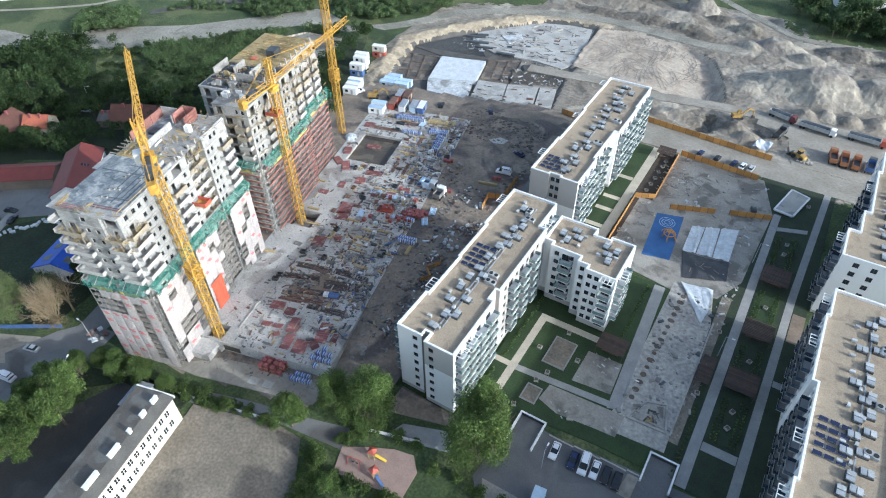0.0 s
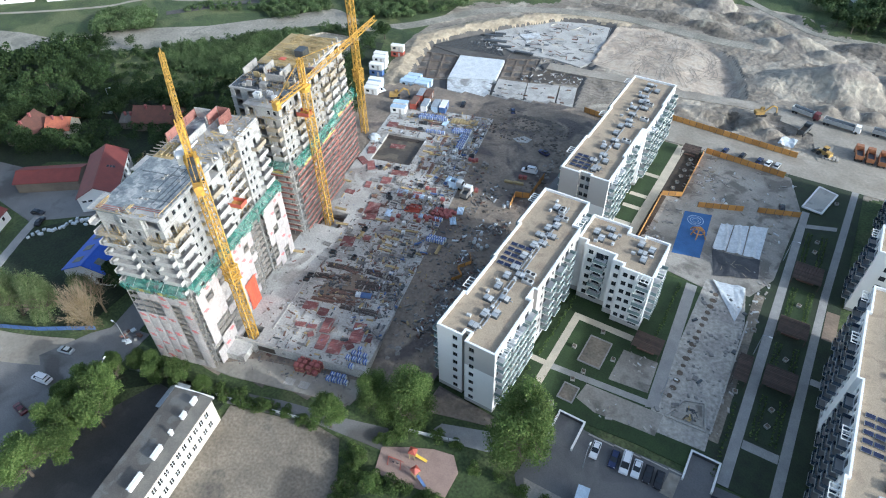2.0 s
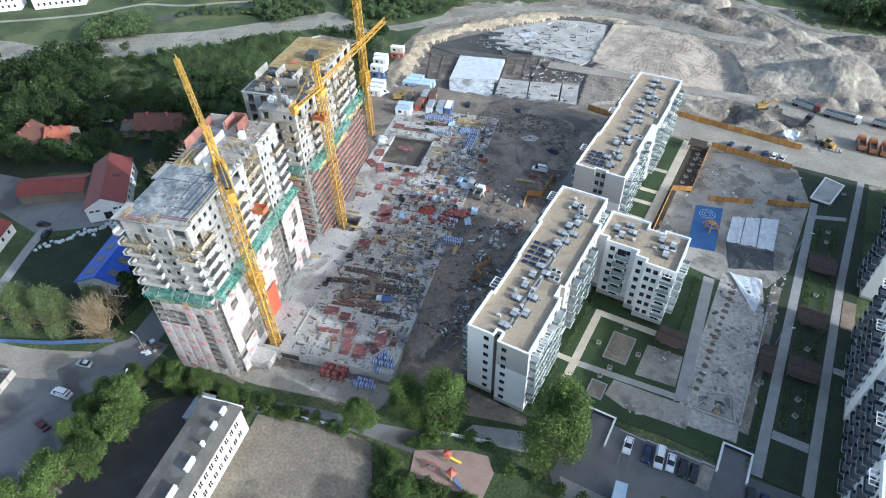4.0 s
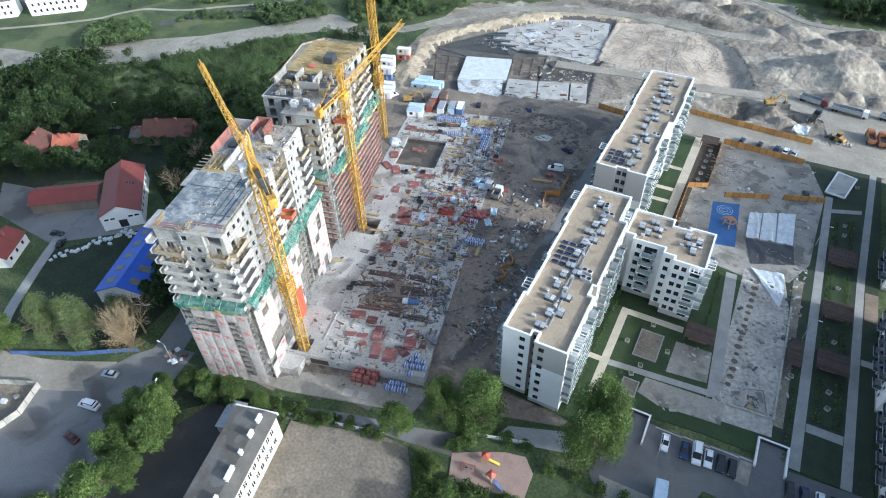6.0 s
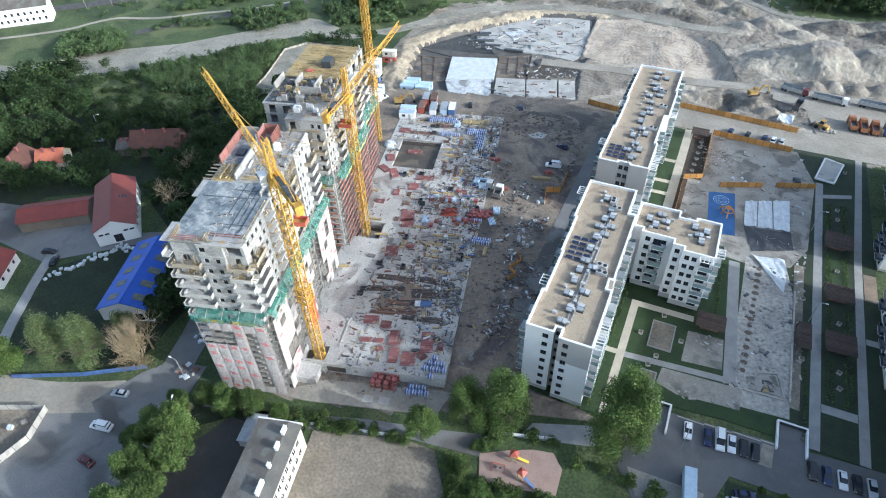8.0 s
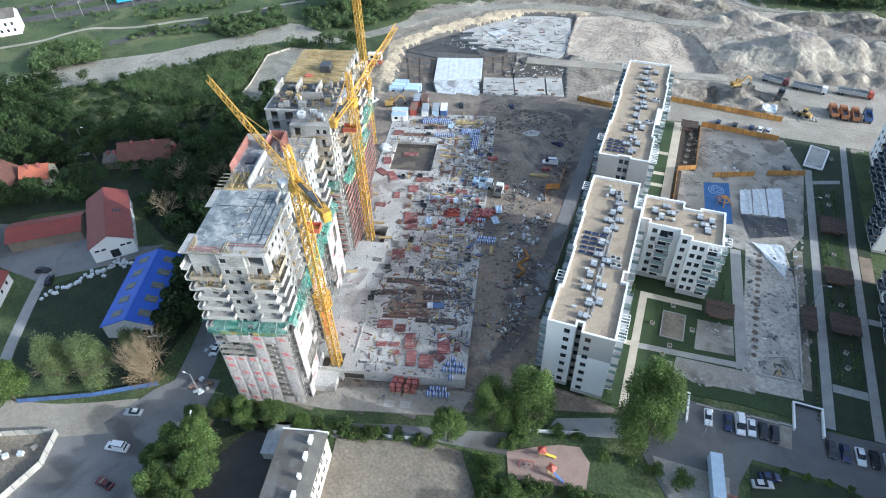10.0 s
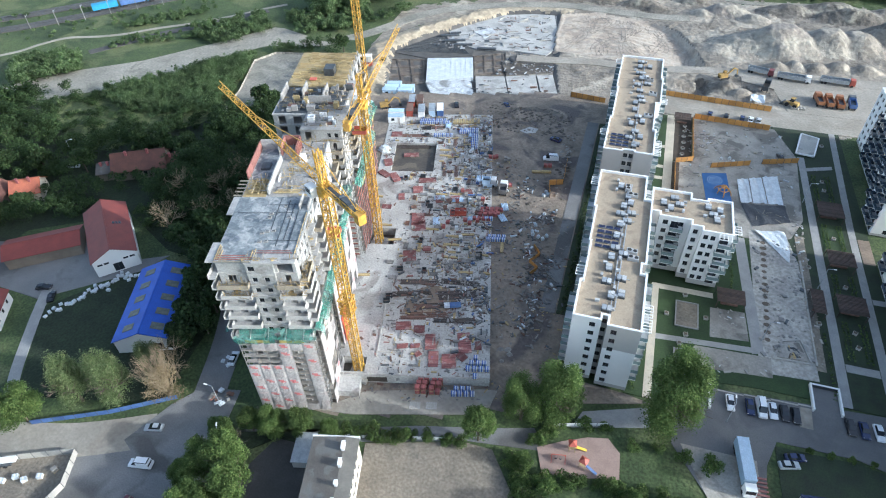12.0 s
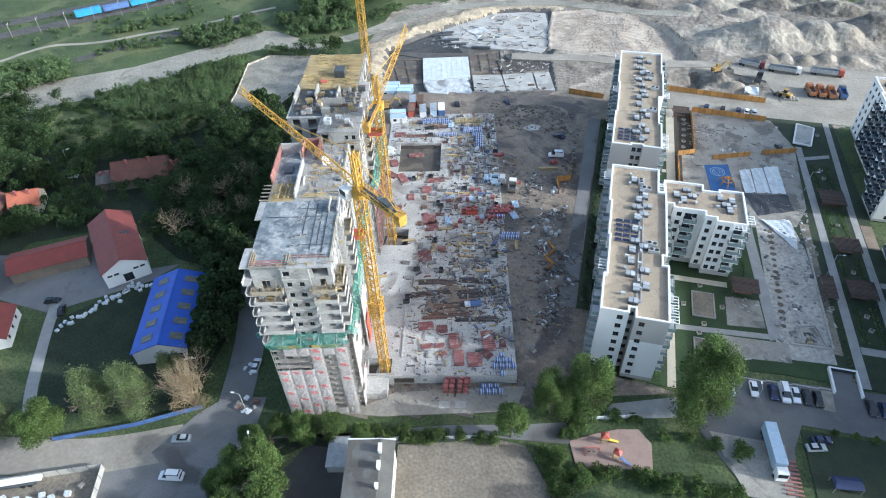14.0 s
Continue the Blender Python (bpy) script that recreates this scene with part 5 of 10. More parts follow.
scaffold("grey tube scaffold hung with white red-printed debris netting", (-15.7, -0.7), (1, 0), 16.2, 25.5, "net", 1,
         ("PLPLPLL...", "LPLPLPL..P", "PLPLLPL..P", "PPLPLPLPLL", "P........P", "PPPPPLPLPL", "PPPPLPLPLL"), T1_FRAME)
scaffold("grey tube scaffold with white netting along the tower side", (0.2, -0.4), (0, 1), 11.0, 25.5, "net", 2,
         ("PP.PPPPLPP", "PLP..PPP.L", "LPL..PPPPP", "P...P.PP.P"), T1_FRAME)
scaffold("bare tube scaffold in the recess of the tower side", (-0.9, 11.2), (0, 1), 3.6, 25.5, "bare", 7, base=T1_FRAME)
scaffold("tube scaffold with red-printed netting along the tower side", (0.2, 15.0), (0, 1), 9.2, 25.5, "net", 3,
         ("PPLPLPLPLL", "PPPPPPPLPL", "P.P.LPLP.P", "P.....P.PP"), T1_FRAME)
scaffold("bare tube scaffold in the second recess of the tower side", (-1.5, 24.3), (0, 1), 6.6, 25.5, "bare", 8, base=T1_FRAME)
scaffold("tube scaffold with pink-printed netting at the tower end", (0.2, 31.0), (0, 1), 10.2, 25.5, "net", 9,
         ("P.P..PLPPP", "PPLPPP.PLP", "P..PLPP..L", "LPPLPPLPPL"), T1_FRAME)
scaffold("scaffold with red-brown toe boards on the second tower", (-0.8, 50), (0, 1), 26, 27, "board", 4)
scaffold("scaffold with red-brown toe boards at the far tower end", (-3.3, 76.2), (0, 1), 17, 27, "board", 5)
scaffold("scaffold with red-brown boards across the tower front", (-11.5, 49.8), (1, 0), 10.6, 27, "board", 6)
g = Geo()
g.v = [(2.12 + 0.09 * math.sin(1.9 * a + 0.8 * b) * (0 < b), 15.6 + 0.575 * a, 3.2 + 1.58 * b) for b in range(7) for a in range(9)]
g.f = [(9 * b + a, 9 * b + a + 1, 9 * b + a + 10, 9 * b + a + 9) for b in range(6) for a in range(8)]
g.m = [0] * len(g.f)
REDNET = mat("red_banner", (0.60, 0.11, 0.05), (0.52, 0.09, 0.05), 0.5, 0.7, 0.2, 4.0)
solid("banner", g, REDNET, "bright red sheet hung on the scaffold", "banner", at=T1_FRAME)


def catch_fan(label, p, d, length, z, seed, wide=1.7, base=None):
    """Sloping green safety net on outriggers."""
    r = random.Random(seed)
    at = (TOWN if base is None else base) @ Matrix.Translation((*p, z)) @ Matrix.Rotation(math.atan2(d[1], d[0]), 4, "Z")
    root = thing("catch_fan", label, "safety net", "green catch fans", at)
    g = Geo()
    n = max(3, round(length / 1.2))
    rows = [[(length * i / n, -wide * min(1, s * 1.35) - 0.1, 2.0 - 1.6 * s - (0.7 + r.uniform(-0.2, 0.9)) * max(0, s - 0.7) * 3.3 - 0.5 * math.sin(math.pi * s) * r.uniform(0.2, 0.9)) for s in (0, 0.25, 0.5, 0.75, 1)] for i in range(n + 1)]
    for i in range(n):
        for k in range(4):
            if k == 3 and r.random() < 0.4 or k < 3 and r.random() < 0.04:
                continue
            g.face([rows[i][k + 1], rows[i + 1][k + 1], rows[i + 1][k], rows[i][k]])
    part("net", g, TEAL, root)
    for i in range(0, n + 1, 3):
        b = Geo()
        b.beam((length * i / n, 0, 2.05), (length * i / n, -wide - 0.15, 0.75), 0.1)
        part("outrigger", b, POLE, root)
    for a_ in range(2 if length < 30 else 0):
        e = Geo()
        e.box(length * (0.12 + 0.42 * a_), -1.5, -1.1, length * (0.42 + 0.42 * a_), -1.42, -0.3)
        part("edge_board", e, mat("yellow_board", (0.55, 0.45, 0.14), (0.45, 0.36, 0.13), 0.6, 0.8, 0.1, 4.0), root, "yellow edge boards")


catch_fan("torn green catch net sloping out from the tower front", (-16.2, -0.7), (1, 0), 17.4, 26.2, 1, 1.9, T1_FRAME)
catch_fan("dark green catch net at the shaded tower side", (-15.8, 8.0), (0, -1), 8.6, 26.2, 11, 2.6, T1_FRAME)
catch_fan("green catch net along the tower side", (0.9, -0.8), (0, 1), 42.0, 26.2, 2, 1.7, T1_FRAME)
catch_fan("green catch net on the second tower side", (0.4, 49), (0, 1), 27.5, 27.4, 3)
catch_fan("green catch net on the far tower side", (-2.0, 76.5), (0, 1), 17, 27.4, 4)
catch_fan("green catch net across the second tower front", (-12, 48.5), (1, 0), 12, 27.4, 5)
for x, y, z, base_ in ((0.2, 21.0, 34.2, T1_FRAME), (0.2, 56, 40.0, TOWN)):
    at = base_ @ Matrix.Translation((x, y, z))
    root = thing("loading_platform", "orange steel loading platform cantilevered from the tower", "platform", "orange loading platforms", at)
    g = Geo()
    g.box(0, 0, 0, 3.6, 2.6, 0.18)
    part("deck", g, ORANGE, root)
    for a, b, c, e in ((0, 0, 3.6, 0.1), (0, 2.5, 3.6, 2.6), (3.5, 0.1, 3.6, 2.5)):
        g = Geo()
        g.box(a, b, 0.18, c, e, 1.2)
        part("side_panel", g, REDP, root)

# ---- tower cranes ----


def lattice(g, p, q, size, bays, chord=0.24, web=0.14, tri=False, up=None):
    """A lattice boom from p to q: square, or a triangle with its point up."""
    p, q = Vector(p), Vector(q)
    d = (q - p).normalized()
    up = Vector(up or (0, 0, 1))
    s = d.cross(up).normalized()
    u = s.cross(d)
    if tri:
        offs = [(-0.5, 0), (0.5, 0), (0, 0.95)]
    else:
        offs = [(-0.5, -0.5), (0.5, -0.5), (0.5, 0.5), (-0.5, 0.5)]
    lines = [[p + d * (q - p).length * k / bays + (s * a + u * b) * size for k in range(bays + 1)] for a, b in offs]
    for ln in lines:
        g.beam(ln[0], ln[-1], chord)
    m = len(lines)
    for i in range(m):
        a, b = lines[i], lines[(i + 1) % m]
        for k in range(bays):
            g.beam(a[k] if k % 2 == 0 else b[k], b[k + 1] if k % 2 == 0 else a[k + 1], web)
            g.beam(a[k], b[k], web * 0.8)


def crane(x, y, z0, slew, apex, jib_deg, jib_len, rise, counter, label):
    root = thing("tower_crane", label, "crane", "yellow tower cranes", pose(x, y, z0))
    g = Geo()
    lattice(g, (0, 0, 0), (0, 0, slew - z0), 1.8, int((slew - z0) / 1.7), 0.22, 0.125, up=(0, 1, 0))
    part("mast", g, YEL, root)
    g = Geo()
    g.box(-2.6, -2.6, -0.4, 2.6, 2.6, 0.5)
    part("foundation", g, CONC, root)
    if slew > 50:
        g = Geo()
        lattice(g, (0, 0, 23.2), (0, 0, 27.4), 2.5, 3, 0.22, 0.12, up=(0, 1, 0))
        for z_ in (23.2, 25.3, 27.4):
            g.box(-1.5, -1.5, z_, 1.5, -1.25, z_ + 0.2), g.box(-1.5, 1.25, z_, 1.5, 1.5, z_ + 0.2), g.box(-1.5, -1.25, z_, -1.25, 1.25, z_ + 0.2), g.box(1.25, -1.25, z_, 1.5, 1.25, z_ + 0.2)
        tagged(part("climbing_collar", g, YEL, root), kind="stuff")
    turn = part("slewing_ring", (lambda q: (q.tube((0, 0, 0), (0, 0, 0.9), 1.5, n=14), q.box(-1.3, -1.3, 0.9, 1.3, 1.3, 1.6), q)[-1])(Geo()), YEL, root, at=pose(0, 0, slew - z0, 0, 0, jib_deg))
    g = Geo()
    lattice(g, (0.9, 0, 2.2), (jib_len, 0, 2.2 + rise), 1.3, int(jib_len / 1.6), 0.16, 0.085, True)
    part("jib", g, YEL, turn)
    g = Geo()
    for yy in (-0.75, 0.75):
        g.beam((-counter, yy, 1.9), (0, yy, 1.9), 0.3)
    for k in range(9):
        g.beam((-counter * k / 9, -0.75, 1.9), (-counter * k / 9, 0.75, 1.9), 0.2)
    for s_ in (-0.75, 0.75):
        for k in range(8):
            g.beam((-counter * k / 8, s_, 1.9 if k % 2 else 2.9), (-counter * (k + 1) / 8, s_, 2.9 if k % 2 else 1.9), 0.12)
        g.beam((-counter, s_, 2.9), (0, s_, 2.9), 0.14)
    arm = part("counter_jib", g, YEL, turn)
    part("walkway", (lambda q: (q.box(-counter + 1.6, -0.6, 2.0, -1.4, 0.6, 2.08), q)[-1])(Geo()), DMETAL, arm, "dark grating walkway")
    part("winch", (lambda q: (q.box(-counter + 3.0, -0.65, 2.1, -counter + 5.6, 0.65, 3.3), q.tube((-counter + 6.6, -0.6, 2.6), (-counter + 6.6, 0.6, 2.6), 0.55, n=10), q)[-1])(Geo()), DMETAL, arm, "dark hoist winch and control box")
    g = Geo()
    for k in range(4):
        g.box(-counter + 0.05 + 0.42 * k, -0.75, 0.5, -counter + 0.42 + 0.42 * k, 0.75, 2.6)
    part("counterweight", g, YEL, turn, "yellow-framed counterweight slabs")
    g = Geo()
    lattice(g, (-0.2, 0, 1.6), (0.1, 0, apex - slew), 1.1, 5, 0.22, 0.13, up=(0, 1, 0))
    part("tower_head", g, YEL, turn)
    for tx, tz in ((jib_len * 0.62, 3.2 + rise * 0.62), (-counter + 1.5, 2.9)):
        g = Geo()
        g.beam((0.1, 0, apex - slew), (tx, 0, tz), 0.12)
        part("tie_bar", g, YEL, turn)
    cab = part("cab", (lambda q: (q.box(0.6, 1.0, -0.5, 2.8, 2.6, 1.7), q)[-1])(Geo()), WHITE, turn, "white operator cab")
    part("cab_window", (lambda q: (q.box(2.81, 1.15, 0.3, 2.84, 2.45, 1.5), q.box(0.8, 2.61, 0.4, 2.6, 2.64, 1.5), q)[-1])(Geo()), GLASS, cab)
    g = Geo()
    g.box(jib_len * 0.55 - 0.7, -0.8, 1.6 + rise * 0.55, jib_len * 0.55 + 0.7, 0.8, 2.1 + rise * 0.55)
    part("trolley", g, DMETAL, turn)
    return root


crane(-106.4, 57.6, 0.6, 57.0, 66.5, 146.3, 43.5, 2.6, 13.0, "yellow tower crane with its jib turned over the first tower")
crane(-119.5, 104.0, 0.6, 47.5, 56.5, 95.5, 37, 3.0, 12.5, "yellow tower crane standing in a pit beside the towers")
crane(-140.8, 150.9, 0.6, 62, 71, 60, 45, 2, 14, "tall yellow tower crane at the end of the row")

# ---- trees and shrubs ----


def leaf_cloud(n, lobes, size, seed, shell=0.55):
    """Leaf clumps (quads) over a set of lobes (x, y, z, rx, ry, rz), turned mostly outwards."""
    r = np.random.RandomState(seed)
    w = np.array([l[3] * l[4] + l[4] * l[5] + l[3] * l[5] for l in lobes])
    which = r.choice(len(lobes), n, p=w / w.sum())
    L = np.array(lobes)[which]
    d = r.normal(size=(n, 3))
    d /= np.linalg.norm(d, axis=1)[:, None]
    d[:, 2] = np.where(d[:, 2] < -0.35, -d[:, 2], d[:, 2])
    rad = 1 - shell * r.rand(n) ** 2 + 0.12 * r.normal(size=n)
    c = L[:, :3] + d * L[:, 3:] * rad[:, None]
    nrm = d + 0.75 * r.normal(size=(n, 3))
    nrm /= np.linalg.norm(nrm, axis=1)[:, None]
    a = np.cross(nrm, r.normal(size=(n, 3)))
    a /= np.linalg.norm(a, axis=1)[:, None]
    b = np.cross(nrm, a)
    s = (size * (0.55 + 0.9 * r.rand(n)))[:, None]
    e = (0.6 + 0.5 * r.rand(n))[:, None]
    q = np.stack([c - a * s, c - b * s * e + nrm * s * 0.15, c + a * s, c + b * s * e + nrm * s * 0.1], 1)
    return q.reshape(-1, 3)


def cloud_mesh(name, pts, material):
    me = bpy.data.meshes.new(name)
    k = len(pts) // 4
    me.vertices.add(4 * k), me.loops.add(4 * k), me.polygons.add(k)
    me.vertices.foreach_set("co", pts.astype(np.float32).ravel())
    me.loops.foreach_set("vertex_index", np.arange(4 * k, dtype=np.int32))
    me.polygons.foreach_set("loop_start", np.arange(0, 4 * k, 4, dtype=np.int32))
    me.materials.append(material)
    me.update(calc_edges=True)
    return me


def branch(g, p, d, length, r0, depth, r, spread=0.6):
    """A limb that forks into thinner ones."""
    q = p + d * length
    g.tube(p, q, r0, r0 * 0.62, n=6 if depth > 1 else 4)
    if depth:
        for k in range(3 if depth > 1 else 2):
            e = (d + spread * Vector((r.gauss(0, 1), r.gauss(0, 1), r.gauss(0.25, 0.6)))).normalized()
            branch(g, q, e, length * r.uniform(0.55, 0.85), r0 * 0.55, depth - 1, r, spread)


TREE_KINDS = {}


def tree_kind(key, lobes, n, size, leaf, height, seed, bark=None, depth=3):
    r = random.Random(seed)
    g = Geo()
    for k in range(4):
        d = Vector((r.gauss(0, 0.28), r.gauss(0, 0.28), 1)).normalized()
        branch(g, Vector((0, 0, height * 0.22 + 0.1 * k)), d, height * 0.26, height * 0.018, depth, r, 0.5)
    g.tube((0, 0, 0), (0, 0, height * 0.3), height * 0.03, height * 0.02, n=9)
    TREE_KINDS[key] = g.mesh("trunk", [bark or BARK]), cloud_mesh("crown", leaf_cloud(n, lobes, size, seed), leaf)


def lobes_round(h, w, k, seed, low=0.28, stretch=1.0):
    r = random.Random(seed)
    out = [(0, 0, h * 0.6, w * 0.36, w * 0.36, h * 0.34)]
    for i in range(k):
        a, t = r.uniform(0, 6.28), r.random()
        z = h * (low + (0.92 - low) * t)
        rad = w * 0.36 * (1 - 0.55 * abs(t - 0.4))
        s = w * r.uniform(0.13, 0.24)
        out.append((math.cos(a) * rad, math.sin(a) * rad, z, s, s, s * stretch * r.uniform(0.8, 1.2)))
    return out


tree_kind("poplar", lobes_round(18, 12.5, 26, 3, 0.16, 1.9), 30000, 0.16, LEAF, 18, 3)
tree_kind("round", lobes_round(10, 9, 22, 5), 17000, 0.14, LEAF, 10, 5)
tree_kind("maple", lobes_round(11, 8, 20, 8), 17000, 0.14, LEAF, 11, 8)
tree_kind("olive", lobes_round(15, 8.6, 40, 6, 0.12, 2.4), 20000, 0.13, LEAFO, 15, 6)
g = Geo()
r = random.Random(70)
for k in range(26):
    lean = r.uniform(0.03, 0.5)
    a = 0.37 * k * 6.283
    d = Vector((math.cos(a) * lean, math.sin(a) * lean, 1)).normalized()
    branch(g, Vector((0.3 * math.cos(a), 0.3 * math.sin(a), 0.8 + 0.1 * k)), d, r.uniform(2.6, 3.6), 0.13, 4, r, 0.22)
g.tube((0, 0, 0), (0, 0, 3), 0.5, 0.35, n=9)
TREE_KINDS["dry"] = g.mesh("trunk", [DEADBARK]), cloud_mesh("crown", leaf_cloud(2600, [(2.4, -1, 2.8, 2.0, 1.9, 2.4), (-1.6, -1.4, 3.2, 2.0, 2.0, 2.4), (0.5, -0.6, 7.0, 3.0, 2.8, 3.4)], 0.12, 7), DRYLEAF)
tree_kind("bare", lobes_round(12, 7, 9, 9), 260, 0.2, DRYLEAF, 13, 9, DEADBARK, 5)
tree_kind("small", lobes_round(5, 4.4, 10, 10, 0.3), 3600, 0.14, LEAF, 5, 10)
tree_kind("darktree", lobes_round(9, 7.5, 9, 12), 2600, 0.34, LEAFD, 9, 12)
tree_kind("shrub", [(x, y, 0.9, 1.3, 1.1, 1.0) for x, y in ((0, 0), (1.3, 0.5), (-1.1, 0.7), (0.3, -1.0))], 1200, 0.15, LEAF, 2.2, 11)


def plant(key, x, y, label, scale=1.0, turn=0.0, z=0.0, tall=1.0, group=""):
    root = thing("shrub" if key == "shrub" else "tree", label, "shrub" if key == "shrub" else "tree", group, pose(x, y, z - 0.1, 0, 0, turn))
    for name, me in zip(("trunk", "crown"), TREE_KINDS[key]):
        ob = part(name, me, None, root)
        ob.scale = (scale, scale, scale * tall)
    return root


plant("poplar", -58.2, 60, "tall broad green poplar beside the white block", 0.9, 20)
plant("poplar", -33.4, 64.4, "tall broad green poplar at the ramp", 1.1, 140)
plant("poplar", -65.5, 56.5, "tall green poplar at the site corner", 0.72, 250)
plant("maple", -73.6, 48.4, "round green tree at the site fence", 0.95, 10)
for i, (x, y, s) in enumerate(((-124, 26, 1.1), (-129, 24.5, 0.9), (-119, 21, 1.1), (-125.5, 15.5, 1.0), (-119, 12, 1.1), (-131.5, 21, 0.7), (-122, 5, 1.2), (-126, -3, 1.1))):
    plant("round" if i % 2 else "maple", x, y, "leafy bright green maple by the street", s, 47 * i, group="street maples")
for i, (x, y, s) in enumerate(((-124.3, 36.2, 0.66), (-119, 37, 0.78), (-112.5, 39, 0.8), (-106.4, 40.2, 0.5), (-128.6, 31.8, 0.7), (-131.5, 33.5, 0.5))):
    plant("round" if i % 2 else "maple", x, y, "small leafy tree at the foot of the tower", s, 61 * i, group="trees at the tower foot")
for i, (x, y, s) in enumerate(((-177.5, 23, 1.1), (-169, 31.5, 0.95), (-160.2, 34.6, 1.0), (-188, 22, 0.8), (-156.4, 44, 0.7))):
    plant("olive" if i else "round", x, y, "olive-green poplar by the blue fence", s, 33 * i, group="trees by the blue fence")
plant("dry", -148.4, 38.4, "withered tree with bare twigs and brown leaves", 1.15, 15, 0, 1.05, group="withered trees")
plant("bare", -150, 44, "withered tree with bare twigs", 0.8, 120, 0, 1.3, group="withered trees")
for i, (x, y) in enumerate(((-180, 112), (-192, 108), (-176, 120), (-186, 92), (-175, 98), (-168, 104))):
    plant("bare", x, y, "leafless grey tree in the dark grove", 0.85, 50 * i, group="leafless trees")
for i, (x, y, s) in enumerate(((-97, 41.4, 0.5), (-89.5, 43.7, 0.75), (-84.6, 45, 0.55), (-100.5, 40.5, 0.5), (-80, 46.5, 0.5))):
    plant("small", x, y, "small leafy bush at the yard wall", s, 70 * i, group="bushes at the yard wall")
k = 0
for x0, y0, x1, y1, n in ((-66, 46, -61, 38, 6), (-61, 41.5, -42, 46, 8), (-62, 52, -58, 55, 3), (-40, 57, -24, 56, 4), (-56, 58, -46, 60, 3), (-41, 44, -26, 46, 5), (-104, 41, -78, 47, 9), (-62, 36, -58, 20, 5)):
    for i in range(n):
        t = i / max(1, n - 1)
        plant("shrub", x0 + (x1 - x0) * t + random.uniform(-0.8, 0.8), y0 + (y1 - y0) * t + random.uniform(-0.8, 0.8), "low green shrub in a ragged hedge", random.uniform(0.6, 1.2), 40 * k, group="hedge shrubs")
        k += 1
for i, (x, y) in enumerate(((-39.5, 43.5), (-57, 40.5), (-62.5, 45))):
    plant("small", x, y, "small leafy tree near the playground", 0.9, 80 * i, group="playground trees")
for i in range(4):
    plant("small", -3.2 + 4.2 * i, 65.6 + 0.1 * i, "small round street tree at the car park edge", 0.4, 80 * i, group="car park trees")
for i, (x, y, s) in enumerate(((-197, 170, 1.1), (-190, 163, 1.2), (-183, 160, 1.0), (-204, 161, 0.8), (-186, 226, 0.9), (-192, 172, 0.8), (-176, 170, 1.0))):
    plant("darktree", x, y, "dark green tree beside the gravel lot", s, 44 * i, group="lot trees")
for i, (x, y, s) in enumerate(((4, 340, 1.0), (10, 343, 1.2), (-3, 346, 0.9), (20, 348, 1.2), (30, 346, 1.2), (40, 350, 1.3), (52, 352, 1.3), (62, 350, 1.4), (12, 360, 1.3), (24, 366, 1.2), (34, 364, 1.4), (46, 368, 1.3), (72, 356, 1.3), (58, 378, 1.3), (-8, 366, 1.0), (70, 372, 1.3))):
    plant("darktree", x, y, "dark green tree behind the earth heaps", s, 44 * i, group="trees behind the heaps")

for i, (x, y, s) in enumerate(((-236, 112, 1.1), (-280, 112, 1.2), (-274, 116, 1.1), (-284, 106, 1.1), (-250, 108, 1.2), (-262, 104, 1.1), (-270, 96, 1.2), (-241, 88, 0.8), (-232, 92, 0.6), (-198, 122, 1.1), (-206, 130, 1.0), (-216, 130, 1.1), (-226, 130, 1.1), (-158, 65.5, 1.15), (-155.5, 59, 1.1), (-153.4, 53, 1.05), (-160.6, 71.5, 1.2), (-164, 78, 1.2), (-170, 83, 1.2), (-177, 86, 1.1), (-153, 66, 1.1), (-151, 58.6, 0.9), (-157.6, 75, 1.2), (-163, 87, 1.2), (-171, 93, 1.2), (-248, 82, 0.9), (-222, 40, 0.8), (-206, 36, 0.6))):
    plant("darktree", x, y, "dense dark green tree beside the houses", s, 37 * i, group="trees among the houses")
# woods and scrub
WOODS = [(-143, 62), (-140, 120), (-154, 162), (-172, 190), (-189, 224), (-216, 222), (-240, 198), (-262, 172), (-300, 146), (-345, 120), (-420, 90), (-420, 20), (-300, 30), (-236, 46), (-232, 56), (-252, 70), (-232, 80), (-222, 88), (-205, 100), (-196, 92), (-182, 84), (-160, 82), (-150, 70)]
CLEAR = [[(-236, 95), (-200, 101), (-202, 130), (-234, 127)], [(-266, 80), (-234, 90), (-238, 106), (-262, 100)], [(-286, 104), (-272, 104), (-270, 120), (-286, 120)], [(-212, 154), (-188, 160), (-186, 222), (-226, 216), (-216, 180)], ribbon([(-137, 30), (-146, 62), (-156, 85)], 10),
         [(-172, 40), (-150, 46), (-162, 80), (-182, 76)], [(-246, 108), (-238, 110), (-238, 116), (-248, 114)]]
THICKET = [(-268, 160), (-263, 184), (-250, 201), (-236, 215), (-222, 214), (-216, 190), (-211, 172), (-213, 161), (-227, 157), (-241, 153), (-255, 153)]
OPEN = [(-290, 150), (-275, 163), (-264, 158), (-259, 155), (-243, 155), (-229, 159), (-224, 152), (-234, 141), (-238, 125), (-254, 121), (-269, 136)]
r = random.Random(21)
clouds, pale = [], []
count = 0
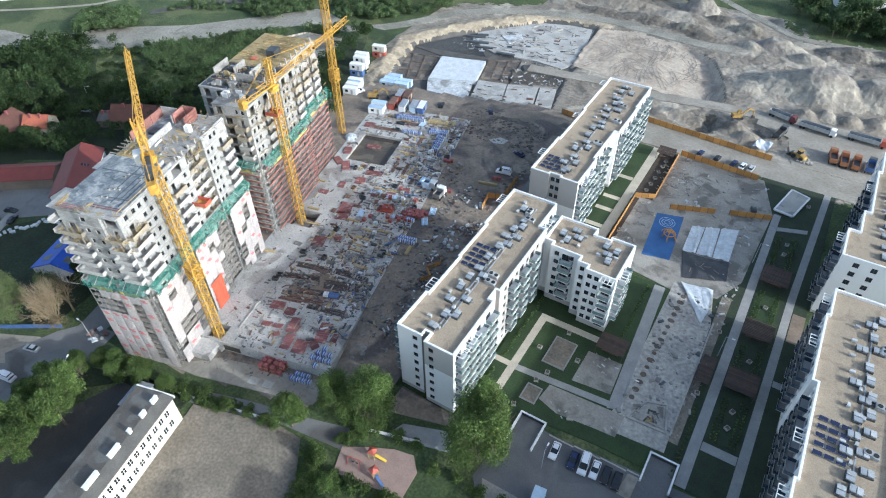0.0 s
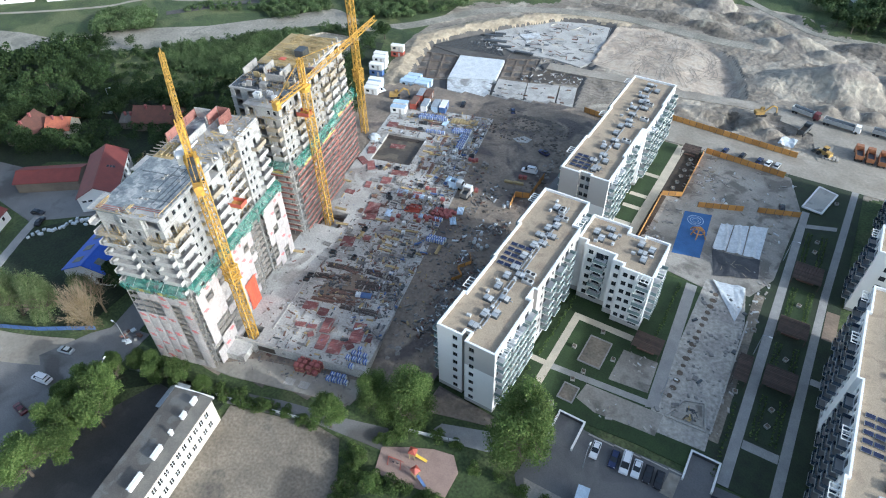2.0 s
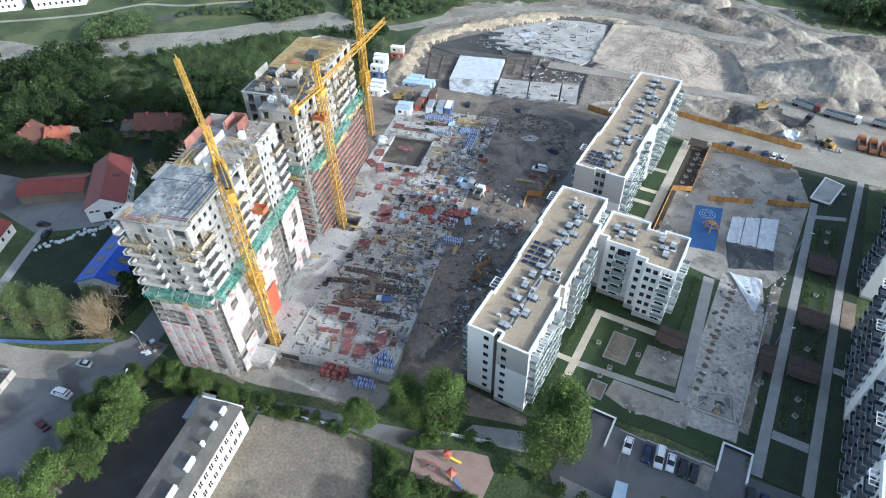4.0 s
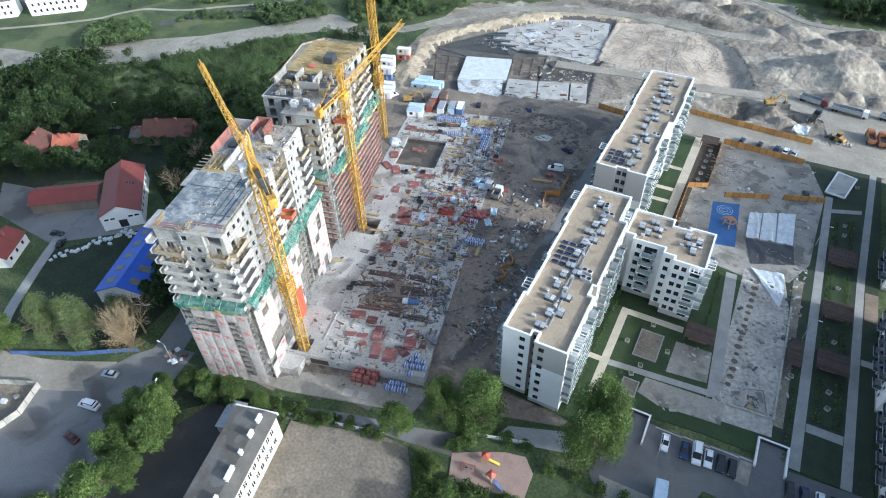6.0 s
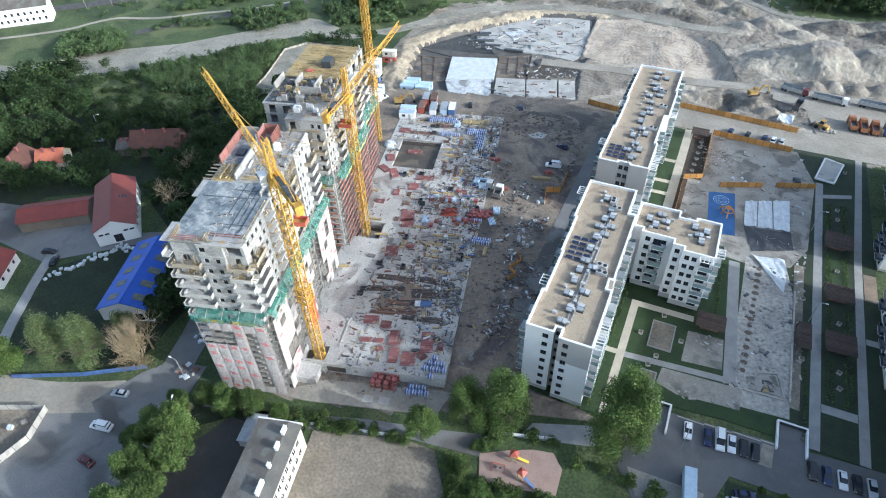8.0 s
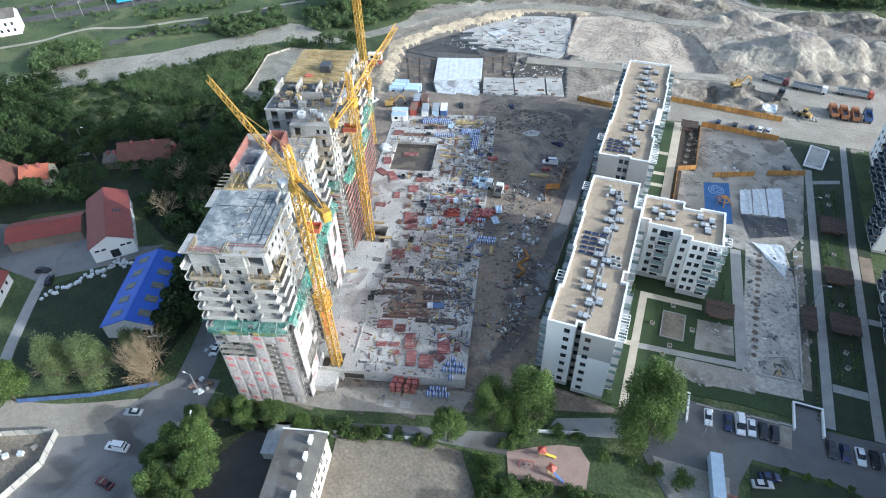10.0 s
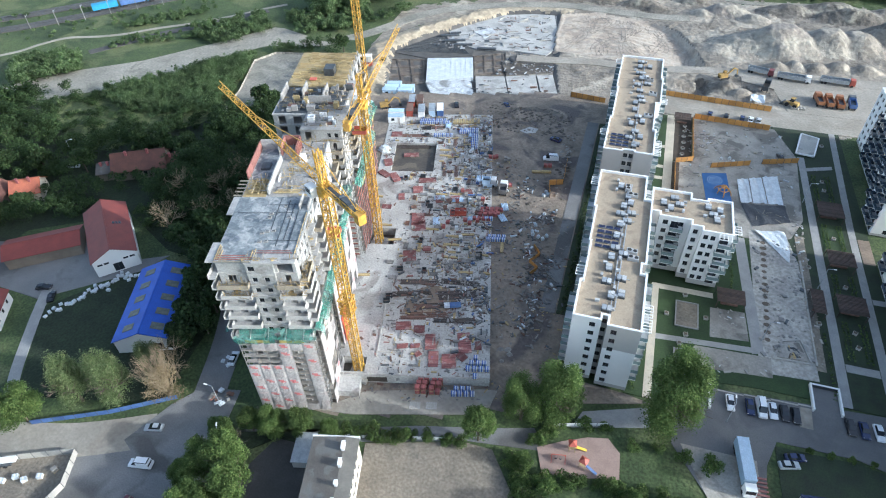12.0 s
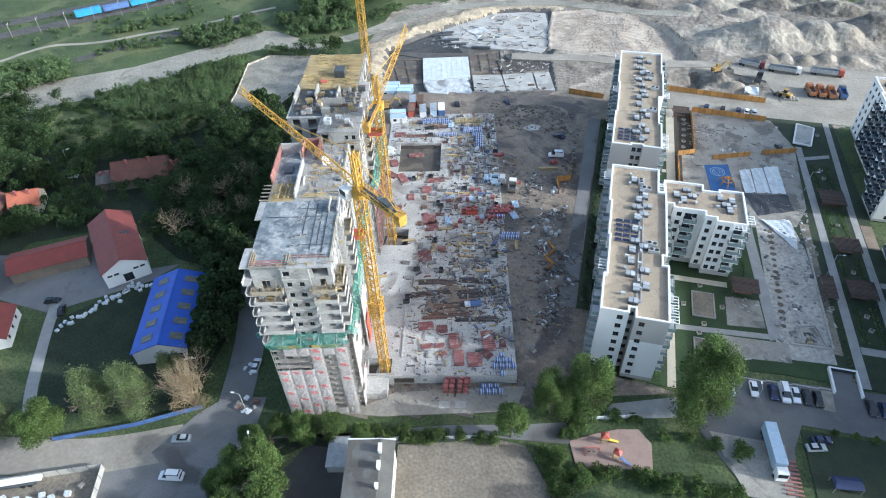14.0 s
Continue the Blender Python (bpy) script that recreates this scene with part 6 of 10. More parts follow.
while count < 1750:
    x, y = r.uniform(-420, -138), r.uniform(22, 226)
    if not inside(x, y, WOODS) or any(inside(x, y, c) for c in CLEAR):
        continue
    near = x > -290
    count += 1
    if inside(x, y, OPEN):
        h, w = r.uniform(1.2, 3.4), r.uniform(2.4, 5.0)
        (clouds if r.random() < 0.75 else pale).append(leaf_cloud(190, [(x, y, h * 0.4, w * 0.5, w * 0.5, h * 0.5), (x + 0.6, y, h * 0.8, w * 0.25, w * 0.2, h * 0.3)], 0.2, count))
        continue
    if inside(x, y, THICKET) or y > 0.75 * (x + 225) + 205:
        continue
    dens = noise.noise(Vector((x / 26, y / 26, 2)))
    h, w = (r.uniform(2.6, 5.0), r.uniform(3.0, 5.5)) if dens < -0.15 else (r.uniform(6, 11.5), r.uniform(5.5, 8.5))
    lob = [(x, y, h * 0.5, w * 0.36, w * 0.36, h * 0.42)] + [(x + r.gauss(0, w * 0.25), y + r.gauss(0, w * 0.25), h * r.uniform(0.4, 0.92), w * 0.2, w * 0.2, w * 0.17) for _ in range(7)]
    clouds.append(leaf_cloud(int((460 if near else 150) * (0.4 + w / 7)), lob, 0.22 if near else 0.42, count))
for k, (x, y, h) in enumerate(((-253, 81, 4.5), (-249, 83, 5), (-245.5, 86, 4), (-241, 92, 4.5), (-239, 96.5, 5.5), (-235, 97, 6), (-232, 101, 5), (-229, 104, 6), (-236, 103, 5), (-224, 104, 6), (-219, 109, 5), (-214, 112.5, 4.5), (-209, 115.5, 5), (-204, 119, 5.5), (-226, 99, 5), (-221, 101.5, 6),
                               (-214, 104, 5.5), (-208, 109, 6), (-201, 113, 6), (-243, 108, 6.5), (-238, 119, 7), (-231, 122, 7), (-247, 113, 7), (-222, 126, 7), (-212, 130, 7), (-254, 101, 6), (-260, 96, 6), (-263, 88, 6), (-231, 92, 4), (-236, 89, 4), (-240, 84, 4.5), (-228, 95, 4.5), (-203, 106, 6), (-197, 104, 6), (-194, 110, 6))):
    w = 0.95 * h
    lob = [(x, y, h * 0.5, w * 0.42, w * 0.42, h * 0.45)] + [(x + r.gauss(0, w * 0.27), y + r.gauss(0, w * 0.27), h * r.uniform(0.4, 0.92), w * 0.2, w * 0.2, w * 0.17) for _ in range(7)]
    clouds.append(leaf_cloud(480, lob, 0.22, 7000 + k))
solid("woods", cloud_mesh("woods", np.concatenate(clouds), LEAFD), None, "dense dark green woods and thicket", "woods", kind="stuff")
# willow thicket on the slope up to the pale track
count = 0
while count < 900:
    x, y = r.uniform(-300, -146), r.uniform(140, 226)
    if not inside(x, y, WOODS) or any(inside(x, y, c) for c in CLEAR) or not (inside(x, y, THICKET) or y > 0.75 * (x + 225) + 203):
        continue
    h, w = r.uniform(1.8, 4.6), r.uniform(2.0, 4.2)
    lob = [(x, y, h * 0.45, w * 0.45, w * 0.45, h * 0.45)] + [(x + r.gauss(0, w * 0.3), y + r.gauss(0, w * 0.3), h * r.uniform(0.5, 1.0), w * 0.16, w * 0.16, w * 0.22) for _ in range(5)]
    pale.append(leaf_cloud(300, lob, 0.16, 9000 + count))
    count += 1
solid("thicket", cloud_mesh("thicket", np.concatenate(pale), LEAFT), None, "dense sunlit pale green willow thicket on the slope", "thicket", kind="stuff")
ROADS = ([(-345, 128), (-310, 148), (-275, 172), (-250, 198), (-226, 228), (-205, 232), (-184, 246), (-160, 280), (-130, 304), (-95, 312)], [(-249, 264), (-260, 252), (-277, 237), (-302, 218), (-337, 196)], RAILS)
BUSHY = (([(-329, 174), (-321, 184), (-305, 188), (-294, 178), (-313, 156)], 150, 3.0, 6.0), ([(-272, 231), (-264, 245), (-243, 256), (-230, 240), (-246, 214), (-261, 221)], 130, 1.4, 4.5),
         ([(-315, 229), (-300, 243), (-283, 254), (-271, 259), (-288, 236), (-305, 222)], 90, 0.8, 2.6), ([(-234, 255), (-214, 280), (-185, 268), (-170, 290), (-178, 262), (-196, 246), (-216, 238)], 150, 1.6, 5.0),
         ([(-229, 279), (-208, 300), (-180, 300), (-199, 262), (-218, 262)], 60, 6.0, 11.0), ([(-420, 150), (-300, 226), (-262, 268), (-262, 300), (-420, 190)], 110, 0.6, 2.4), ([(-170, 300), (-120, 330), (-60, 345), (-60, 400), (-200, 400), (-210, 320)], 220, 2.5, 8.0),
         ([(-300, 200), (-262, 222), (-250, 236), (-300, 215)], 60, 0.8, 2.4), ([(-22, 374), (-8, 350), (4, 342), (60, 344), (100, 345), (110, 400), (-4, 386)], 260, 4.0, 9.0))
clouds = []
for q_, (zone_, n_, lo, hi) in enumerate(BUSHY):
    k = 0
    while k < n_:
        x, y = r.uniform(min(p[0] for p in zone_), max(p[0] for p in zone_)), r.uniform(min(p[1] for p in zone_), max(p[1] for p in zone_))
        if not inside(x, y, zone_):
            continue
        k += 1
        if min(seg_dist(x, y, line_) for line_ in ROADS) < 6.5:
            continue
        h = r.uniform(lo, hi)
        w = h * r.uniform(0.7, 1.2) + 0.6
        lob = [(x, y, h * 0.5, w * 0.42, w * 0.42, h * 0.48)] + [(x + r.gauss(0, w * 0.25), y + r.gauss(0, w * 0.25), h * r.uniform(0.5, 0.9), w * 0.2, w * 0.2, w * 0.2) for _ in range(4)]
        clouds.append(leaf_cloud(int(90 + 40 * h), lob, 0.22 + 0.02 * h, 5000 + 300 * q_ + k))
solid("scrub", cloud_mesh("scrub", np.concatenate(clouds), LEAFT), None, "scattered bushes in the rough grass", "bushes", kind="stuff")

# ---- buildings to the west and south ----


def gable_house(name, label, category, cx, cy, deg, w, l, eave, ridge, wall, roof, over=0.5, group="", windows=()):
    """A gabled house, ridge along its y axis. windows: (side, u, z, w, h) with side e, w, n or s."""
    root = thing(name, label, category, group, pose(cx, cy, 0, 0, 0, deg))
    g = Geo()
    a, b = w / 2, l / 2
    holes = {s: [(u, u + ww, z, z + hh) for side, u, z, ww, hh in windows if side == s] for s in "ewns"}
    for s, p, d, ln in (("s", (-a, -b), (1, 0), w), ("e", (a, -b), (0, 1), l), ("n", (a, b), (-1, 0), w), ("w", (-a, b), (0, -1), l)):
        g.facade(p, d, ln, -0.2, eave, holes[s])
        for u, u1, z, z1 in holes[s]:
            place_window(root, p, d, u, z, round(u1 - u, 3), round(z1 - z, 3))
    g.face([(-a, -b, eave), (a, -b, eave), (0, -b, ridge)])
    g.face([(a, b, eave), (-a, b, eave), (0, b, ridge)])
    part("wall", g, wall, root)
    k = (ridge - eave) / a
    for s in (-1, 1):
        g = Geo()
        c = [(0, -b - over, ridge + 0.02), (s * (a + over), -b - over, eave - k * over + 0.02), (s * (a + over), b + over, eave - k * over + 0.02), (0, b + over, ridge + 0.02)]
        if s < 0:
            c = c[::-1]
        g.hexa([(x, y, z) for x, y, z in c] + [(x, y, z + 0.18) for x, y, z in c])
        part("roof", g, roof, root)
    g = Geo()
    g.box(-0.18, -b - over, ridge + 0.1, 0.18, b + over, ridge + 0.26)
    part("ridge_cap", g, roof, root)
    if name == "house":
        for v_ in (-0.22, 0.2):
            g = Geo()
            g.box(0.5, l * v_ - 0.35, ridge - 1.2, 1.2, l * v_ + 0.35, ridge + 0.9)
            g.box(0.42, l * v_ - 0.43, ridge + 0.9, 1.28, l * v_ + 0.43, ridge + 1.05)
            part("chimney", g, BRICKR, root)
    return root


warehouse = gable_house("warehouse", "red-roofed warehouse with a white gabled front", "building", -199.4, 81.6, 45, 12.2, 26, 5.6, 8.8, WHITE, REDROOF, 0.4,
                        windows=(("s", 1.0, 3.6, 1.4, 0.8), ("s", 2.8, 3.6, 1.4, 0.8), ("s", 8.2, 3.6, 1.4, 0.8), ("s", 10.0, 3.6, 1.4, 0.8), ("s", 4.9, 0.2, 2.6, 3.0), *(("e", 2 + 3.4 * i, 2.2, 2.0, 1.8) for i in range(7))))
annex = gable_house("warehouse", "low red-roofed warehouse wing with blue doors", "building", -217.5, 73.2, -54, 9.5, 21, 4.0, 5.8, DARKW, REDROOF, 0.5,
                    windows=tuple(("w", 1.5 + 3.6 * i, 0.3, 2.6, 2.6) for i in range(5)))
for ob in (warehouse, annex):
    ob["group"] = "red warehouses"
    for i in range(3):
        g = Geo()
        g.box(-0.45 + 0.9 * i, 2 + 0.2 * i, 0, 0.2 + 0.9 * i, 3.2 + 0.2 * i, 0.12)
        part("skylight", g, GLASS, ob, at=pose(2.2, -2 + 3 * (ob is annex), 7.75 if ob is warehouse else 5.0, 0, 28 if ob is warehouse else 20, 0))
hall = gable_house("hall", "long storage hall with a bright blue sheet roof", "building", -167.8, 61.2, 21, 14.5, 26.4, 4.6, 7.4, WHITE, BLUEROOF, 0.4,
                   windows=(("s", 9.6, 0.2, 2.4, 2.8), *(("w", 2 + 5 * i, 2.4, 2.4, 1.2) for i in range(5))))
for i in range(5):
    for s in (-1, 1):
        g = Geo()
        g.box(-1.6, -1.1, 0, 1.6, 1.1, 0.1)
        part("skylight", g, mat("dirty_skylight", (0.16, 0.16, 0.12), (0.10, 0.10, 0.08), 0.8, 0.5, 0.1, 4.0), hall, at=pose(s * 3.7, -10.2 + 5.1 * i, 6.2, 0, 21 * s, 0))
gable_house("house", "old house with a weathered brown tiled roof", "house", -216.4, 118.6, -63, 10.5, 17.5, 4.0, 8.0, DARKW, OLDTILE, 0.6, "tiled houses", tuple(("e", 2 + 4 * i, 1.4, 1.2, 1.5) for i in range(4)))
gable_house("house", "low side house with a dark slate roof", "house", -227.2, 113.1, -63, 8, 5.5, 2.8, 4.6, DARKW, SLATE, 0.3, "tiled houses")
gable_house("house", "low side house with a brown tiled roof", "house", -206.2, 123.8, -63, 7.5, 5.0, 3.0, 5.4, DARKW, OLDTILE, 0.3, "tiled houses")
gable_house("house", "small house with a bright orange tiled roof", "house", -245.2, 95.6, -60, 8.5, 9, 3.6, 6.6, CREAM, TILE, 0.5, "tiled houses", tuple(("e", 1.2 + 3.6 * i, 1.2, 1.2, 1.4) for i in range(2)))
gable_house("house", "house with a dark red tiled roof and brown walls", "house", -254.0, 87.0, 28, 10, 14, 3.8, 7.4, DARKW, OLDTILE, 0.5, "tiled houses", tuple(("e", 1.5 + 3.6 * i, 1.2, 1.2, 1.4) for i in range(3)))
gable_house("house", "small white house with a red roof by the path", "house", -213.5, 46.5, 30, 9, 12, 3.6, 6.2, WHITE, REDROOF, 0.4, "tiled houses", tuple(("e", 1.5 + 3.6 * i, 1.2, 1.2, 1.4) for i in range(3)))
for i, (x, y) in enumerate(((-372, 186), (-398, 165))):
    gable_house("tenement", "pale tenement house behind the railway", "building", x, y, -48, 11, 26, 8.5, 11.5, WHITE, SLATE, 0.3, "tenements by the railway", tuple(("e", 2 + 3 * a, 1.5 + 3.2 * b, 1.2, 1.6) for a in range(8) for b in range(2)))

gable_house("depot_hall", "long white low hall behind the trees", "building", 22, 398, -62, 12, 52, 4.2, 5.6, WHITE, ZINC, 0.3)
# school: a long flat-roofed building with rows of small windows
PANES[0] = False
school = thing("school", "long white two-storey school with a dark flat roof", "building", at=pose(-97.0, 36.4, 0, 0, 0, 13.6))
g = Geo()
rows_ = [(0.9 + 2.05 * a, 2.2 + 2.05 * a, z, z + 1.9) for a in range(33) for z in (1.6, 5.2)]
g.facade((0, -70), (0, 1), 70, -0.2, 8.4, [(round(a, 3), round(b, 3), c, round(d, 3)) for a, b, c, d in rows_])
w_ = Geo()
w_.box(0, 0.02, 0, 1.3, 0.08, 1.9, 0)
for a in (0.1, 0.72):
    for c in (0.14, 1.02):
        w_.box(a, -0.02, c, a + 0.48, 0.03, c + 0.74, 1)
cross_window = w_.mesh("window", [WHITE, GLASS])
for a, b, c, d in rows_:
    part("window", cross_window, None, school, at=Matrix.Translation((-0.1, -70 + a, c)) @ Matrix.Rotation(math.pi / 2, 4, "Z"))
g.facade((0, 0), (-1, 0), 9.4, -0.2, 8.6, [])
g.facade((-9.4, 0), (0, -1), 70, -0.2, 8.6, [])
part("wall", g, CREAM, school)
g = Geo()
g.hexa([(-9.7, -70, 8.4), (-2.6, -70, 8.4), (-2.6, 0.3, 8.4), (-9.7, 0.3, 8.4), (-9.7, -70, 8.7), (-2.6, -70, 9.2), (-2.6, 0.3, 9.2), (-9.7, 0.3, 8.7)])
part("roof", g, SLATE, school, "dark bitumen roof")
g = Geo()
g.hexa([(-2.59, -70, 8.4), (0.35, -70, 8.4), (0.35, 0.3, 8.4), (-2.59, 0.3, 8.4), (-2.59, -70, 9.2), (0.35, -70, 8.62), (0.35, 0.3, 8.62), (-2.59, 0.3, 9.2)])
part("roof", g, mat("grey_roof_felt", (0.15, 0.14, 0.125), (0.105, 0.10, 0.09), 0.2, 0.9, 0.2, 4.0), school, "grey felt roof slope")
part("coping", (lambda q: (q.box(-9.75, 0.31, 8.2, 0.4, 0.6, 9.0), q)[-1])(Geo()), WHITE, school)
for y_, l_ in ((-2.2, 1.7), (-6.0, 1.5), (-10.4, 0.8), (-15.2, 3.0), (-22.0, 3.8), (-31, 3.4), (-45, 3.2), (-55, 3.0)):
    part("chimney_wall", (lambda q: (q.box(-2.9, y_ - l_ / 2, 9.0, -2.3, y_ + l_ / 2, 10.3), q.box(-3.0, y_ - l_ / 2 - 0.1, 10.3, -2.2, y_ + l_ / 2 + 0.1, 10.42), q)[-1])(Geo()), WHITE, school)
PANES[0] = True
shed = thing("shed", "low shed with a pale roof beside the school", "shed", at=pose(-111, 30.4, 0, 0, 0, 13.6))
part("wall", (lambda q: (q.box(0, 0, 0, 4.2, 7, 2.6), q)[-1])(Geo()), GREY, shed)
part("roof", (lambda q: (q.box(-0.2, -0.2, 2.6, 4.4, 7.2, 2.8), q)[-1])(Geo()), ZINC, shed)

# ---- materials and gear on the building site ----
SITE_RNG = random.Random(77)


def proto(name, label, category, group):
    return thing(name, label, category, group)


def panel_stack(n=4, w=2.6, l=4.4, label="stack of red formwork panels", m=None):
    root = proto("formwork_stack", label, "formwork", "red formwork stacks")
    for k in range(n):
        g = Geo()
        z = 0.2 * k
        dx = 0.06 * ((k * 7) % 3 - 1)
        prof = [(0.0, 0.16)]
        for i in range(9):
            y = l * i / 9
            prof += [(y + 0.02, 0.16), (y + 0.62 * l / 9, 0.16), (y + 0.66 * l / 9, 0.06), (y + 0.97 * l / 9, 0.06)]
        prof.append((l, 0.16))
        nn = len(prof)
        g.v = [(dx, y, z + h) for y, h in prof] + [(w + dx, y, z + h) for y, h in prof] + [(dx, y, z) for y, h in prof] + [(w + dx, y, z) for y, h in prof]
        for i in range(nn - 1):
            g.f += [(i, nn + i, nn + i + 1, i + 1), (2 * nn + i, i, i + 1, 2 * nn + i + 1), (nn + i, 3 * nn + i, 3 * nn + i + 1, nn + i + 1)]
        g.f += [(0, 2 * nn, 3 * nn, nn), (nn - 1, 2 * nn - 1, 4 * nn - 1, 3 * nn - 1)]
        g.m = [0] * len(g.f)
        part("formwork_panel", g, m or REDBAR, root)
    return root


def timber_pack(n=5, l=4.0):
    root = proto("timber_pack", "bundle of yellow timber formwork beams", "timber", "yellow timber bundles")
    for k in range(n):
        g = Geo()
        g.box(0.24 * (k % 4), 0.05 * (k % 3), 0.22 * (k // 4), 0.24 * (k % 4) + 0.2, l + 0.07 * (k % 2), 0.22 * (k // 4) + 0.2)
        part("beam", g, WOODY, root)
    return root


def pallet(pack, label, category, group, h=1.1, band=None):
    root = proto("pallet_load", label, category, group)
    g = Geo()
    for i in range(3):
        g.box(0, 0.5 * i, 0, 1.2, 0.5 * i + 0.12, 0.1)
    for i in range(5):
        g.box(0.26 * i, 0, 0.1, 0.26 * i + 0.16, 1.12, 0.14)
    part("pallet", g, WOODY, root)
    n_ = 4 if band is not None else 2
    for i in range(n_):
        g = Geo()
        w_ = 1.16 / n_
        g.box(0.02 + w_ * i, 0.02, 0.14, 0.01 + w_ * (i + 1), 1.09 - 0.04 * (i % 2), 0.14 + h - 0.08 * (i % 2))
        part("pack", g, pack if i % 2 == 0 or band is None else band, root)
    return root


def bar_bundle(n=9, l=11, m=None, label="bundle of long rusty steel bars"):
    root = proto("bar_bundle", label, "steel bars", "steel bar bundles")
    r = random.Random(n)
    for k in range(n):
        g = Geo()
        g.beam((r.uniform(-0.3, 0.3), 0.22 * k + r.uniform(-0.06, 0.06), 0.1), (l + r.uniform(-0.8, 0.3), 0.22 * k + r.uniform(-0.1, 0.1), 0.12), 0.14)
        part("bar", g, m or RUST, root)
    return root


def crate():
    root = proto("crate", "open dark steel crate", "crate", "steel crates")
    for a, b, c, d in ((0, 0, 1.8, 0.08), (0, 1.12, 1.8, 1.2), (0, 0.09, 0.08, 1.11), (1.72, 0.09, 1.8, 1.11)):
        g = Geo()
        g.box(a, b, 0, c, d, 0.9)
        part("side", g, DMETAL, root)
    g = Geo()
    g.box(0.09, 0.09, 0.02, 1.71, 1.11, 0.1)
    part("floor", g, RUST, root)
    return root


def pipe_pack():
    root = proto("pipe_pack", "row of pale blue plastic pipes", "pipes", "pipe packs")
    for k in range(5):
        g = Geo()
        g.tube((0.42 * k, 0, 0.2), (0.42 * k, 3.6 - 0.2 * (k % 2), 0.2), 0.19, n=8)
        part("pipe", g, LBLUE, root)
    return root


def sack():
    root = proto("big_bag", "bulging white big bag of aggregate", "sack", "white big bags")
    g = Geo()
    for z0, z1, a, b in ((0, 0.25, 0.95, 1.15), (0.25, 0.8, 1.15, 1.1), (0.8, 1.05, 1.1, 0.7)):
        n = 10
        k = len(g.v)
        for z, s in ((z0, a), (z1, b)):
            g.v += [(s / 2 * math.cos(6.283 * i / n), s / 2 * math.sin(6.283 * i / n), z) for i in range(n)]
        g.f += [(k + i, k + (i + 1) % n, k + n + (i + 1) % n, k + n + i) for i in range(n)]
        g.m += [0] * n
    g.f.append(tuple(range(len(g.v) - 10, len(g.v))))
    g.m.append(0)
    part("bag", g, WPLAST, root)
    g = Geo()
    for s in (-1, 1):
        g.beam((0.3 * s, 0.2, 1.0), (0.1 * s, 0, 1.35), 0.07)
    part("loop", g, LBLUE, root)
    return root


def scatter(first, spots, z=PODIUM_Z, jitter=0.0, degs=(13.5, 103.5), wob=8):
    """The first spot takes the prototype itself, the rest are copies."""
    for i, (x, y, *rest) in enumerate(spots):
        deg = rest[0] if rest else SITE_RNG.choice(degs) + SITE_RNG.uniform(-wob, wob)
        zz = z if z is not None else site_z(x, y) + 0.05
        at = pose(x + SITE_RNG.uniform(-jitter, jitter), y + SITE_RNG.uniform(-jitter, jitter), zz, 0, 0, deg)
        if i == 0:
            first.matrix_basis = at
        else:
            copy_thing(first, at)


def zone(n, x0, y0, x1, y1, avoid=()):
    """Free spots of the podium, in the tower row's frame."""
    out = []
    while len(out) < n:
        x, y = SITE_RNG.uniform(x0, x1), SITE_RNG.uniform(y0, y1)
        if any(h[0] - 3 < x < h[1] - 0.5 and h[2] - 1.5 < y < h[3] + 1 for h in slab_holes):
            continue
        out.append(local(x, y))
    return out


def red_panels(x, y, deg, w, l, n=2, m=None, label="ribbed red formwork panels lying on the slab", z=PODIUM_Z):
    scatter(panel_stack(n, w, l, label, m or RIBRED), [(x, y, deg)], z)


for x, y, deg, w, l in ((-83.9, 68.4, 20, 3.2, 6.4), (-90.1, 62.4, 16, 2.5, 4.7), (-92.4, 67.2, 18, 2.6, 4.9), (-86.7, 62.9, 17, 3.5, 4.2), (-108.8, 96.0, 20, 3.8, 4.4), (-110.6, 109.6, 20, 4.0, 4.8), (-101.8, 71.2, 20, 4.0, 2.6), (-97.0, 71.5, 16, 2.8, 2.4),
                        (-82.4, 66.2, 60, 2.0, 2.6), (-80.0, 70.6, 20, 1.4, 2.6), (-99.4, 65.6, 20, 2.8, 1.4), (-96.2, 66.6, 24, 2.6, 1.2), (-93.8, 64.4, 50, 1.6, 1.4), (-116.6, 133.4, 20, 5.8, 2.4), (-116.8, 127.6, 18, 3.2, 3.4), (-111.9, 112.0, 17, 4.0, 5.6),
                        (-125.0, 131.6, 40, 2.6, 5.0), (-131.2, 139.6, 30, 2.8, 4.0), (-128.4, 133.2, 62, 2.4, 4.6), (-120.2, 123.0, 20, 2.0, 3.0), (-107.8, 124.6, 25, 2.2, 3.6), (-103.6, 127.0, 20, 3.0, 2.2), (-99.6, 131.0, 30, 2.4, 2.8), (-136.0, 158.0, 16, 4.0, 3.0), (-104.6, 101.8, 16, 2.2, 1.8), (-121.0, 118.0, 100, 1.8, 3.0)):
    red_panels(x, y, deg, w, l)
red_panels(-91.0, 67.0, 52, 2.4, 4.2, 1, GREYF, "dark ribbed formwork panel lying on the slab")
red_panels(-101.5, 119.4, 17, 5.0, 2.8, 3, REDP, "bright red formwork panels stacked on the slab")
red_panels(-127.5, 148.0, 18, 5.4, 2.2, 2, RIBRED, "red formwork panels in the flooded pit", 1.95)
scatter(panel_stack(2, 1.3, 2.4, "low stack of grey formwork frames", GREYF), zone(30, 9, 38, 36, 127))
scatter(panel_stack(2, 1.2, 1.9, "low stack of rusty formwork frames", RUST), zone(12, 9, 38, 36, 125))
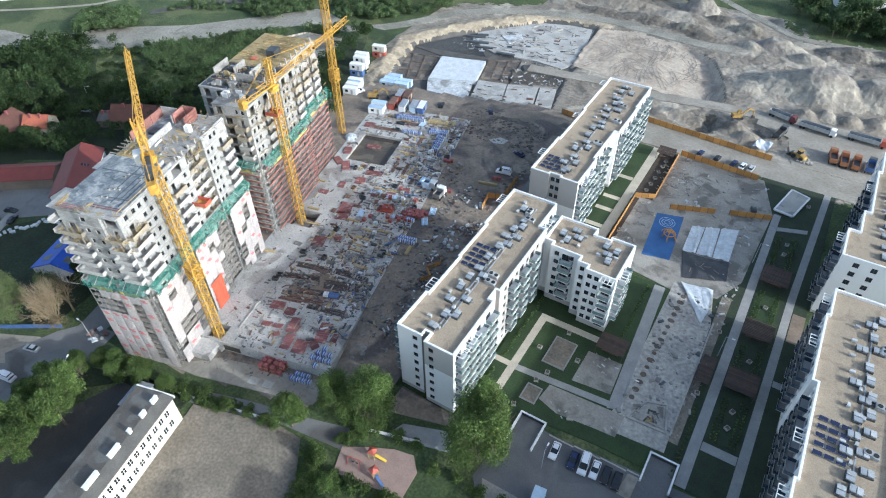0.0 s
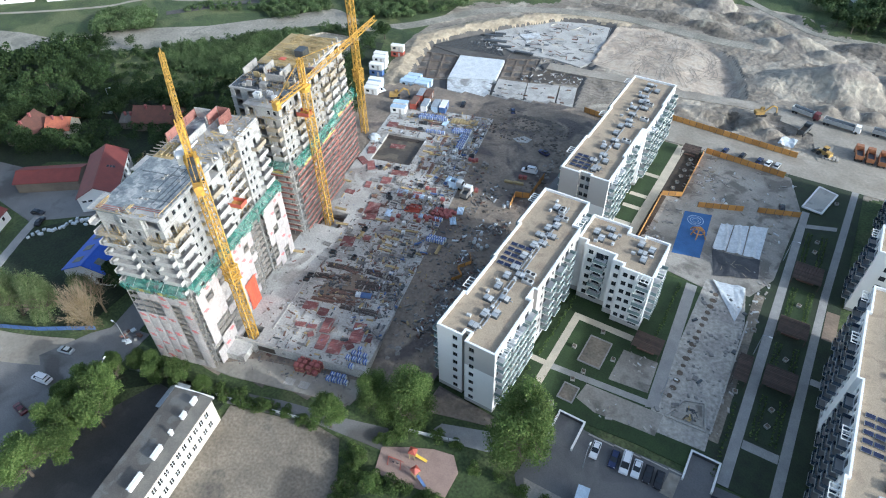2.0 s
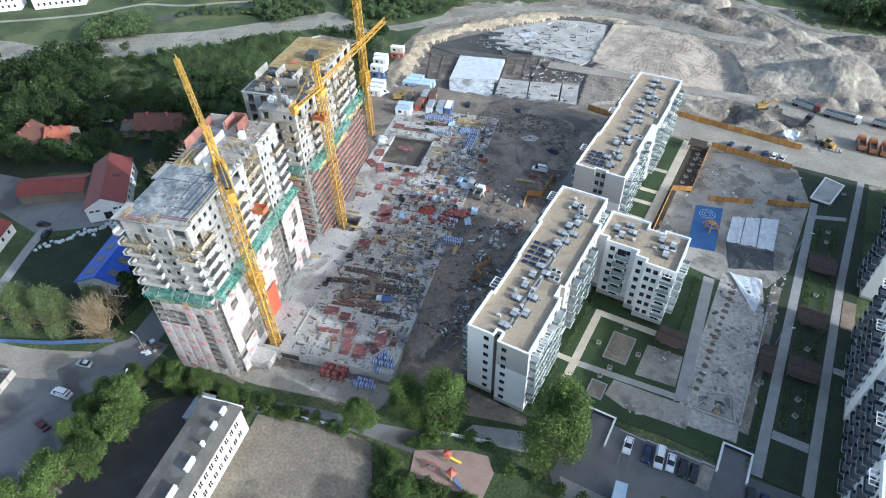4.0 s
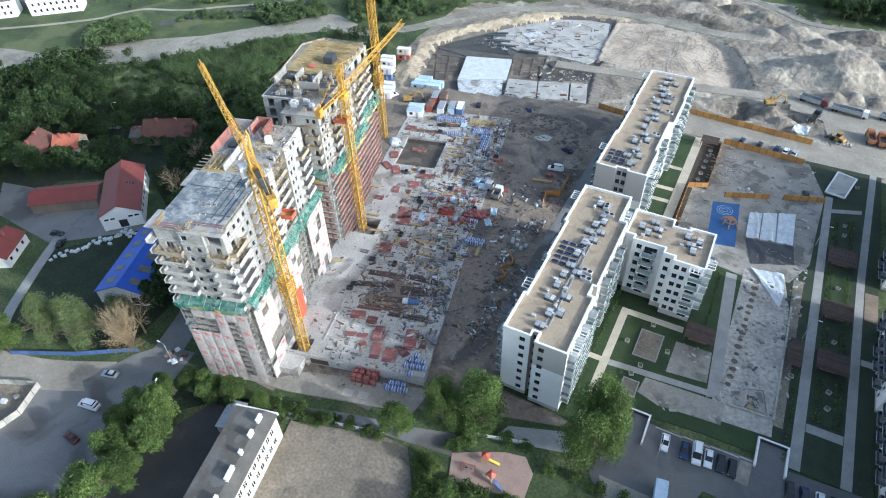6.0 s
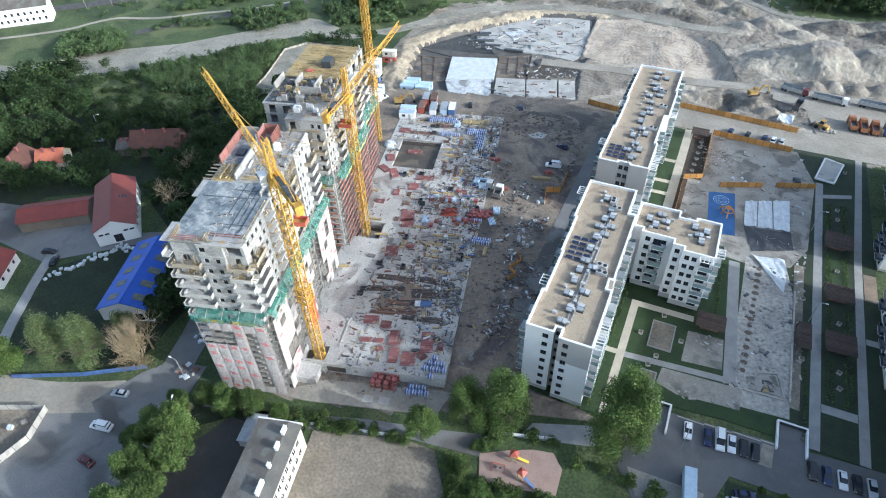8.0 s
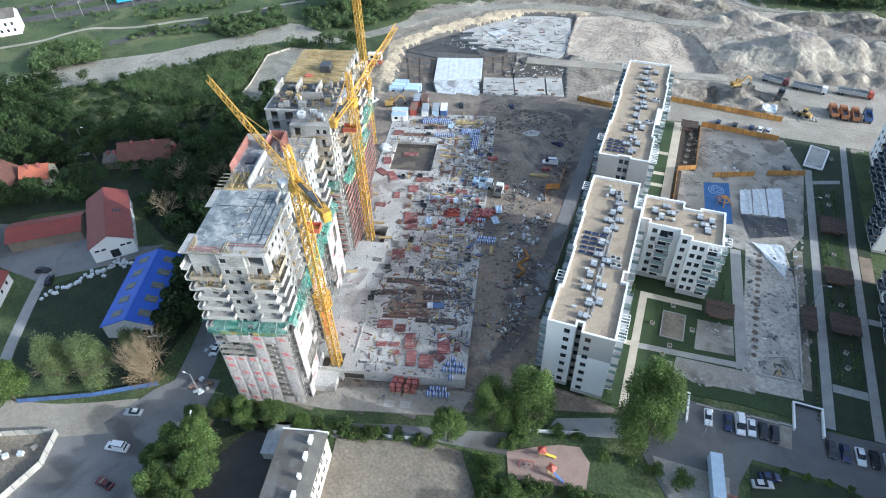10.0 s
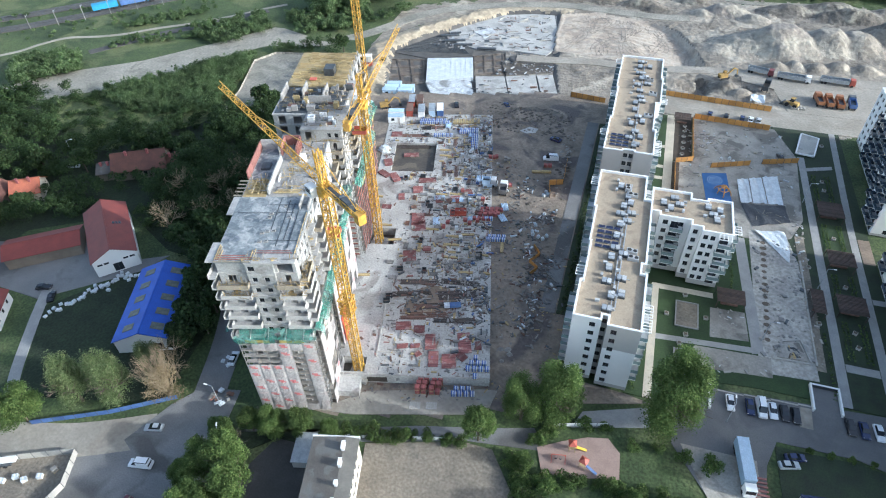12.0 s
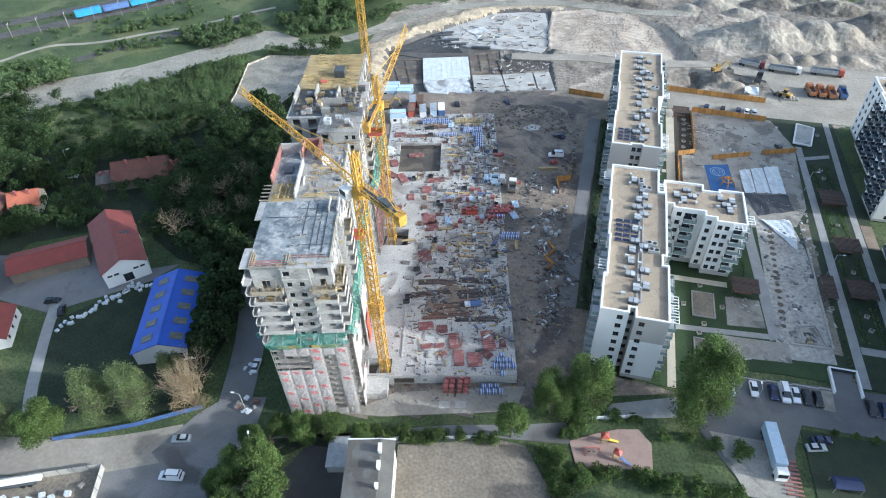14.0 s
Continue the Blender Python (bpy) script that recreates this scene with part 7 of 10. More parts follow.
scatter(timber_pack(), [(-91.8, 112.6), (-99.2, 102.8), (-85.4, 104.6, 95), (-82.6, 107.4, 10), (-93.8, 101.4, 100), (-96, 110.4, 100), (-101, 130.8, 100), (-111.8, 154.6, 100), (-110.8, 151.2, 100), (-116, 88), (-125.6, 122.8), (-117.6, 110), (-123, 109.2)] + zone(10, 8, 40, 36, 126))
scatter(timber_pack(4, 2.2), zone(16, 8, 42, 36, 128))
scatter(pallet(PACKB, "pallet of blue and white shrink-wrapped packs", "pallet", "blue and white pallets", 1.1, WPLAST),
        [(-80.4 + 1.5 * i, 65.4 + 0.35 * i, 13) for i in range(3)] + [(-80.8 + 1.5 * i, 63.6 + 0.35 * i, 13) for i in range(4)] + [(-79.8, 67.2, 13), (-78.6, 61.9, 13)]
        + [(-87.6 + 1.4 * i, 110.8 + 1.3 * j + 0.3 * i, 13) for i in range(4) for j in range(2)] + [(-90.6 + 1.4 * i, 120 + 0.3 * i, 13) for i in range(2)]
        + [(-128.4 + 1.4 * i, 168.6 + 0.4 * i, 14) for i in range(8)] + [(-128.6 + 1.4 * i, 170.1 + 0.4 * i, 14) for i in range(7)] + [(-112 + 1.4 * i, 166.0 + 0.4 * i, 14) for i in range(5)] + [(-112.2 + 1.4 * i, 167.5 + 0.4 * i, 14) for i in range(5)] + [(-120.4 + 1.4 * i, 161.6 + 0.4 * i, 14) for i in range(5)] + [(-107.0 + 1.4 * (i % 2) + 0.35 * (i // 2), 165.0 - 1.5 * (i // 2), 14) for i in range(12)])
scatter(pallet(PACKB, "pallet of blue and white packs below the podium wall", "pallet", "pallets below the wall", 1.1, WPLAST), [(-82.8 + 1.45 * i, 57.6 + 0.4 * i, 14) for i in range(4)] + [(-82.6 + 1.45 * i, 59.1 + 0.4 * i, 14) for i in range(3)], 0.05)
scatter(pallet(BRICKR, "pallet of red clay blocks below the podium wall", "pallet", "clay block pallets", 1.2), [(-91.4 + 1.4 * i + 0.5 * (i > 1), 55.9 + 0.36 * i + 1.35 * j, 14) for i in range(4) for j in range(3)], 0.17)
scatter(pallet(BRICKR, "upper pallet of red clay blocks in the stack below the wall", "pallet", "clay block pallets", 1.1), [(-91.4 + 1.4 * i + 0.5 * (i > 1), 55.9 + 0.36 * i + 1.35 * j, 14) for i in range(4) for j in range(3) if (i, j) != (3, 0)], 1.53)
scatter(pallet(BRICKR, "pallet of red clay blocks on the slab", "pallet", "clay block pallets", 1.0), [(-94.2 + 1.4 * i, 119.2 + 0.3 * i, 13) for i in range(4)] + [(-90.6 + 1.4 * i, 123 + 0.3 * i, 13) for i in range(3)] + [(-90 + 1.4 * i, 124.8 + 0.3 * i, 13) for i in range(3)] + zone(10, 20, 60, 36, 90))
scatter(pallet(RUBBLE, "pallet of grey concrete blocks", "pallet", "grey block pallets", 0.8), zone(22, 9, 42, 36, 128))
scatter(bar_bundle(15, 12, DBAR, "wide bundle of long dark steel bars"), [(-94.4, 84.4, 20)])
scatter(bar_bundle(9, 11, DBAR, "bundle of long dark steel bars"), [(-93.2, 76.4, 13), (-106.4, 87.2, 15), (-107.0, 82.0, 20), (-126.4, 165.6, 20), (-95.6, 90.6, 8), (-98.2, 79.6, 22)])
scatter(bar_bundle(), [(-100.5, 76.0, 16), (-132.0, 158.8, 14)])
scatter(bar_bundle(12, 13, DBAR, "dark steel bars stacked in the wet pit"), [(-132.4, 152.6, 15)], 1.95)
root = thing("tarpaulin", "blue and white tarpaulin over a stack of bars", "tarpaulin", at=pose(-91.8, 81.6, PODIUM_Z, 0, 0, 20))
part("load", (lambda q: (q.box(0.1, 0.1, 0, 4.5, 1.6, 0.8), q)[-1])(Geo()), RUST, root)
for i_ in range(3):
    part("sheet", (lambda q: (q.hexa([(1.5 * i_, -0.1, 0.5), (1.5 * i_ + 1.48, -0.1, 0.5), (1.5 * i_ + 1.48, 1.8, 0.6), (1.5 * i_, 1.8, 0.6), (1.5 * i_, 0.2, 1.0), (1.5 * i_ + 1.48, 0.2, 1.0), (1.5 * i_ + 1.48, 1.5, 1.05), (1.5 * i_, 1.5, 1.05)]), q)[-1])(Geo()), BLUEP if i_ else WPLAST, root)
scatter(bar_bundle(6, 7, RUST, "bundle of brown steel bars"), [(-103.8, 88.6, 2), (-102, 75, 16), (-100, 80, 12)] + zone(7, 10, 64, 32, 126))
scatter(crate(), [(-108.4, 79.2, 20), (-108.4, 81, 20), (-109.2, 91.8, 18), (-88.6, 102.2, 20), (-88.9, 103.8, 20)] + zone(14, 9, 40, 37, 126))
scatter(pipe_pack(), [(-86.2, 126.4, 20), (-85.2, 121, 35), (-108, 165, 13)] + zone(6, 16, 60, 36, 120))
scatter(sack(), [(-74.9, 117.7), (-73.2, 116.8), (-71.6, 116.4), (-75.4, 119.0), (-75.1, 137.2), (-74, 138), (-70.6, 118), (-107.8, 53.6), (-108.8, 53.0), (-110, 52.6)], None, 0.2)
scatter(pallet(WPLAST, "white wrapped pallet at the slab edge", "pallet", "white pallets", 1.0), zone(10, 26, 44, 37, 125))
# blue-and-white hopper and small site vehicles stand near the bars


def skip(x, y, z, deg, m, label):
    root = thing("skip", label, "skip", "site skips", pose(x, y, z, 0, 0, deg))
    for a, b, c, d in ((0, 0, 3.6, 0.1), (0, 1.7, 3.6, 1.8), (0, 0.11, 0.1, 1.69), (3.5, 0.11, 3.6, 1.69)):
        g = Geo()
        g.box(a, b, 0.1, c, d, 1.3)
        part("side", g, m, root)
    g = Geo()
    g.box(0.11, 0.11, 0.1, 3.49, 1.69, 0.6)
    part("fill", g, RUBBLE, root)


skip(-100.4, 120.8, PODIUM_Z, 13, REDP, "orange-red steel skip on the slab")
skip(-95.4, 136.8, PODIUM_Z, 13, LBLUE, "pale blue steel skip at the slab edge")
heap = thing("sheeting_heap", "crumpled heap of white plastic sheeting at the crane", "plastic sheeting", at=pose(-135.4, 149.5, PODIUM_Z))
for k in range(9):
    a = 0.7 * k
    g = Geo()
    g.prism([(2.6 * math.cos(a + 0.35 * i) * (0.6 + 0.4 * ((i * 5 + k) % 3) / 2) * (1 - 0.07 * k) + 0.3 * math.sin(k), 2.3 * math.sin(a + 0.35 * i) * (1 - 0.07 * k)) for i in range(18)], 0.16 * k, 0.16 * k + 0.15)
    part("fold", g, WPLAST, heap)

# loose small debris
g = Geo()
r = random.Random(5)
spots = 0
while spots < 3200:
    x, y = r.uniform(-1, 37.3), r.uniform(7.3, 129)
    front = y < 24
    edge = x > 20
    if r.random() > (0.1 if (x < 10 and y < 100) else 0.55 if front else 0.9 if edge else 0.6):
        continue
    if any(h[0] - 2 < x < h[1] - 2 and h[2] < y < h[3] for h in slab_holes):
        continue
    s = r.choice((0.12, 0.15, 0.2, 0.25, 0.4))
    k = r.random()
    g.obox(x, y, PODIUM_Z, s * r.uniform(1, 6), s * r.uniform(0.6, 1.4), s * r.uniform(0.3, 1.0), r.choice((0, 90, r.uniform(0, 180))), r.choice((0, 0, 0, 1, 2, 2, 8, 8, 8, 6)) if k < 0.94 else r.choice((3, 5, 7)))
    spots += 1
for _ in range(240):
    u_, v_ = r.random(), r.gauss(0, 1)
    x, y = r.choice((((21 + 10 * u_, 46 + 1.6 * v_)), (14 + 6 * u_, 33 + 2 * v_), (33 + 3 * u_, 24 + 14 * r.random())))
    s = r.uniform(0.25, 0.7)
    g.obox(x, y, PODIUM_Z, s * r.uniform(0.8, 2.4), s, s * r.uniform(0.3, 0.9), r.uniform(0, 180), r.choice((0, 6, 6, 8, 8, 2)))
for _ in range(1100):
    x, y = r.triangular(24, 37.6, 36.5), r.uniform(14, 124)
    if bumpy(x, y, 9, 3) < -0.05:
        continue
    s = r.choice((0.2, 0.3, 0.4, 0.55))
    g.obox(x, y, PODIUM_Z, s * r.uniform(1, 4.5), s * r.uniform(0.5, 1.3), s * r.uniform(0.3, 1.3), r.choice((0, 90, r.uniform(0, 180))), r.choice((0, 0, 1, 2, 5, 6, 6, 7, 8, 8, 8)))
solid("site_debris", g, [RUBBLE, WOODY, RUST, REDBAR, CONC, WPLAST, DMETAL, BLUEP, GREYF], "scattered boards, offcuts and rubble on the slab", "debris", kind="stuff", at=TOWN)
g = Geo()
for _ in range(1000):
    t = r.random()
    if t < 0.4:
        x, y = local(r.uniform(37.8, 46) + abs(r.gauss(0, 1)), r.uniform(20, 100))
    elif t < 0.6:
        x, y = r.uniform(-112, -72), 0
        y = 50 + (x + 112) * 0.28 + r.uniform(-2, 4)
    elif t < 0.8:
        x, y = r.uniform(-68, -61), r.uniform(75, 130)
    else:
        x, y = r.uniform(-140, -85), r.uniform(172, 186)
    if not inside(x, y, SITE):
        continue
    s = r.choice((0.12, 0.15, 0.2, 0.35))
    g.obox(x, y, site_z(x, y) - 0.02, s * r.uniform(1, 5), s * r.uniform(0.7, 1.6), s * r.uniform(0.3, 1), r.uniform(0, 180), r.choice((0, 0, 8, 8, 6, 2, 0, 6, 1)))
for hx, hy, n_, sp in ((-69.5, 92, 90, 1.5), (-71.5, 101, 110, 2.0), (-67.5, 107, 70, 1.5), (-74.5, 110, 80, 1.8), (-77, 121, 90, 2.2), (-70, 84, 60, 1.2), (-82, 140, 80, 2.0), (-66, 98, 60, 1.0), (-72, 128, 60, 1.6)):
    for _ in range(n_):
        x, y = r.gauss(hx, sp), r.gauss(hy, 1.3 * sp)
        if inside(x, y, SITE):
            s = r.choice((0.15, 0.22, 0.3, 0.4))
            g.obox(x, y, site_z(x, y) - 0.02, s * r.uniform(1, 5), s * r.uniform(0.6, 1.5), s * r.uniform(0.4, 1.6), r.uniform(0, 180), r.choice((0, 0, 0, 8, 8, 6, 2, 5)))
solid("yard_debris", g, [RUBBLE, WOODY, RUST, REDBAR, CONC, WPLAST, DMETAL, BLUEP, GREYF], "scattered rubble and scrap on the dirt", "debris", kind="stuff")
# spoil, puddles and odd loads on the site dirt
sheet("ground_spoil", [(-106, 181), (-99, 190), (-90, 193), (-79, 192), (-75, 184), (-79, 177), (-86, 180), (-93, 178), (-99, 176)], 2.6, DARKMUD, "dark churned spoil on the site dirt", "ground", 0.4)
sheet("ground_puddle", [(-91, 174.5), (-88, 178), (-84.6, 177.4), (-85, 174.6), (-88.4, 173.2)], 2.93, CONCW, "pale dried puddle on the site dirt", "ground", 0.1)
sheet("ground_puddle", [(-105.6, 184), (-104.4, 188.6), (-101.8, 189), (-102.4, 184.6)], 2.75, CONCW, "pale dried puddle on the site dirt", "ground", 0.2)
g = Geo()
for _ in range(900):
    t = r.random()
    if t < 0.55:
        x, y = r.uniform(-106, -74), r.uniform(173, 194)
    elif t < 0.75:
        x, y = r.gauss(-71.5, 1.2), r.uniform(150, 178)
    else:
        x, y = r.gauss(-73, 4), r.uniform(70, 150)
    if not inside(x, y, SITE) or x > -69:
        continue
    s = r.uniform(0.2, 1.0) ** 1.5
    z = site_z(x, y) - 0.05
    n = 5
    ring = [(x + s * math.cos(6.283 * i / n + x) * r.uniform(0.7, 1.3), y + s * math.sin(6.283 * i / n + x) * r.uniform(0.7, 1.3), z) for i in range(n)]
    mi = r.choice((0, 0, 0, 1)) if t < 0.55 else r.choice((0, 1, 1, 2))
    for i in range(n):
        g.face([ring[i], ring[(i + 1) % n], (x + 0.2 * s, y, z + s * r.uniform(0.35, 0.6))], mi)
solid("yard_spoil", g, [DARKMUD, DIRT, RUBBLE], "lumps of dark spoil strewn over the dirt", "spoil", kind="stuff")
scatter(pallet(RUBBLE, "grey loaded pallet on the site dirt", "pallet", "yard pallets", 1.0), [(-97.8, 151.1), (-93.8, 149.6), (-92.3, 154.1), (-91.0, 153.6), (-92.0, 152.4), (-98.6, 148.2)], None)
scatter(pallet(BRICKR, "pallet of red blocks on the site dirt", "pallet", "yard pallets", 1.1), [(-97.6, 153.4), (-96.2, 153.6), (-94.4, 154.6), (-78.0, 153.2), (-76.7, 153.6), (-75.4, 153.9), (-87.2, 139.2)] + [(-93.0 + 1.5 * i, 121.6 + 0.4 * i + 1.4 * j, 13) for i in range(4) for j in range(3)], None)
scatter(timber_pack(12, 3.2), [(-78.2, 149.8, 100), (-75.0, 150.6, 100)], None)
scatter(sack(), [(-75.3, 137.4), (-73.8, 138.2), (-74.8, 139.4), (-74.9, 122.0)], None)
for x, y, d in ((-91.4, 51.6, 14), (-87.6, 52.6, 14)):
    root = thing("concrete_plate", "pale concrete plate lying on the ground", "concrete plate", "concrete plates", pose(x, y, 0.04, 0, 0, d))
    part("plate", (lambda q: (q.box(0, 0, 0, 2.6, 2.0, 0.22), q)[-1])(Geo()), CONC, root)

# containers and cabins at the far end of the slab


def container(x, y, z, deg, m, label, l=6.0, h=2.6, roof=None):
    root = thing("site_container", label, "container", "site containers", pose(x, y, z, 0, 0, deg))
    g = Geo()
    edge = [(0.4 * i + u, v) for i in range(int(l / 0.4)) for u, v in ((0.06, 0.0), (0.12, -0.04), (0.3, -0.04), (0.36, 0.0))]
    g.prism([(0, 0)] + edge + [(l, 0), (l, 2.44), (0, 2.44)], 0.12, h)
    part("body", g, m, root)
    part("roof", (lambda q: (q.box(-0.05, -0.05, h, l + 0.05, 2.5, h + 0.12), q)[-1])(Geo()), roof or ZINC, root)
    part("door", (lambda q: (q.box(l * 0.6, -0.08, 0.14, l * 0.6 + 0.9, -0.045, 2.1), q)[-1])(Geo()), GREY, root)
    part("window", (lambda q: (q.box(l * 0.2, -0.08, 1.0, l * 0.2 + 1.2, -0.045, 2.0), q)[-1])(Geo()), GLASS, root)


for x, y, deg, m, label, roof in ((-140.6, 167.0, 16, WHITE, "white site cabin with a pale blue roof", LBLUE), (-141.8, 170.6, 16, WHITE, "white site cabin with a pale blue roof", LBLUE), (-133.0, 173.6, 106, REDP, "red steel site container", RUST), (-128.4, 174.2, 106, WHITE, "white steel site container", ZINC),
                                  (-124.6, 175.8, 106, LBLUE, "pale grey-blue site container", ZINC), (-121.6, 176.8, 106, BLUEP, "blue and white site container", WHITE), (-131.4, 181.2, 106, RUST, "rusty brown site container", RUST), (-134.4, 180.4, 106, REDP, "dull red steel site container", ZINC)):
    container(x, y, site_z(x, y) + 0.05, deg, m, label, roof=roof)
for i in range(5):
    x, y = -148 + 2.7 * 0.97 * 0 + 6.3 * (i % 2) * 0.97, 193.5 + 2.8 * (i // 2) + 1.5 * (i % 2)
    container(-152.5 + 6.3 * (i % 2), 190.5 + 2.9 * (i // 2) + 1.4 * (i % 2), 0.3, 13.5, LBLUE, "pale blue cabin beside the pit", roof=LBLUE)
def cabin_stack(x, y, deg, lower, upper, label):
    """Two site cabins one on the other."""
    container(x, y, 0.1, deg, lower, "lower " + label, roof=ZINC)
    container(x + 0.1, y + 0.1, 2.84, deg, upper, "upper " + label, roof=WHITE)


cabin_stack(-172.4, 212, 13.5, REDP, CREAM, "cream and red site cabin beside the pit bank")
cabin_stack(-174.6, 202, 13.5, WHITE, WHITE, "white site cabin behind the towers")
cabin_stack(-172.8, 198.6, 13.5, WHITE, WHITE, "white site cabin behind the towers")
cabin_stack(-170.0, 192.4, 13.5, BLUEP, WHITE, "blue and white site cabin behind the towers")
cabin_stack(-160.4, 177.6, 13.5, WHITE, WHITE, "white site cabin near the far crane")
cabin_stack(-159.2, 174.2, 13.5, WHITE, WHITE, "white site cabin near the far crane")
cabin_stack(-162.0, 181.2, 13.5, WHITE, LBLUE, "pale site cabin near the far crane")
for i in range(9):
    x, y = -116.2 + 1.1 * i, 172.0 + 0.35 * i
    scatter(timber_pack(12, 3.0 + 0.3 * (i % 2)), [(x, y, 13)], None)
# ---- pit with foundations ----
pit = thing("foundation", "pale foundation slabs and dark footings in the pit", "foundation")


def slab_piece(name, poly, z0, z1, m, label=""):
    part(name, (lambda q: (q.prism(poly, z0, z1), q)[-1])(Geo()), m, pit, label)


slab_piece("covered_slab", [(-145.4, 229), (-125.4, 234.6), (-120.2, 215.9), (-139.2, 208)], -2, 0.05, WPLAST, "slab under white sheeting")
# pale slabs along the front, each with its own joints
slab_piece("foundation_slab", [(-139.3, 207.5), (-121.2, 215.2), (-115.6, 200.4), (-134, 198.6)], -2, -0.1, LOOSEW, "slab under loose white sheeting")
slab_piece("foundation_slab", [(-119.6, 217.6), (-107.4, 220.6), (-101.4, 202.6), (-114.2, 199.2)], -2, -0.1, PALE)
slab_piece("foundation_slab", [(-106.9, 220.7), (-94.6, 225), (-89.4, 207.2), (-100.9, 202.8)], -2, -0.1, PALE)
slab_piece("foundation_slab", [(-94.0, 225.2), (-87.4, 227), (-82.4, 210), (-88.7, 207.5)], -2, -0.1, PALE)
for i in range(9):
    t_ = (i + 0.5) / 9
    slab_piece("sheet_seam", [(-145.0 + 20 * t_, 228.6 + 5.6 * t_), (-144.86 + 20 * t_, 228.64 + 5.6 * t_), (-138.86 + 19 * t_, 208.5 + 7.9 * t_), (-139.0 + 19 * t_, 208.46 + 7.9 * t_)], 0.0, 0.14, WPLAST)
for x_, y_, l_, d_ in ((-131, 204, 3.4, 20), (-127, 201.6, 2.2, 100), (-124.5, 207.5, 2.6, 70), (-119.4, 204, 1.6, 20), (-134.5, 206, 1.8, 110), (-121.6, 211.5, 2.2, 15)):
    part("fold", (lambda q: (q.obox(x_, y_, -0.1, l_, 0.35, 0.22, d_), q)[-1])(Geo()), WPLAST, pit)
slab_piece("rear_slab", [(-145, 262), (-136, 274), (-123, 288), (-108, 293), (-97.6, 293.4), (-93, 274), (-90, 256), (-94, 247), (-108, 248.4), (-127, 246), (-137, 250)], -2, -1.0, PALE, "broad pale concrete slab")
slab_piece("membrane", [(-168, 234.4), (-153, 255), (-144.6, 261.4), (-137.4, 250), (-127.4, 245), (-127, 239.6), (-146, 231.4)], -2, -1.35, BALLAST, "dark waterproofing membrane")
slab_piece("footing_floor", [(-166.4, 226), (-146.8, 230.4), (-140, 208.6), (-153, 201)], -2, -1.3, PITB, "brown blinding layer with open bays")
slab_piece("footing_floor", [(-126.6, 239), (-113, 246), (-108.6, 226), (-107, 221.6), (-119.4, 218.4), (-121, 221)], -2, -1.3, PITB, "brown blinding layer with open bays")
slab_piece("earth_fill", [(-112.6, 246), (-95, 246.4), (-88.4, 240), (-87.6, 228), (-106.6, 221.6), (-108.4, 226.4)], -2, -0.9, ROUGHS, "rough earth fill between the slabs")
slab_piece("trench_floor", [(-112, 235), (-90, 238), (-88, 231), (-107, 223)], -1.4, -0.82, DARKMUD, "dark trench floor")


def along(p, q, t):
    return p[0] + (q[0] - p[0]) * t, p[1] + (q[1] - p[1]) * t


def bays(c0, c1, c2, c3, nu, nv, z, m):
    """Low ground beams in a grid over the quad c0..c3, and flat dark plates for the shaded pits between them."""
    for i in range(nu + 1):
        p, q = along(c0, c1, i / nu), along(c3, c2, i / nu)
        g = Geo()
        g.beam((*p, z), (*q, z), 0.5)
        part("ground_beam", g, m, pit)
    for j in range(nv + 1):
        p, q = along(c0, c3, j / nv), along(c1, c2, j / nv)
        g = Geo()
        g.beam((*p, z + 0.05), (*q, z + 0.05), 0.45)
        part("ground_beam", g, m, pit)
    for i in range(nu):
        for j in range(nv):
            if (i * 3 + j * 5) % 4 == 0:
                continue
            a, b = (i + 0.22) / nu, (i + 0.72) / nu
            c, d = (j + 0.25) / nv, (j + 0.7) / nv
            quad = [along(along(c0, c1, u), along(c3, c2, u), v) for u, v in ((a, c), (b, c), (b, d), (a, d))]
            # plate coloured dark to stand in for a shaded open pit
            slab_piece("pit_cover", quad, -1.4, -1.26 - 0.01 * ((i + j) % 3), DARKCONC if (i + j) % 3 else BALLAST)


bays((-165.4, 225.4), (-147.6, 229.4), (-141.2, 209.6), (-152.6, 202.4), 3, 3, -1.25, PITB)
bays((-125.6, 238.4), (-113.6, 244.4), (-108.8, 226.6), (-120.4, 221.4), 3, 3, -1.25, PITB)
r = random.Random(31)
REAR = [(-143.4, 261.6), (-135.6, 272), (-122, 286), (-108, 291), (-99, 291.4), (-95, 274), (-92.4, 257), (-96, 249), (-108, 250), (-126, 248.6), (-136, 252)]
shapes = ((0.4, 4.5), (3.6, 0.5), (1.6, 1.2), (5.5, 0.4), (2.4, 1.6), (0.5, 3), (4.5, 0.45), (1.0, 0.8))
count = 0
while count < 105:
    x, y = r.uniform(-144, -93), r.uniform(247, 294)
    w, l = r.choice(shapes)
    a = radians(18 + r.choice((0, 0, -40)))
    ca, sa = math.cos(a), math.sin(a)
    quad = [(x, y), (x + w * ca, y + w * sa), (x + w * ca - l * sa, y + w * sa + l * ca), (x - l * sa, y + l * ca)]
    if not all(inside(*q, REAR) for q in quad):
        continue
    kind = r.choice(("trench", "trench", "trench", "wall_stub", "trench"))
    slab_piece(kind, quad, -1.2, -0.96 if kind == "trench" else -0.5, r.choice((DMETAL, BALLAST, RUST)) if kind == "trench" else CONC)
    count += 1
slab_piece("wall_stub", [(-132.6, 264), (-125.4, 270.6), (-121.6, 265), (-125.6, 258)], -1.2, -0.75, LOOSEW, "pale covered wall block")
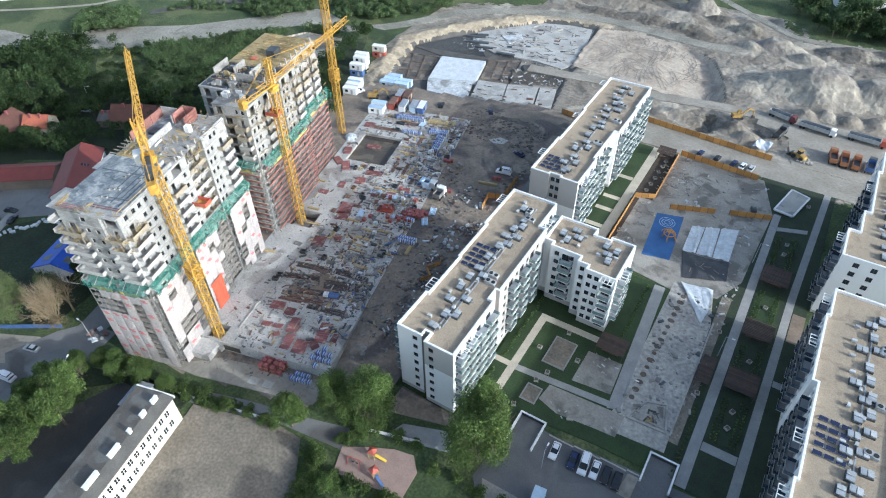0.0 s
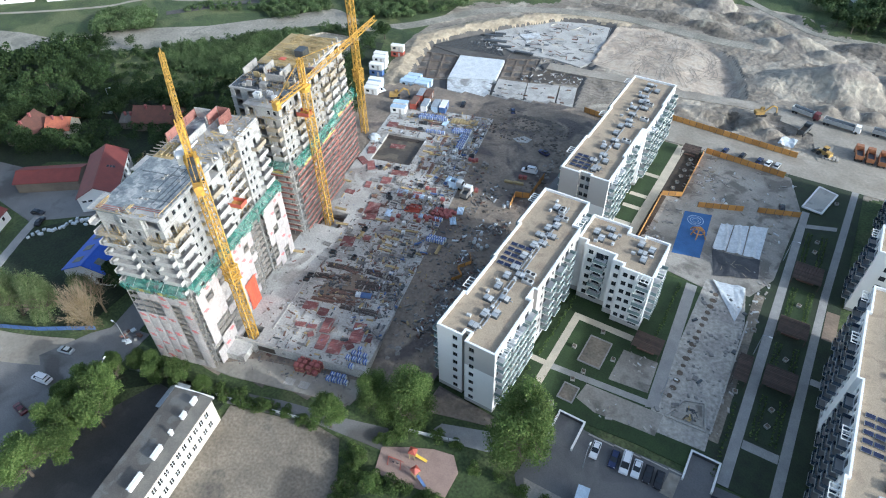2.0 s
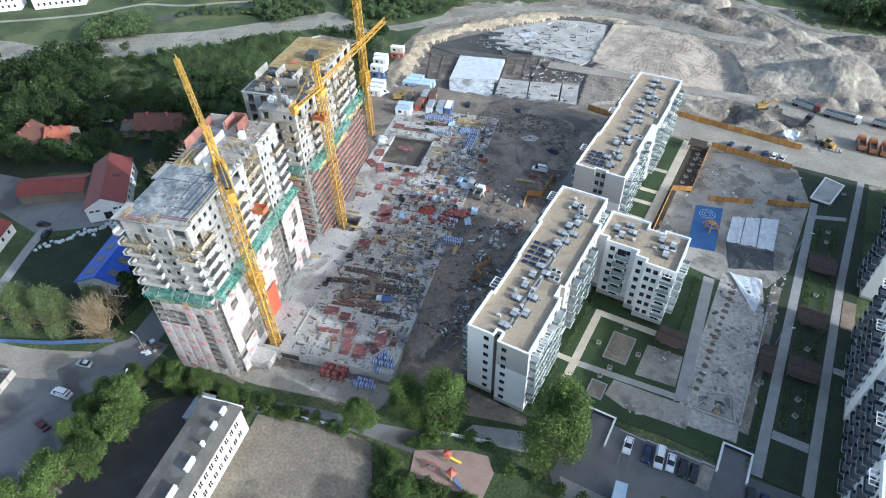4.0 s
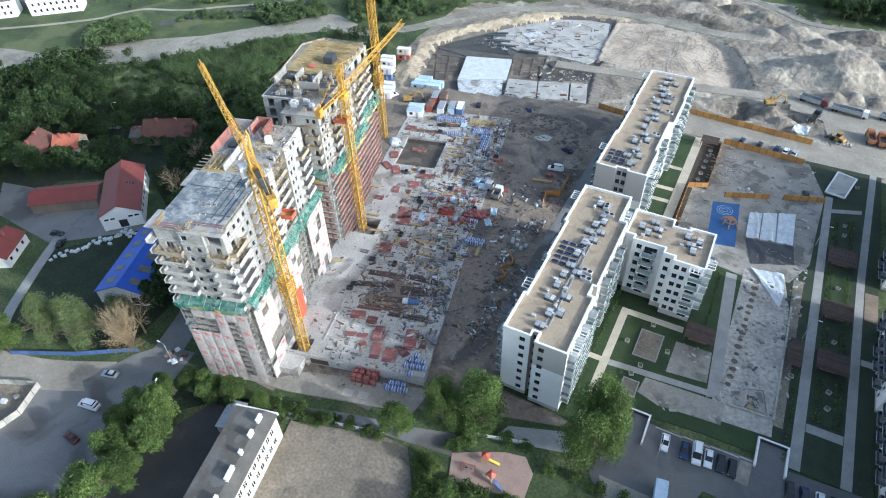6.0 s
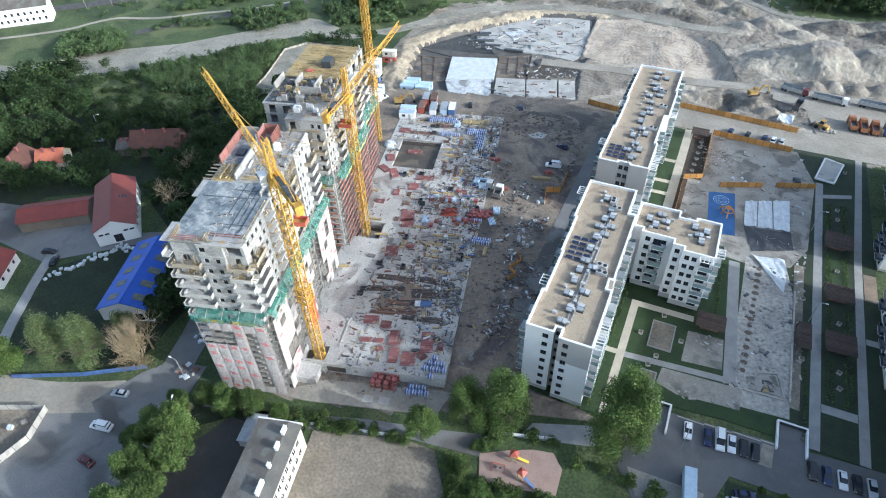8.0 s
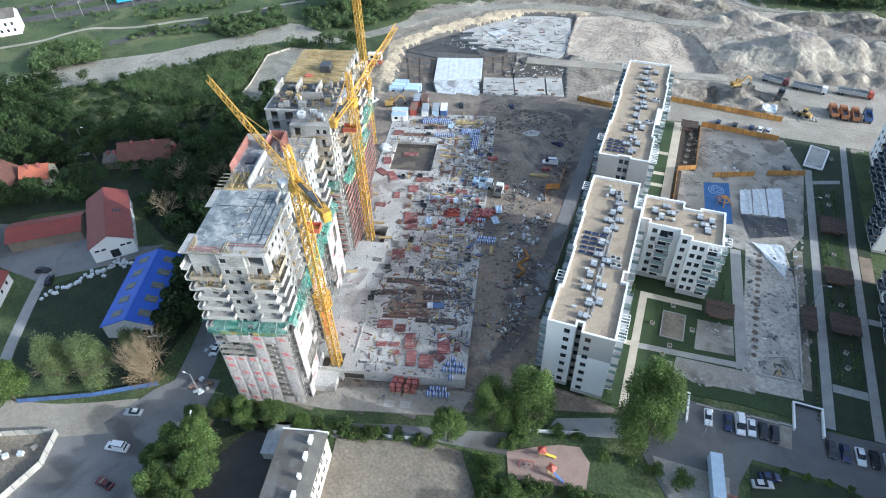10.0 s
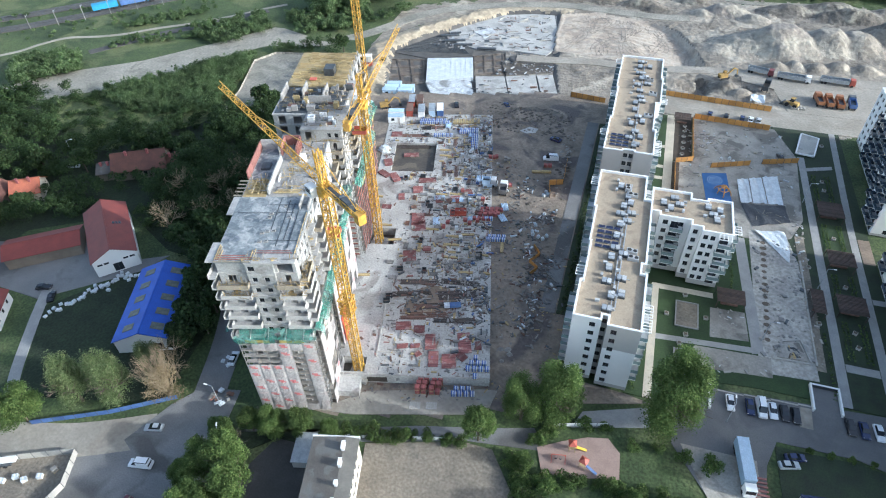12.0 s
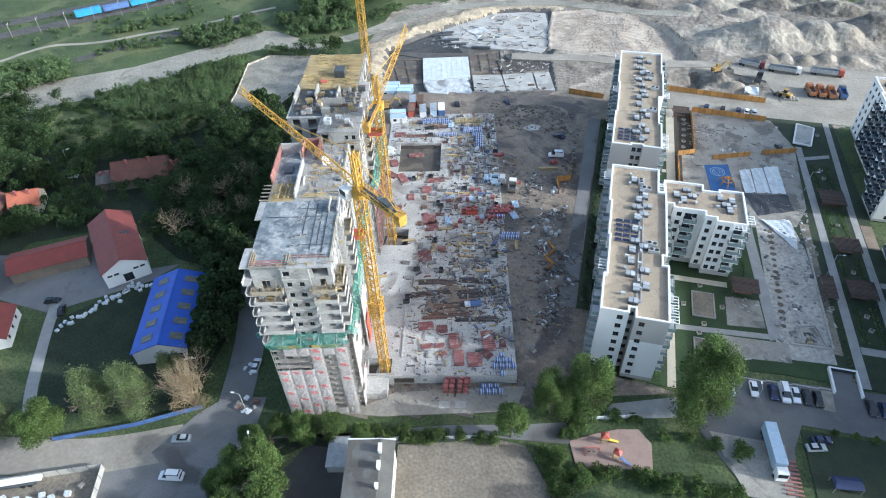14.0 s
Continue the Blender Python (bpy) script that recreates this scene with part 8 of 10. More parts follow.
slab_piece("edge_trench", [(-97.2, 293.4), (-92.6, 274), (-89.6, 256), (-87.4, 256), (-90, 276), (-94, 294.6)], -1.8, -1.2, GPAVE, "grey drain along the slab")
for i in range(36):
    t, v = r.random(), r.choice((0.15, 0.4, 0.62, 0.85)) + r.uniform(-0.04, 0.04)
    p = along(along((-122, 213), (-89, 225), t), along((-117, 201.4), (-85, 209.5), t), v)
    l = r.choice((0.5, 0.8, 1.6, 2.6))
    slab_piece("starter_bar", [p, (p[0] + l, p[1] + 0.3 * l), (p[0] + l - 0.1, p[1] + 0.3 * l + 0.28), (p[0] - 0.1, p[1] + 0.28)], -0.1, 0.06 + 0.3 * r.random(), r.choice((RUST, DMETAL, DMETAL, CONC)))
g = Geo()
for i in range(26):
    p, q = along((-166.4, 235), (-129, 240.6), i / 25), along((-146.6, 259.6), (-134.6, 248), i / 25)
    g.beam((*p, -1.3), (*q, -1.3), 0.13, 0)
for j in range(14):
    p, q = along((-166.4, 235), (-146.6, 259.6), j / 13), along((-129, 240.6), (-134.6, 248), j / 13)
    g.beam((*p, -1.25), (*q, -1.25), 0.13, 0)
for i in range(40):
    p = along(along((-150, 246), (-131, 243), r.random()), (-142, 259), r.random() * 0.8)
    g.obox(*p, -1.35, r.uniform(0.6, 3), r.uniform(0.3, 1.2), r.uniform(0.2, 0.5), r.choice((20, 110)), r.choice((0, 1, 2)))
for x_, y_, lx_, ly_, d_ in ((-143, 257, 9, 1.6, 20), (-139, 252, 10, 1.8, 17), (-134, 248.4, 9, 1.4, 14), (-141, 260.4, 5, 1.2, 24), (-122, 247, 9, 1.6, 8)):
    g.obox(x_, y_, -1.3, lx_, ly_, 0.9, d_, 0)
for _ in range(120):
    x_, y_ = r.uniform(-112, -88), r.uniform(223, 246)
    g.obox(x_, y_, -0.9, r.uniform(0.3, 2.5), r.uniform(0.2, 0.6), r.uniform(0.1, 0.5), r.uniform(0, 180), r.choice((0, 1, 1, 2)))
tagged(part("reinforcement", g, [DMETAL, GREYF, VENTG], pit, "dark reinforcement mesh"), kind="stuff")

# ---- roof equipment of the white blocks ----
ROOF_RNG = random.Random(12)


def roof_vent():
    root = thing("roof_vent", "low grey ventilation plinth with pale hooded outlets on the gravel roof", "roof vent", "roof vents")
    part("plinth", (lambda q: (q.box(-1.15, -0.85, 0, 1.15, 0.85, 0.5), q)[-1])(Geo()), DMETAL, root)
    for x_ in (-0.58, 0.58):
        part("outlet", (lambda q: (q.box(x_ - 0.36, -0.6, 0.5, x_ + 0.36, 0.6, 0.8), q.box(x_ - 0.5, -0.74, 0.8, x_ + 0.5, 0.74, 0.9, 0, 0 if x_ > 0 else 1), q)[-1])(Geo()), [VENTG, ZINC], root)
    part("pipe", (lambda q: (q.tube((1.14, 0.2, 0.25), (1.9, 0.2, 0.25), 0.11, n=8), q)[-1])(Geo()), ZINC, root)
    return root


def air_unit():
    root = thing("air_unit", "grey box-shaped air handling unit on rails", "air unit", "roof air units")
    part("casing", (lambda q: (q.box(-1.3, -0.7, 0.25, 0.1, 0.7, 1.05), q.box(0.12, -0.7, 0.25, 1.3, 0.7, 0.9), q)[-1])(Geo()), VENTG, root)
    part("rail", (lambda q: (q.box(-1.4, -0.6, 0, 1.4, -0.45, 0.25), q)[-1])(Geo()), ZINC, root)
    part("rail", (lambda q: (q.box(-1.4, 0.45, 0, 1.4, 0.6, 0.25), q)[-1])(Geo()), ZINC, root)
    part("fan", (lambda q: (q.tube((0.7, 0, 0.9), (0.7, 0, 1.0), 0.48, n=14), q.tube((-0.6, 0, 1.05), (-0.6, 0, 1.15), 0.48, n=14), q)[-1])(Geo()), TYRE, root)
    return root


def small_unit():
    root = thing("condenser", "small pale condenser with a dark grille", "air conditioner", "roof condensers")
    part("casing", (lambda q: (q.box(-0.5, -0.3, 0.12, 0.5, 0.3, 0.75), q)[-1])(Geo()), VENTG, root)
    part("grille", (lambda q: (q.tube((0.1, 0.3, 0.43), (0.1, 0.33, 0.43), 0.27, n=12), q)[-1])(Geo()), DMETAL, root)
    return root


vents, units, smalls = [], [], []
for xc, y0, y1, z, step in ((-51.2, 75, 126, 22.3, 4.3), (-51.8, 144, 203, 21.7, 4.4), (30.2, 58, 131, 20.7, 4.6), (31.6, 152, 200, 20.7, 4.6)):
    y = y0
    while y < y1:
        vents.append((xc + ROOF_RNG.uniform(-1.2, 1.2), y + ROOF_RNG.uniform(-0.6, 0.6), z))
        if ROOF_RNG.random() < 0.62:
            vents.append((xc + 2.4 + ROOF_RNG.uniform(-0.8, 0.8), y + 1.6 + ROOF_RNG.uniform(-0.6, 0.6), z))
        if ROOF_RNG.random() < 0.4:
            smalls.append((xc - 1.9 + ROOF_RNG.uniform(-0.5, 0.5), y + 2.2, z))
        if ROOF_RNG.random() < 0.55:
            smalls.append((xc + 1.2 + ROOF_RNG.uniform(-0.3, 0.3), y + 0.3, z))
        if ROOF_RNG.random() < 0.3:
            smalls.append((xc + 0.6 + ROOF_RNG.uniform(-0.5, 0.5), y + 2.8, z))
        y += step
units += [(-47.4, 95.6, 22.3), (-46.9, 93.2, 22.3), (-49.0, 118.5, 22.3), (-50.5, 121.5, 22.3), (-47.6, 163, 21.7), (-47.0, 178, 21.7), (-48.6, 188, 21.7), (33.5, 92, 20.7), (34.5, 104, 20.7), (33.8, 120, 20.7), (33, 70, 20.7)]
vents += [(-38.5, 119.5, 19.5), (-36.2, 121.6, 19.5), (-40.4, 121.5, 19.5), (-37.6, 124.2, 19.5), (-27.5, 119.4, 19.5), (-25.8, 121.5, 19.5), (-28.8, 122.4, 19.5), (-26.6, 117.2, 19.5)]
smalls += [(-35.2, 119, 19.5), (-39.4, 118, 19.5), (-29.6, 118.4, 19.5), (-25.2, 119.3, 19.5), (-34.8, 123, 19.5)]
for maker, spots in ((roof_vent, vents), (air_unit, units), (small_unit, smalls)):
    first = maker()
    for i, (x, y, z) in enumerate(spots):
        at = pose(x, y, z, 0, 0, ROOF_RNG.choice((0, 90)) + ROOF_RNG.uniform(-4, 4))
        if i == 0:
            first.matrix_basis = at
        else:
            copy_thing(first, at)
for xc, y0, y1, z in ((-50.4, 74, 126, 22.3), (-49.5, 76, 126, 22.3), (-50.9, 143, 203, 21.7), (31.2, 58, 131, 20.7)):
    root = thing("roof_duct", "thin grey cable duct along the gravel roof", "cable duct", "roof ducts", pose(xc, y0, z))
    y = 0.0
    while y < y1 - y0 - 4:
        part("duct_section", (lambda q: (q.box(-0.12, y, 0.12, 0.12, y + 3.9, 0.26), q.box(-0.2, y + 1.8, 0, 0.2, y + 2.1, 0.12), q)[-1])(Geo()), ZINC, root)
        y += 4


def solar_panel():
    root = thing("solar_panel", "tilted dark blue solar panel on the roof", "solar panel", "roof solar panels")
    part("frame", (lambda q: (q.box(0, 0, 0.3, 1.7, 1.05, 0.34), q.box(0, 0, 0, 0.08, 1.0, 0.3), q.box(1.62, 0, 0, 1.7, 1.0, 0.3), q)[-1])(Geo()), ZINC, root)
    part("cell_sheet", (lambda q: (q.box(0.04, 0.04, 0.345, 1.66, 1.01, 0.365), q)[-1])(Geo()), PVPANEL, root)
    return root


spots = [(-56.4 + 1.95 * i, 95.4 + 1.9 * j, 22.3) for i in range(3) for j in range(5)] + [(-57.9 + 1.95 * i, 143.4 + 1.9 * j, 21.7) for i in range(3) for j in range(4)] + [(24.2 + 2.0 * i, 87 + 2.1 * j, 20.7) for i in range(3) for j in range(5)]
first = solar_panel()
for i, (x, y, z) in enumerate(spots):
    if i:
        copy_thing(first, pose(x, y, z, 4, 0, 0))
    else:
        first.matrix_basis = pose(x, y, z, 4, 0, 0)

# ---- courtyard ----


def flat(name, poly, z, m, label, category, thick=0.2):
    return sheet(name, poly, z, m, label, category, thick)


flat("pavement_court", rect(-39.0, 70.5, -37.0, 110.2), 0.10, PAVE, "beige paved courtyard path", "path")
flat("pavement_court_cross", rect(-37.0, 108.2, -22.6, 110.2), 0.10, PAVE, "beige paved courtyard path", "path")
flat("pavement_court_middle", rect(-43.2, 89.8, -39.0, 91.4), 0.10, PAVE, "beige paved courtyard path", "path")
flat("pavement_court_lower", [(-37, 89.6), (-13, 91.4), (-13, 93.2), (-37, 91.4)], 0.10, GPAVE, "grey paved path across the courtyard", "path")
flat("pavement_walk", [(-16.4, 136.6), (-13.4, 136.6), (-10.6, 92), (-13.4, 91)], 0.12, GPAVE, "pale concrete walk beside the sand strip", "path")
flat("ground_lower_court", [(-28.2, 85), (-23, 83.4), (-13, 84.4), (-9, 84.6), (-9, 91), (-27.6, 90)], 0.09, YARDG, "churned grey soil in the lower courtyard", "ground")
flat("ground_court_pit", [(-23.6, 94), (-14, 95), (-14.6, 105), (-23.4, 104.6)], 0.10, YARDG, "unfinished dirt patch in the courtyard", "ground")
flat("pavement_front", [(-54, 57.6), (-36.8, 62.4), (-36.8, 68), (-52, 62.4)], 0.12, GPAVE, "pale concrete apron before the block", "path")
flat("ground_front", [(-58, 63), (-37, 69), (-43, 70.2), (-58, 71)], 0.10, DIRT, "brown bare earth at the block's foot", "ground")
for x0, y0, x1, y1 in ((-32.4, 95.4, -26.4, 104.8), (-32.4, 82.8, -28.4, 87.8)):
    root = thing("sandpit", "square sandpit with a pale timber kerb", "sandpit", "sandpits", pose(0, 0, 0.06))
    part("sand", (lambda q: (q.box(x0 + 0.3, y0 + 0.3, 0, x1 - 0.3, y1 - 0.3, 0.08), q)[-1])(Geo()), TAN, root)
    for a, b, c, d in ((x0, y0, x1, y0 + 0.3), (x0, y1 - 0.3, x1, y1), (x0, y0 + 0.3, x0 + 0.3, y1 - 0.3), (x1 - 0.3, y0 + 0.3, x1, y1 - 0.3)):
        part("kerb", (lambda q: (q.box(a, b, 0, c, d, 0.3), q)[-1])(Geo()), GPAVE, root)


def planter():
    root = thing("planter", "square pale concrete planter", "planter", "concrete planters")
    part("tub", (lambda q: (q.box(-0.55, -0.55, 0, 0.55, 0.55, 0.6), q)[-1])(Geo()), CONC, root)
    part("soil", (lambda q: (q.box(-0.42, -0.42, 0.6, 0.42, 0.42, 0.63), q)[-1])(Geo()), EARTH, root)
    return root


first = planter()
spots = [(-34.6, 99), (-24.6, 100), (-29.6, 92.8), (-30, 107.2), (-31, 89.4), (-32.6, 80.4), (-32.6, 178), (-32.4, 182), (-32.2, 186), (-32.2, 190), (-32, 194), (-32, 197.6)]
spots += [(12, 100), (12, 105), (12.2, 122), (12, 143), (12.4, 168), (12.4, 173), (10.5, 193), (15, 196), (3.6, 106), (3.4, 128)]
for i, (x, y) in enumerate(spots):
    if i:
        copy_thing(first, pose(x, y, 0.07, 0, 0, 5 * i))
    else:
        first.matrix_basis = pose(x, y, 0.07)
BROWN = mat("dark_brown_boards", (0.085, 0.055, 0.042), (0.06, 0.042, 0.034), 0.8, 0.8, 0.2, 6.0, rand=0.25)


def arbour(x0, y0, x1, y1, h, label):
    """Dark slatted shelter on posts."""
    root = thing("arbour", label, "pergola", "dark timber arbours", pose(x0, y0, 0.06))
    w, l = x1 - x0, y1 - y0
    for x in (0.1, w - 0.25):
        for y in (0.1, l - 0.25):
            part("post", (lambda q: (q.box(x, y, 0, x + 0.15, y + 0.15, h), q)[-1])(Geo()), BROWN, root)
    n = int(l / 0.5)
    for k in range(n):
        part("slat", (lambda q: (q.box(0, l * k / n, h, w, l * k / n + 0.40, h + 0.1), q)[-1])(Geo()), BROWN, root)
    part("bench", (lambda q: (q.box(w * 0.2, l * 0.3, 0, w * 0.8, l * 0.3 + 0.5, 0.45), q)[-1])(Geo()), RUST, root)


arbour(-22.2, 105, -15.0, 110.6, 2.6, "dark brown slatted arbour in the courtyard")
arbour(8.2, 109.6, 15.4, 116.6, 2.5, "dark brown slatted arbour across the garden")
arbour(8.2, 128.6, 15.4, 135.0, 2.5, "dark brown slatted arbour between garden beds")
arbour(8.2, 151.0, 15.6, 158.6, 2.5, "dark brown slatted arbour at the far beds")
arbour(-36.2, 198.5, -30.2, 203.6, 2.5, "dark brown slatted arbour at the rear block")
arbour(2.0, 108, 5.2, 117, 2.3, "dark brown bicycle shelter beside the walk")

# garden
flat("pavement_garden_west", [(5.6, 80.6), (8.0, 80.6), (8.4, 187), (6.2, 187)], 0.10, GPAVE, "grey paved garden walk", "path")
flat("pavement_garden_east", [(15.8, 80.6), (18.0, 80.6), (18.6, 150), (20.6, 206), (18.6, 206), (16.6, 150)], 0.10, GPAVE, "grey paved garden walk with lamps", "path")
flat("pavement_garden_south", rect(8.2, 91.6, 15.8, 94), 0.10, GPAVE, "grey paved link between garden walks", "path")
flat("pavement_garden_north", [(8.4, 178.6), (16.8, 181.6), (16.8, 183.6), (8.4, 180.6)], 0.10, GPAVE, "grey paved link between garden walks", "path")
flat("pavement_garden_gate", rect(18.5, 117.4, 22.2, 119.4), 0.10, GPAVE, "grey paved link to the block", "path")
flat("ground_rubble_strip", [(1.4, 90), (3.6, 90), (3.6, 142), (1.0, 142)], 0.10, TAN, "trodden strip with rubble beside the sand", "ground")
flat("ground_reddish_bed", rect(18.8, 134, 22, 145), 0.09, MUD, "brownish gravel bed by the block", "planting bed")
r = random.Random(8)
for y0, y1 in ((95, 108.6), (118, 127.6), (136.2, 150), (160, 177)):
    # the bed in the sunny gap gets the lighter lawn colour
    flat("ground_bed", rect(8.8, y0, 15.2, y1), 0.10, DARKLAWN if y0 != 136.2 else LAWN, "planted garden bed", "planting bed")
    clouds = []
    for i in range(int((y1 - y0) / 0.9)):
        for x in (9.4, 10.4, 13.6, 14.6):
            yy = y0 + 0.5 + 0.9 * i
            clouds.append(leaf_cloud(10, [(x + r.uniform(-0.15, 0.15), yy, 0.3, 0.3, 0.3, 0.3)], 0.16, int(yy * 100) + int(x)))
    solid("bed_plants", cloud_mesh("bed_plants", np.concatenate(clouds), LEAF), None, "rows of small young plants in a garden bed", "plants", kind="stuff")
for x, y0, y1, n in ((-41.6, 72, 88, 20), (-41.2, 92, 118, 30), (-17.8, 112, 136, 24), (4.6, 82, 104, 18)):
    clouds = [leaf_cloud(14, [(x + r.uniform(-0.3, 0.3), y0 + (y1 - y0) * i / n, 0.3, 0.45, 0.45, 0.35)], 0.16, i + int(y0)) for i in range(n)]
    solid("hedge", cloud_mesh("hedge", np.concatenate(clouds), LEAF), None, "low clipped green hedge in the lawn", "hedge")

# sand strip: stones, dark holes and a timber frame
g = Geo()
for i in range(130):
    x, y = r.uniform(-11, 1), r.uniform(91, 138)
    s = r.choice((0.2, 0.3, 0.3, 0.5, 0.8))
    g.obox(x, y, 0.05, s * r.uniform(0.8, 2.2), s * r.uniform(0.7, 1.6), s * 0.5, r.uniform(0, 180), r.choice((0, 0, 1, 2, 0)))
solid("strip_rubble", g, [GREYF, DMETAL, RUBBLE], "stones and scraps on the sand strip", "rubble", kind="stuff")
g = Geo()
for i in range(16):
    a = i * 0.39
    rad = 0.75 * (0.75 + 0.4 * r.random())
    y = 97 + 2.6 * i
    g.prism([(-9.4 + 0.08 * i + rad * 1.2 * math.cos(0.7 * k) * (0.8 + 0.3 * ((k * 3 + i) % 3) / 2), y + rad * math.sin(0.7 * k)) for k in range(9)], 0.02, 0.12)
solid("planting_holes", g, EARTH, "row of dark dug planting holes in the sand", "holes", kind="stuff")
play = thing("raised_bed", "half-built raised bed with pale kerbs on the sand strip", "raised bed", at=pose(0, 0, 0.05))
for p, q in (((-8.6, 91), (-6, 97.4)), ((-6, 97.4), (-1.5, 99)), ((-1.5, 99), (0.4, 91.5)), ((0.4, 91.5), (-8.6, 91))):
    part("kerb", (lambda q_: (q_.beam((*p, 0.2), (*q, 0.2), 0.4), q_)[-1])(Geo()), CONC, play)
part("soil", (lambda q: (q.prism([(-7.6, 91.8), (-5.6, 96.6), (-2, 98), (-0.4, 92.2)], 0, 0.18), q)[-1])(Geo()), YARDG, play)
for k in range(16):
    part("offcut", (lambda q: (q.obox(r.uniform(-5.4, -2.2), r.uniform(92.4, 96), 0.18, r.uniform(0.4, 2.4), r.uniform(0.15, 0.5), 0.15, r.uniform(0, 180)), q)[-1])(Geo()), r.choice((GREYF, EARTH, WOODY, RUBBLE, DMETAL)), play)
wall = thing("low_wall", "low pale kerb wall along the sand strip", "wall", at=pose(0, 0, 0.05))
for k in range(10):
    part("kerb_block", (lambda q: (q.box(1.2, 91.2 + 3.9 * k, 0, 1.6, 95.0 + 3.9 * k, 0.5), q)[-1])(Geo()), CONC, wall)

# east yard: blue play ground, sheets
flat("pavement_blue", [(-25.8, 168.3), (-17.8, 170.4), (-15.9, 148.6), (-23.8, 146.9)], 0.12, SAFETY, "blue rubber play surface with a painted spiral", "play surface")
RING = [(math.cos(6.2832 * i / 32), math.sin(6.2832 * i / 32)) for i in range(32)]
rings = thing("painted_target", "pale blue painted rings on the play surface", "marking", at=pose(-21.6, 165.2, 0.124))
for k in range(3):
    g = Geo()
    n_ = len(RING)
    for rr in (0.83 + 0.75 * k, 0.97 + 0.75 * k):
        g.v += [(rr * x, rr * y, 0.012) for x, y in RING]
    g.f = [(i, n_ + i, n_ + (i + 1) % n_, (i + 1) % n_) for i in range(n_)]
    g.m = [0] * n_
    part("ring", g, LBLUE, rings)
frame_ = thing("climbing_frame", "orange tubular climbing frame with curved legs on the blue surface", "play equipment", at=pose(-19.2, 158.6, 0.12, 0, 0, 15))
for i in range(6):
    ca, sa = math.cos(1.047 * i + 0.3), math.sin(1.047 * i + 0.3)
    reach = 2.9 if i % 3 else 2.1
    g = Geo()
    arch = [(ca * reach * math.sin(0.3 * k) ** 1.2, sa * reach * math.sin(0.3 * k) ** 1.2, 2.5 * math.cos(0.3 * k)) for k in range(6)]
    for p, q in zip(arch, arch[1:]):
        g.tube(p, q, 0.17, n=7)
    tagged(part("leg", g, ORANGE, frame_), kind="stuff")
for z_, rr in ((2.4, 0.9), (1.5, 1.7)):
    g = Geo()
    n_ = len(RING)
    for k in range(8):
        a_ = 0.7854 * k
        g.v += [((rr + 0.13 * math.cos(a_)) * x, (rr + 0.13 * math.cos(a_)) * y, z_ + 0.13 * math.sin(a_)) for x, y in RING]
    g.f = [(n_ * k + i, n_ * k + (i + 1) % n_, n_ * ((k + 1) % 8) + (i + 1) % n_, n_ * ((k + 1) % 8) + i) for k in range(8) for i in range(n_)]
    g.m = [0] * len(g.f)
    part("hoop", g, ORANGE, frame_)


def ripple_sheet(name, quad, z, m, label, seed, n=22, amp=0.35):
    r_ = random.Random(seed)
    g_ = Geo()
    a, b, c, d = (Vector(p) for p in quad)
    grid = []
    for j in range(n + 1):
        rowp = []
        for i in range(n + 1):
            u, v = i / n, j / n
            p_ = (a * (1 - u) + b * u) * (1 - v) + (d * (1 - u) + c * u) * v
            rowp.append((p_.x, p_.y, z + amp * abs(noise.noise(Vector((p_.x / 2.2, p_.y / 5, seed)))) + 0.4 * max(0.0, math.sin(7 * u + 2.5 * v * v + seed)) ** 3 + 0.05 * r_.random()))
        grid.append(rowp)
    for j in range(n):
        for i in range(n):
            g_.face([grid[j][i], grid[j][i + 1], grid[j + 1][i + 1], grid[j + 1][i]])
    return solid(name, g_, m, label, "plastic sheeting", "plastic sheets")


ripple_sheet("plastic_sheet", ((-13.9, 154.6), (-10.2, 155.2), (-10.8, 168.9), (-14.4, 167.6)), 0.12, WPLAST, "rumpled white plastic sheet over the ground", 2)
ripple_sheet("plastic_sheet", ((-9.9, 155.2), (-5.6, 156.0), (-6.6, 170.6), (-10.5, 169.0)), 0.14, WPLAST, "rumpled white plastic sheet over the ground", 3)
ripple_sheet("plastic_sheet", ((-5.3, 156.0), (-0.8, 156.6), (-1.4, 172.8), (-6.2, 170.8)), 0.12, WPLAST, "rumpled white plastic sheet over the ground", 4)
ripple_sheet("plastic_sheet", ((-1.5, 128.4), (-0.9, 134), (-1.7, 142.6), (-10.4, 141.2)), 0.16, WPLAST, "torn white plastic sheet on the sand", 6)
ripple_sheet("plastic_sheet", ((-8, 222.4), (-2.6, 221.6), (-1.8, 228.4), (-7, 228.6)), 0.7, WPLAST, "crumpled white tarpaulin on the spoil", 7, 22, 1.1)
ripple_sheet("plastic_sheet", ((-10.7, 143), (0.6, 148), (-0.6, 156), (-13.8, 154)), 0.10, BPLAST, "black plastic sheet with lumber on it", 5)
for k in range(9):
    x, y = r.uniform(-10, -2), r.uniform(146, 153)
    root = thing("plank", "loose weathered plank on the black sheet", "plank", "loose planks", pose(x, y, 0.5, 0, 0, r.uniform(0, 180)))
    part("board", (lambda q: (q.box(-1.0, -0.06, 0, 1.0, 0.06, 0.06), q)[-1])(Geo()), GREYW, root)
pad = thing("ramp_roof", "grey garage roof slab with a white rim", "roof slab", at=pose(0, 0, 0.05))
part("slab", (lambda q: (q.prism([(9.1, 202), (14.4, 200.2), (11.4, 188.1), (6.1, 188.9)], 0, 0.7), q)[-1])(Geo()), CONC, pad)
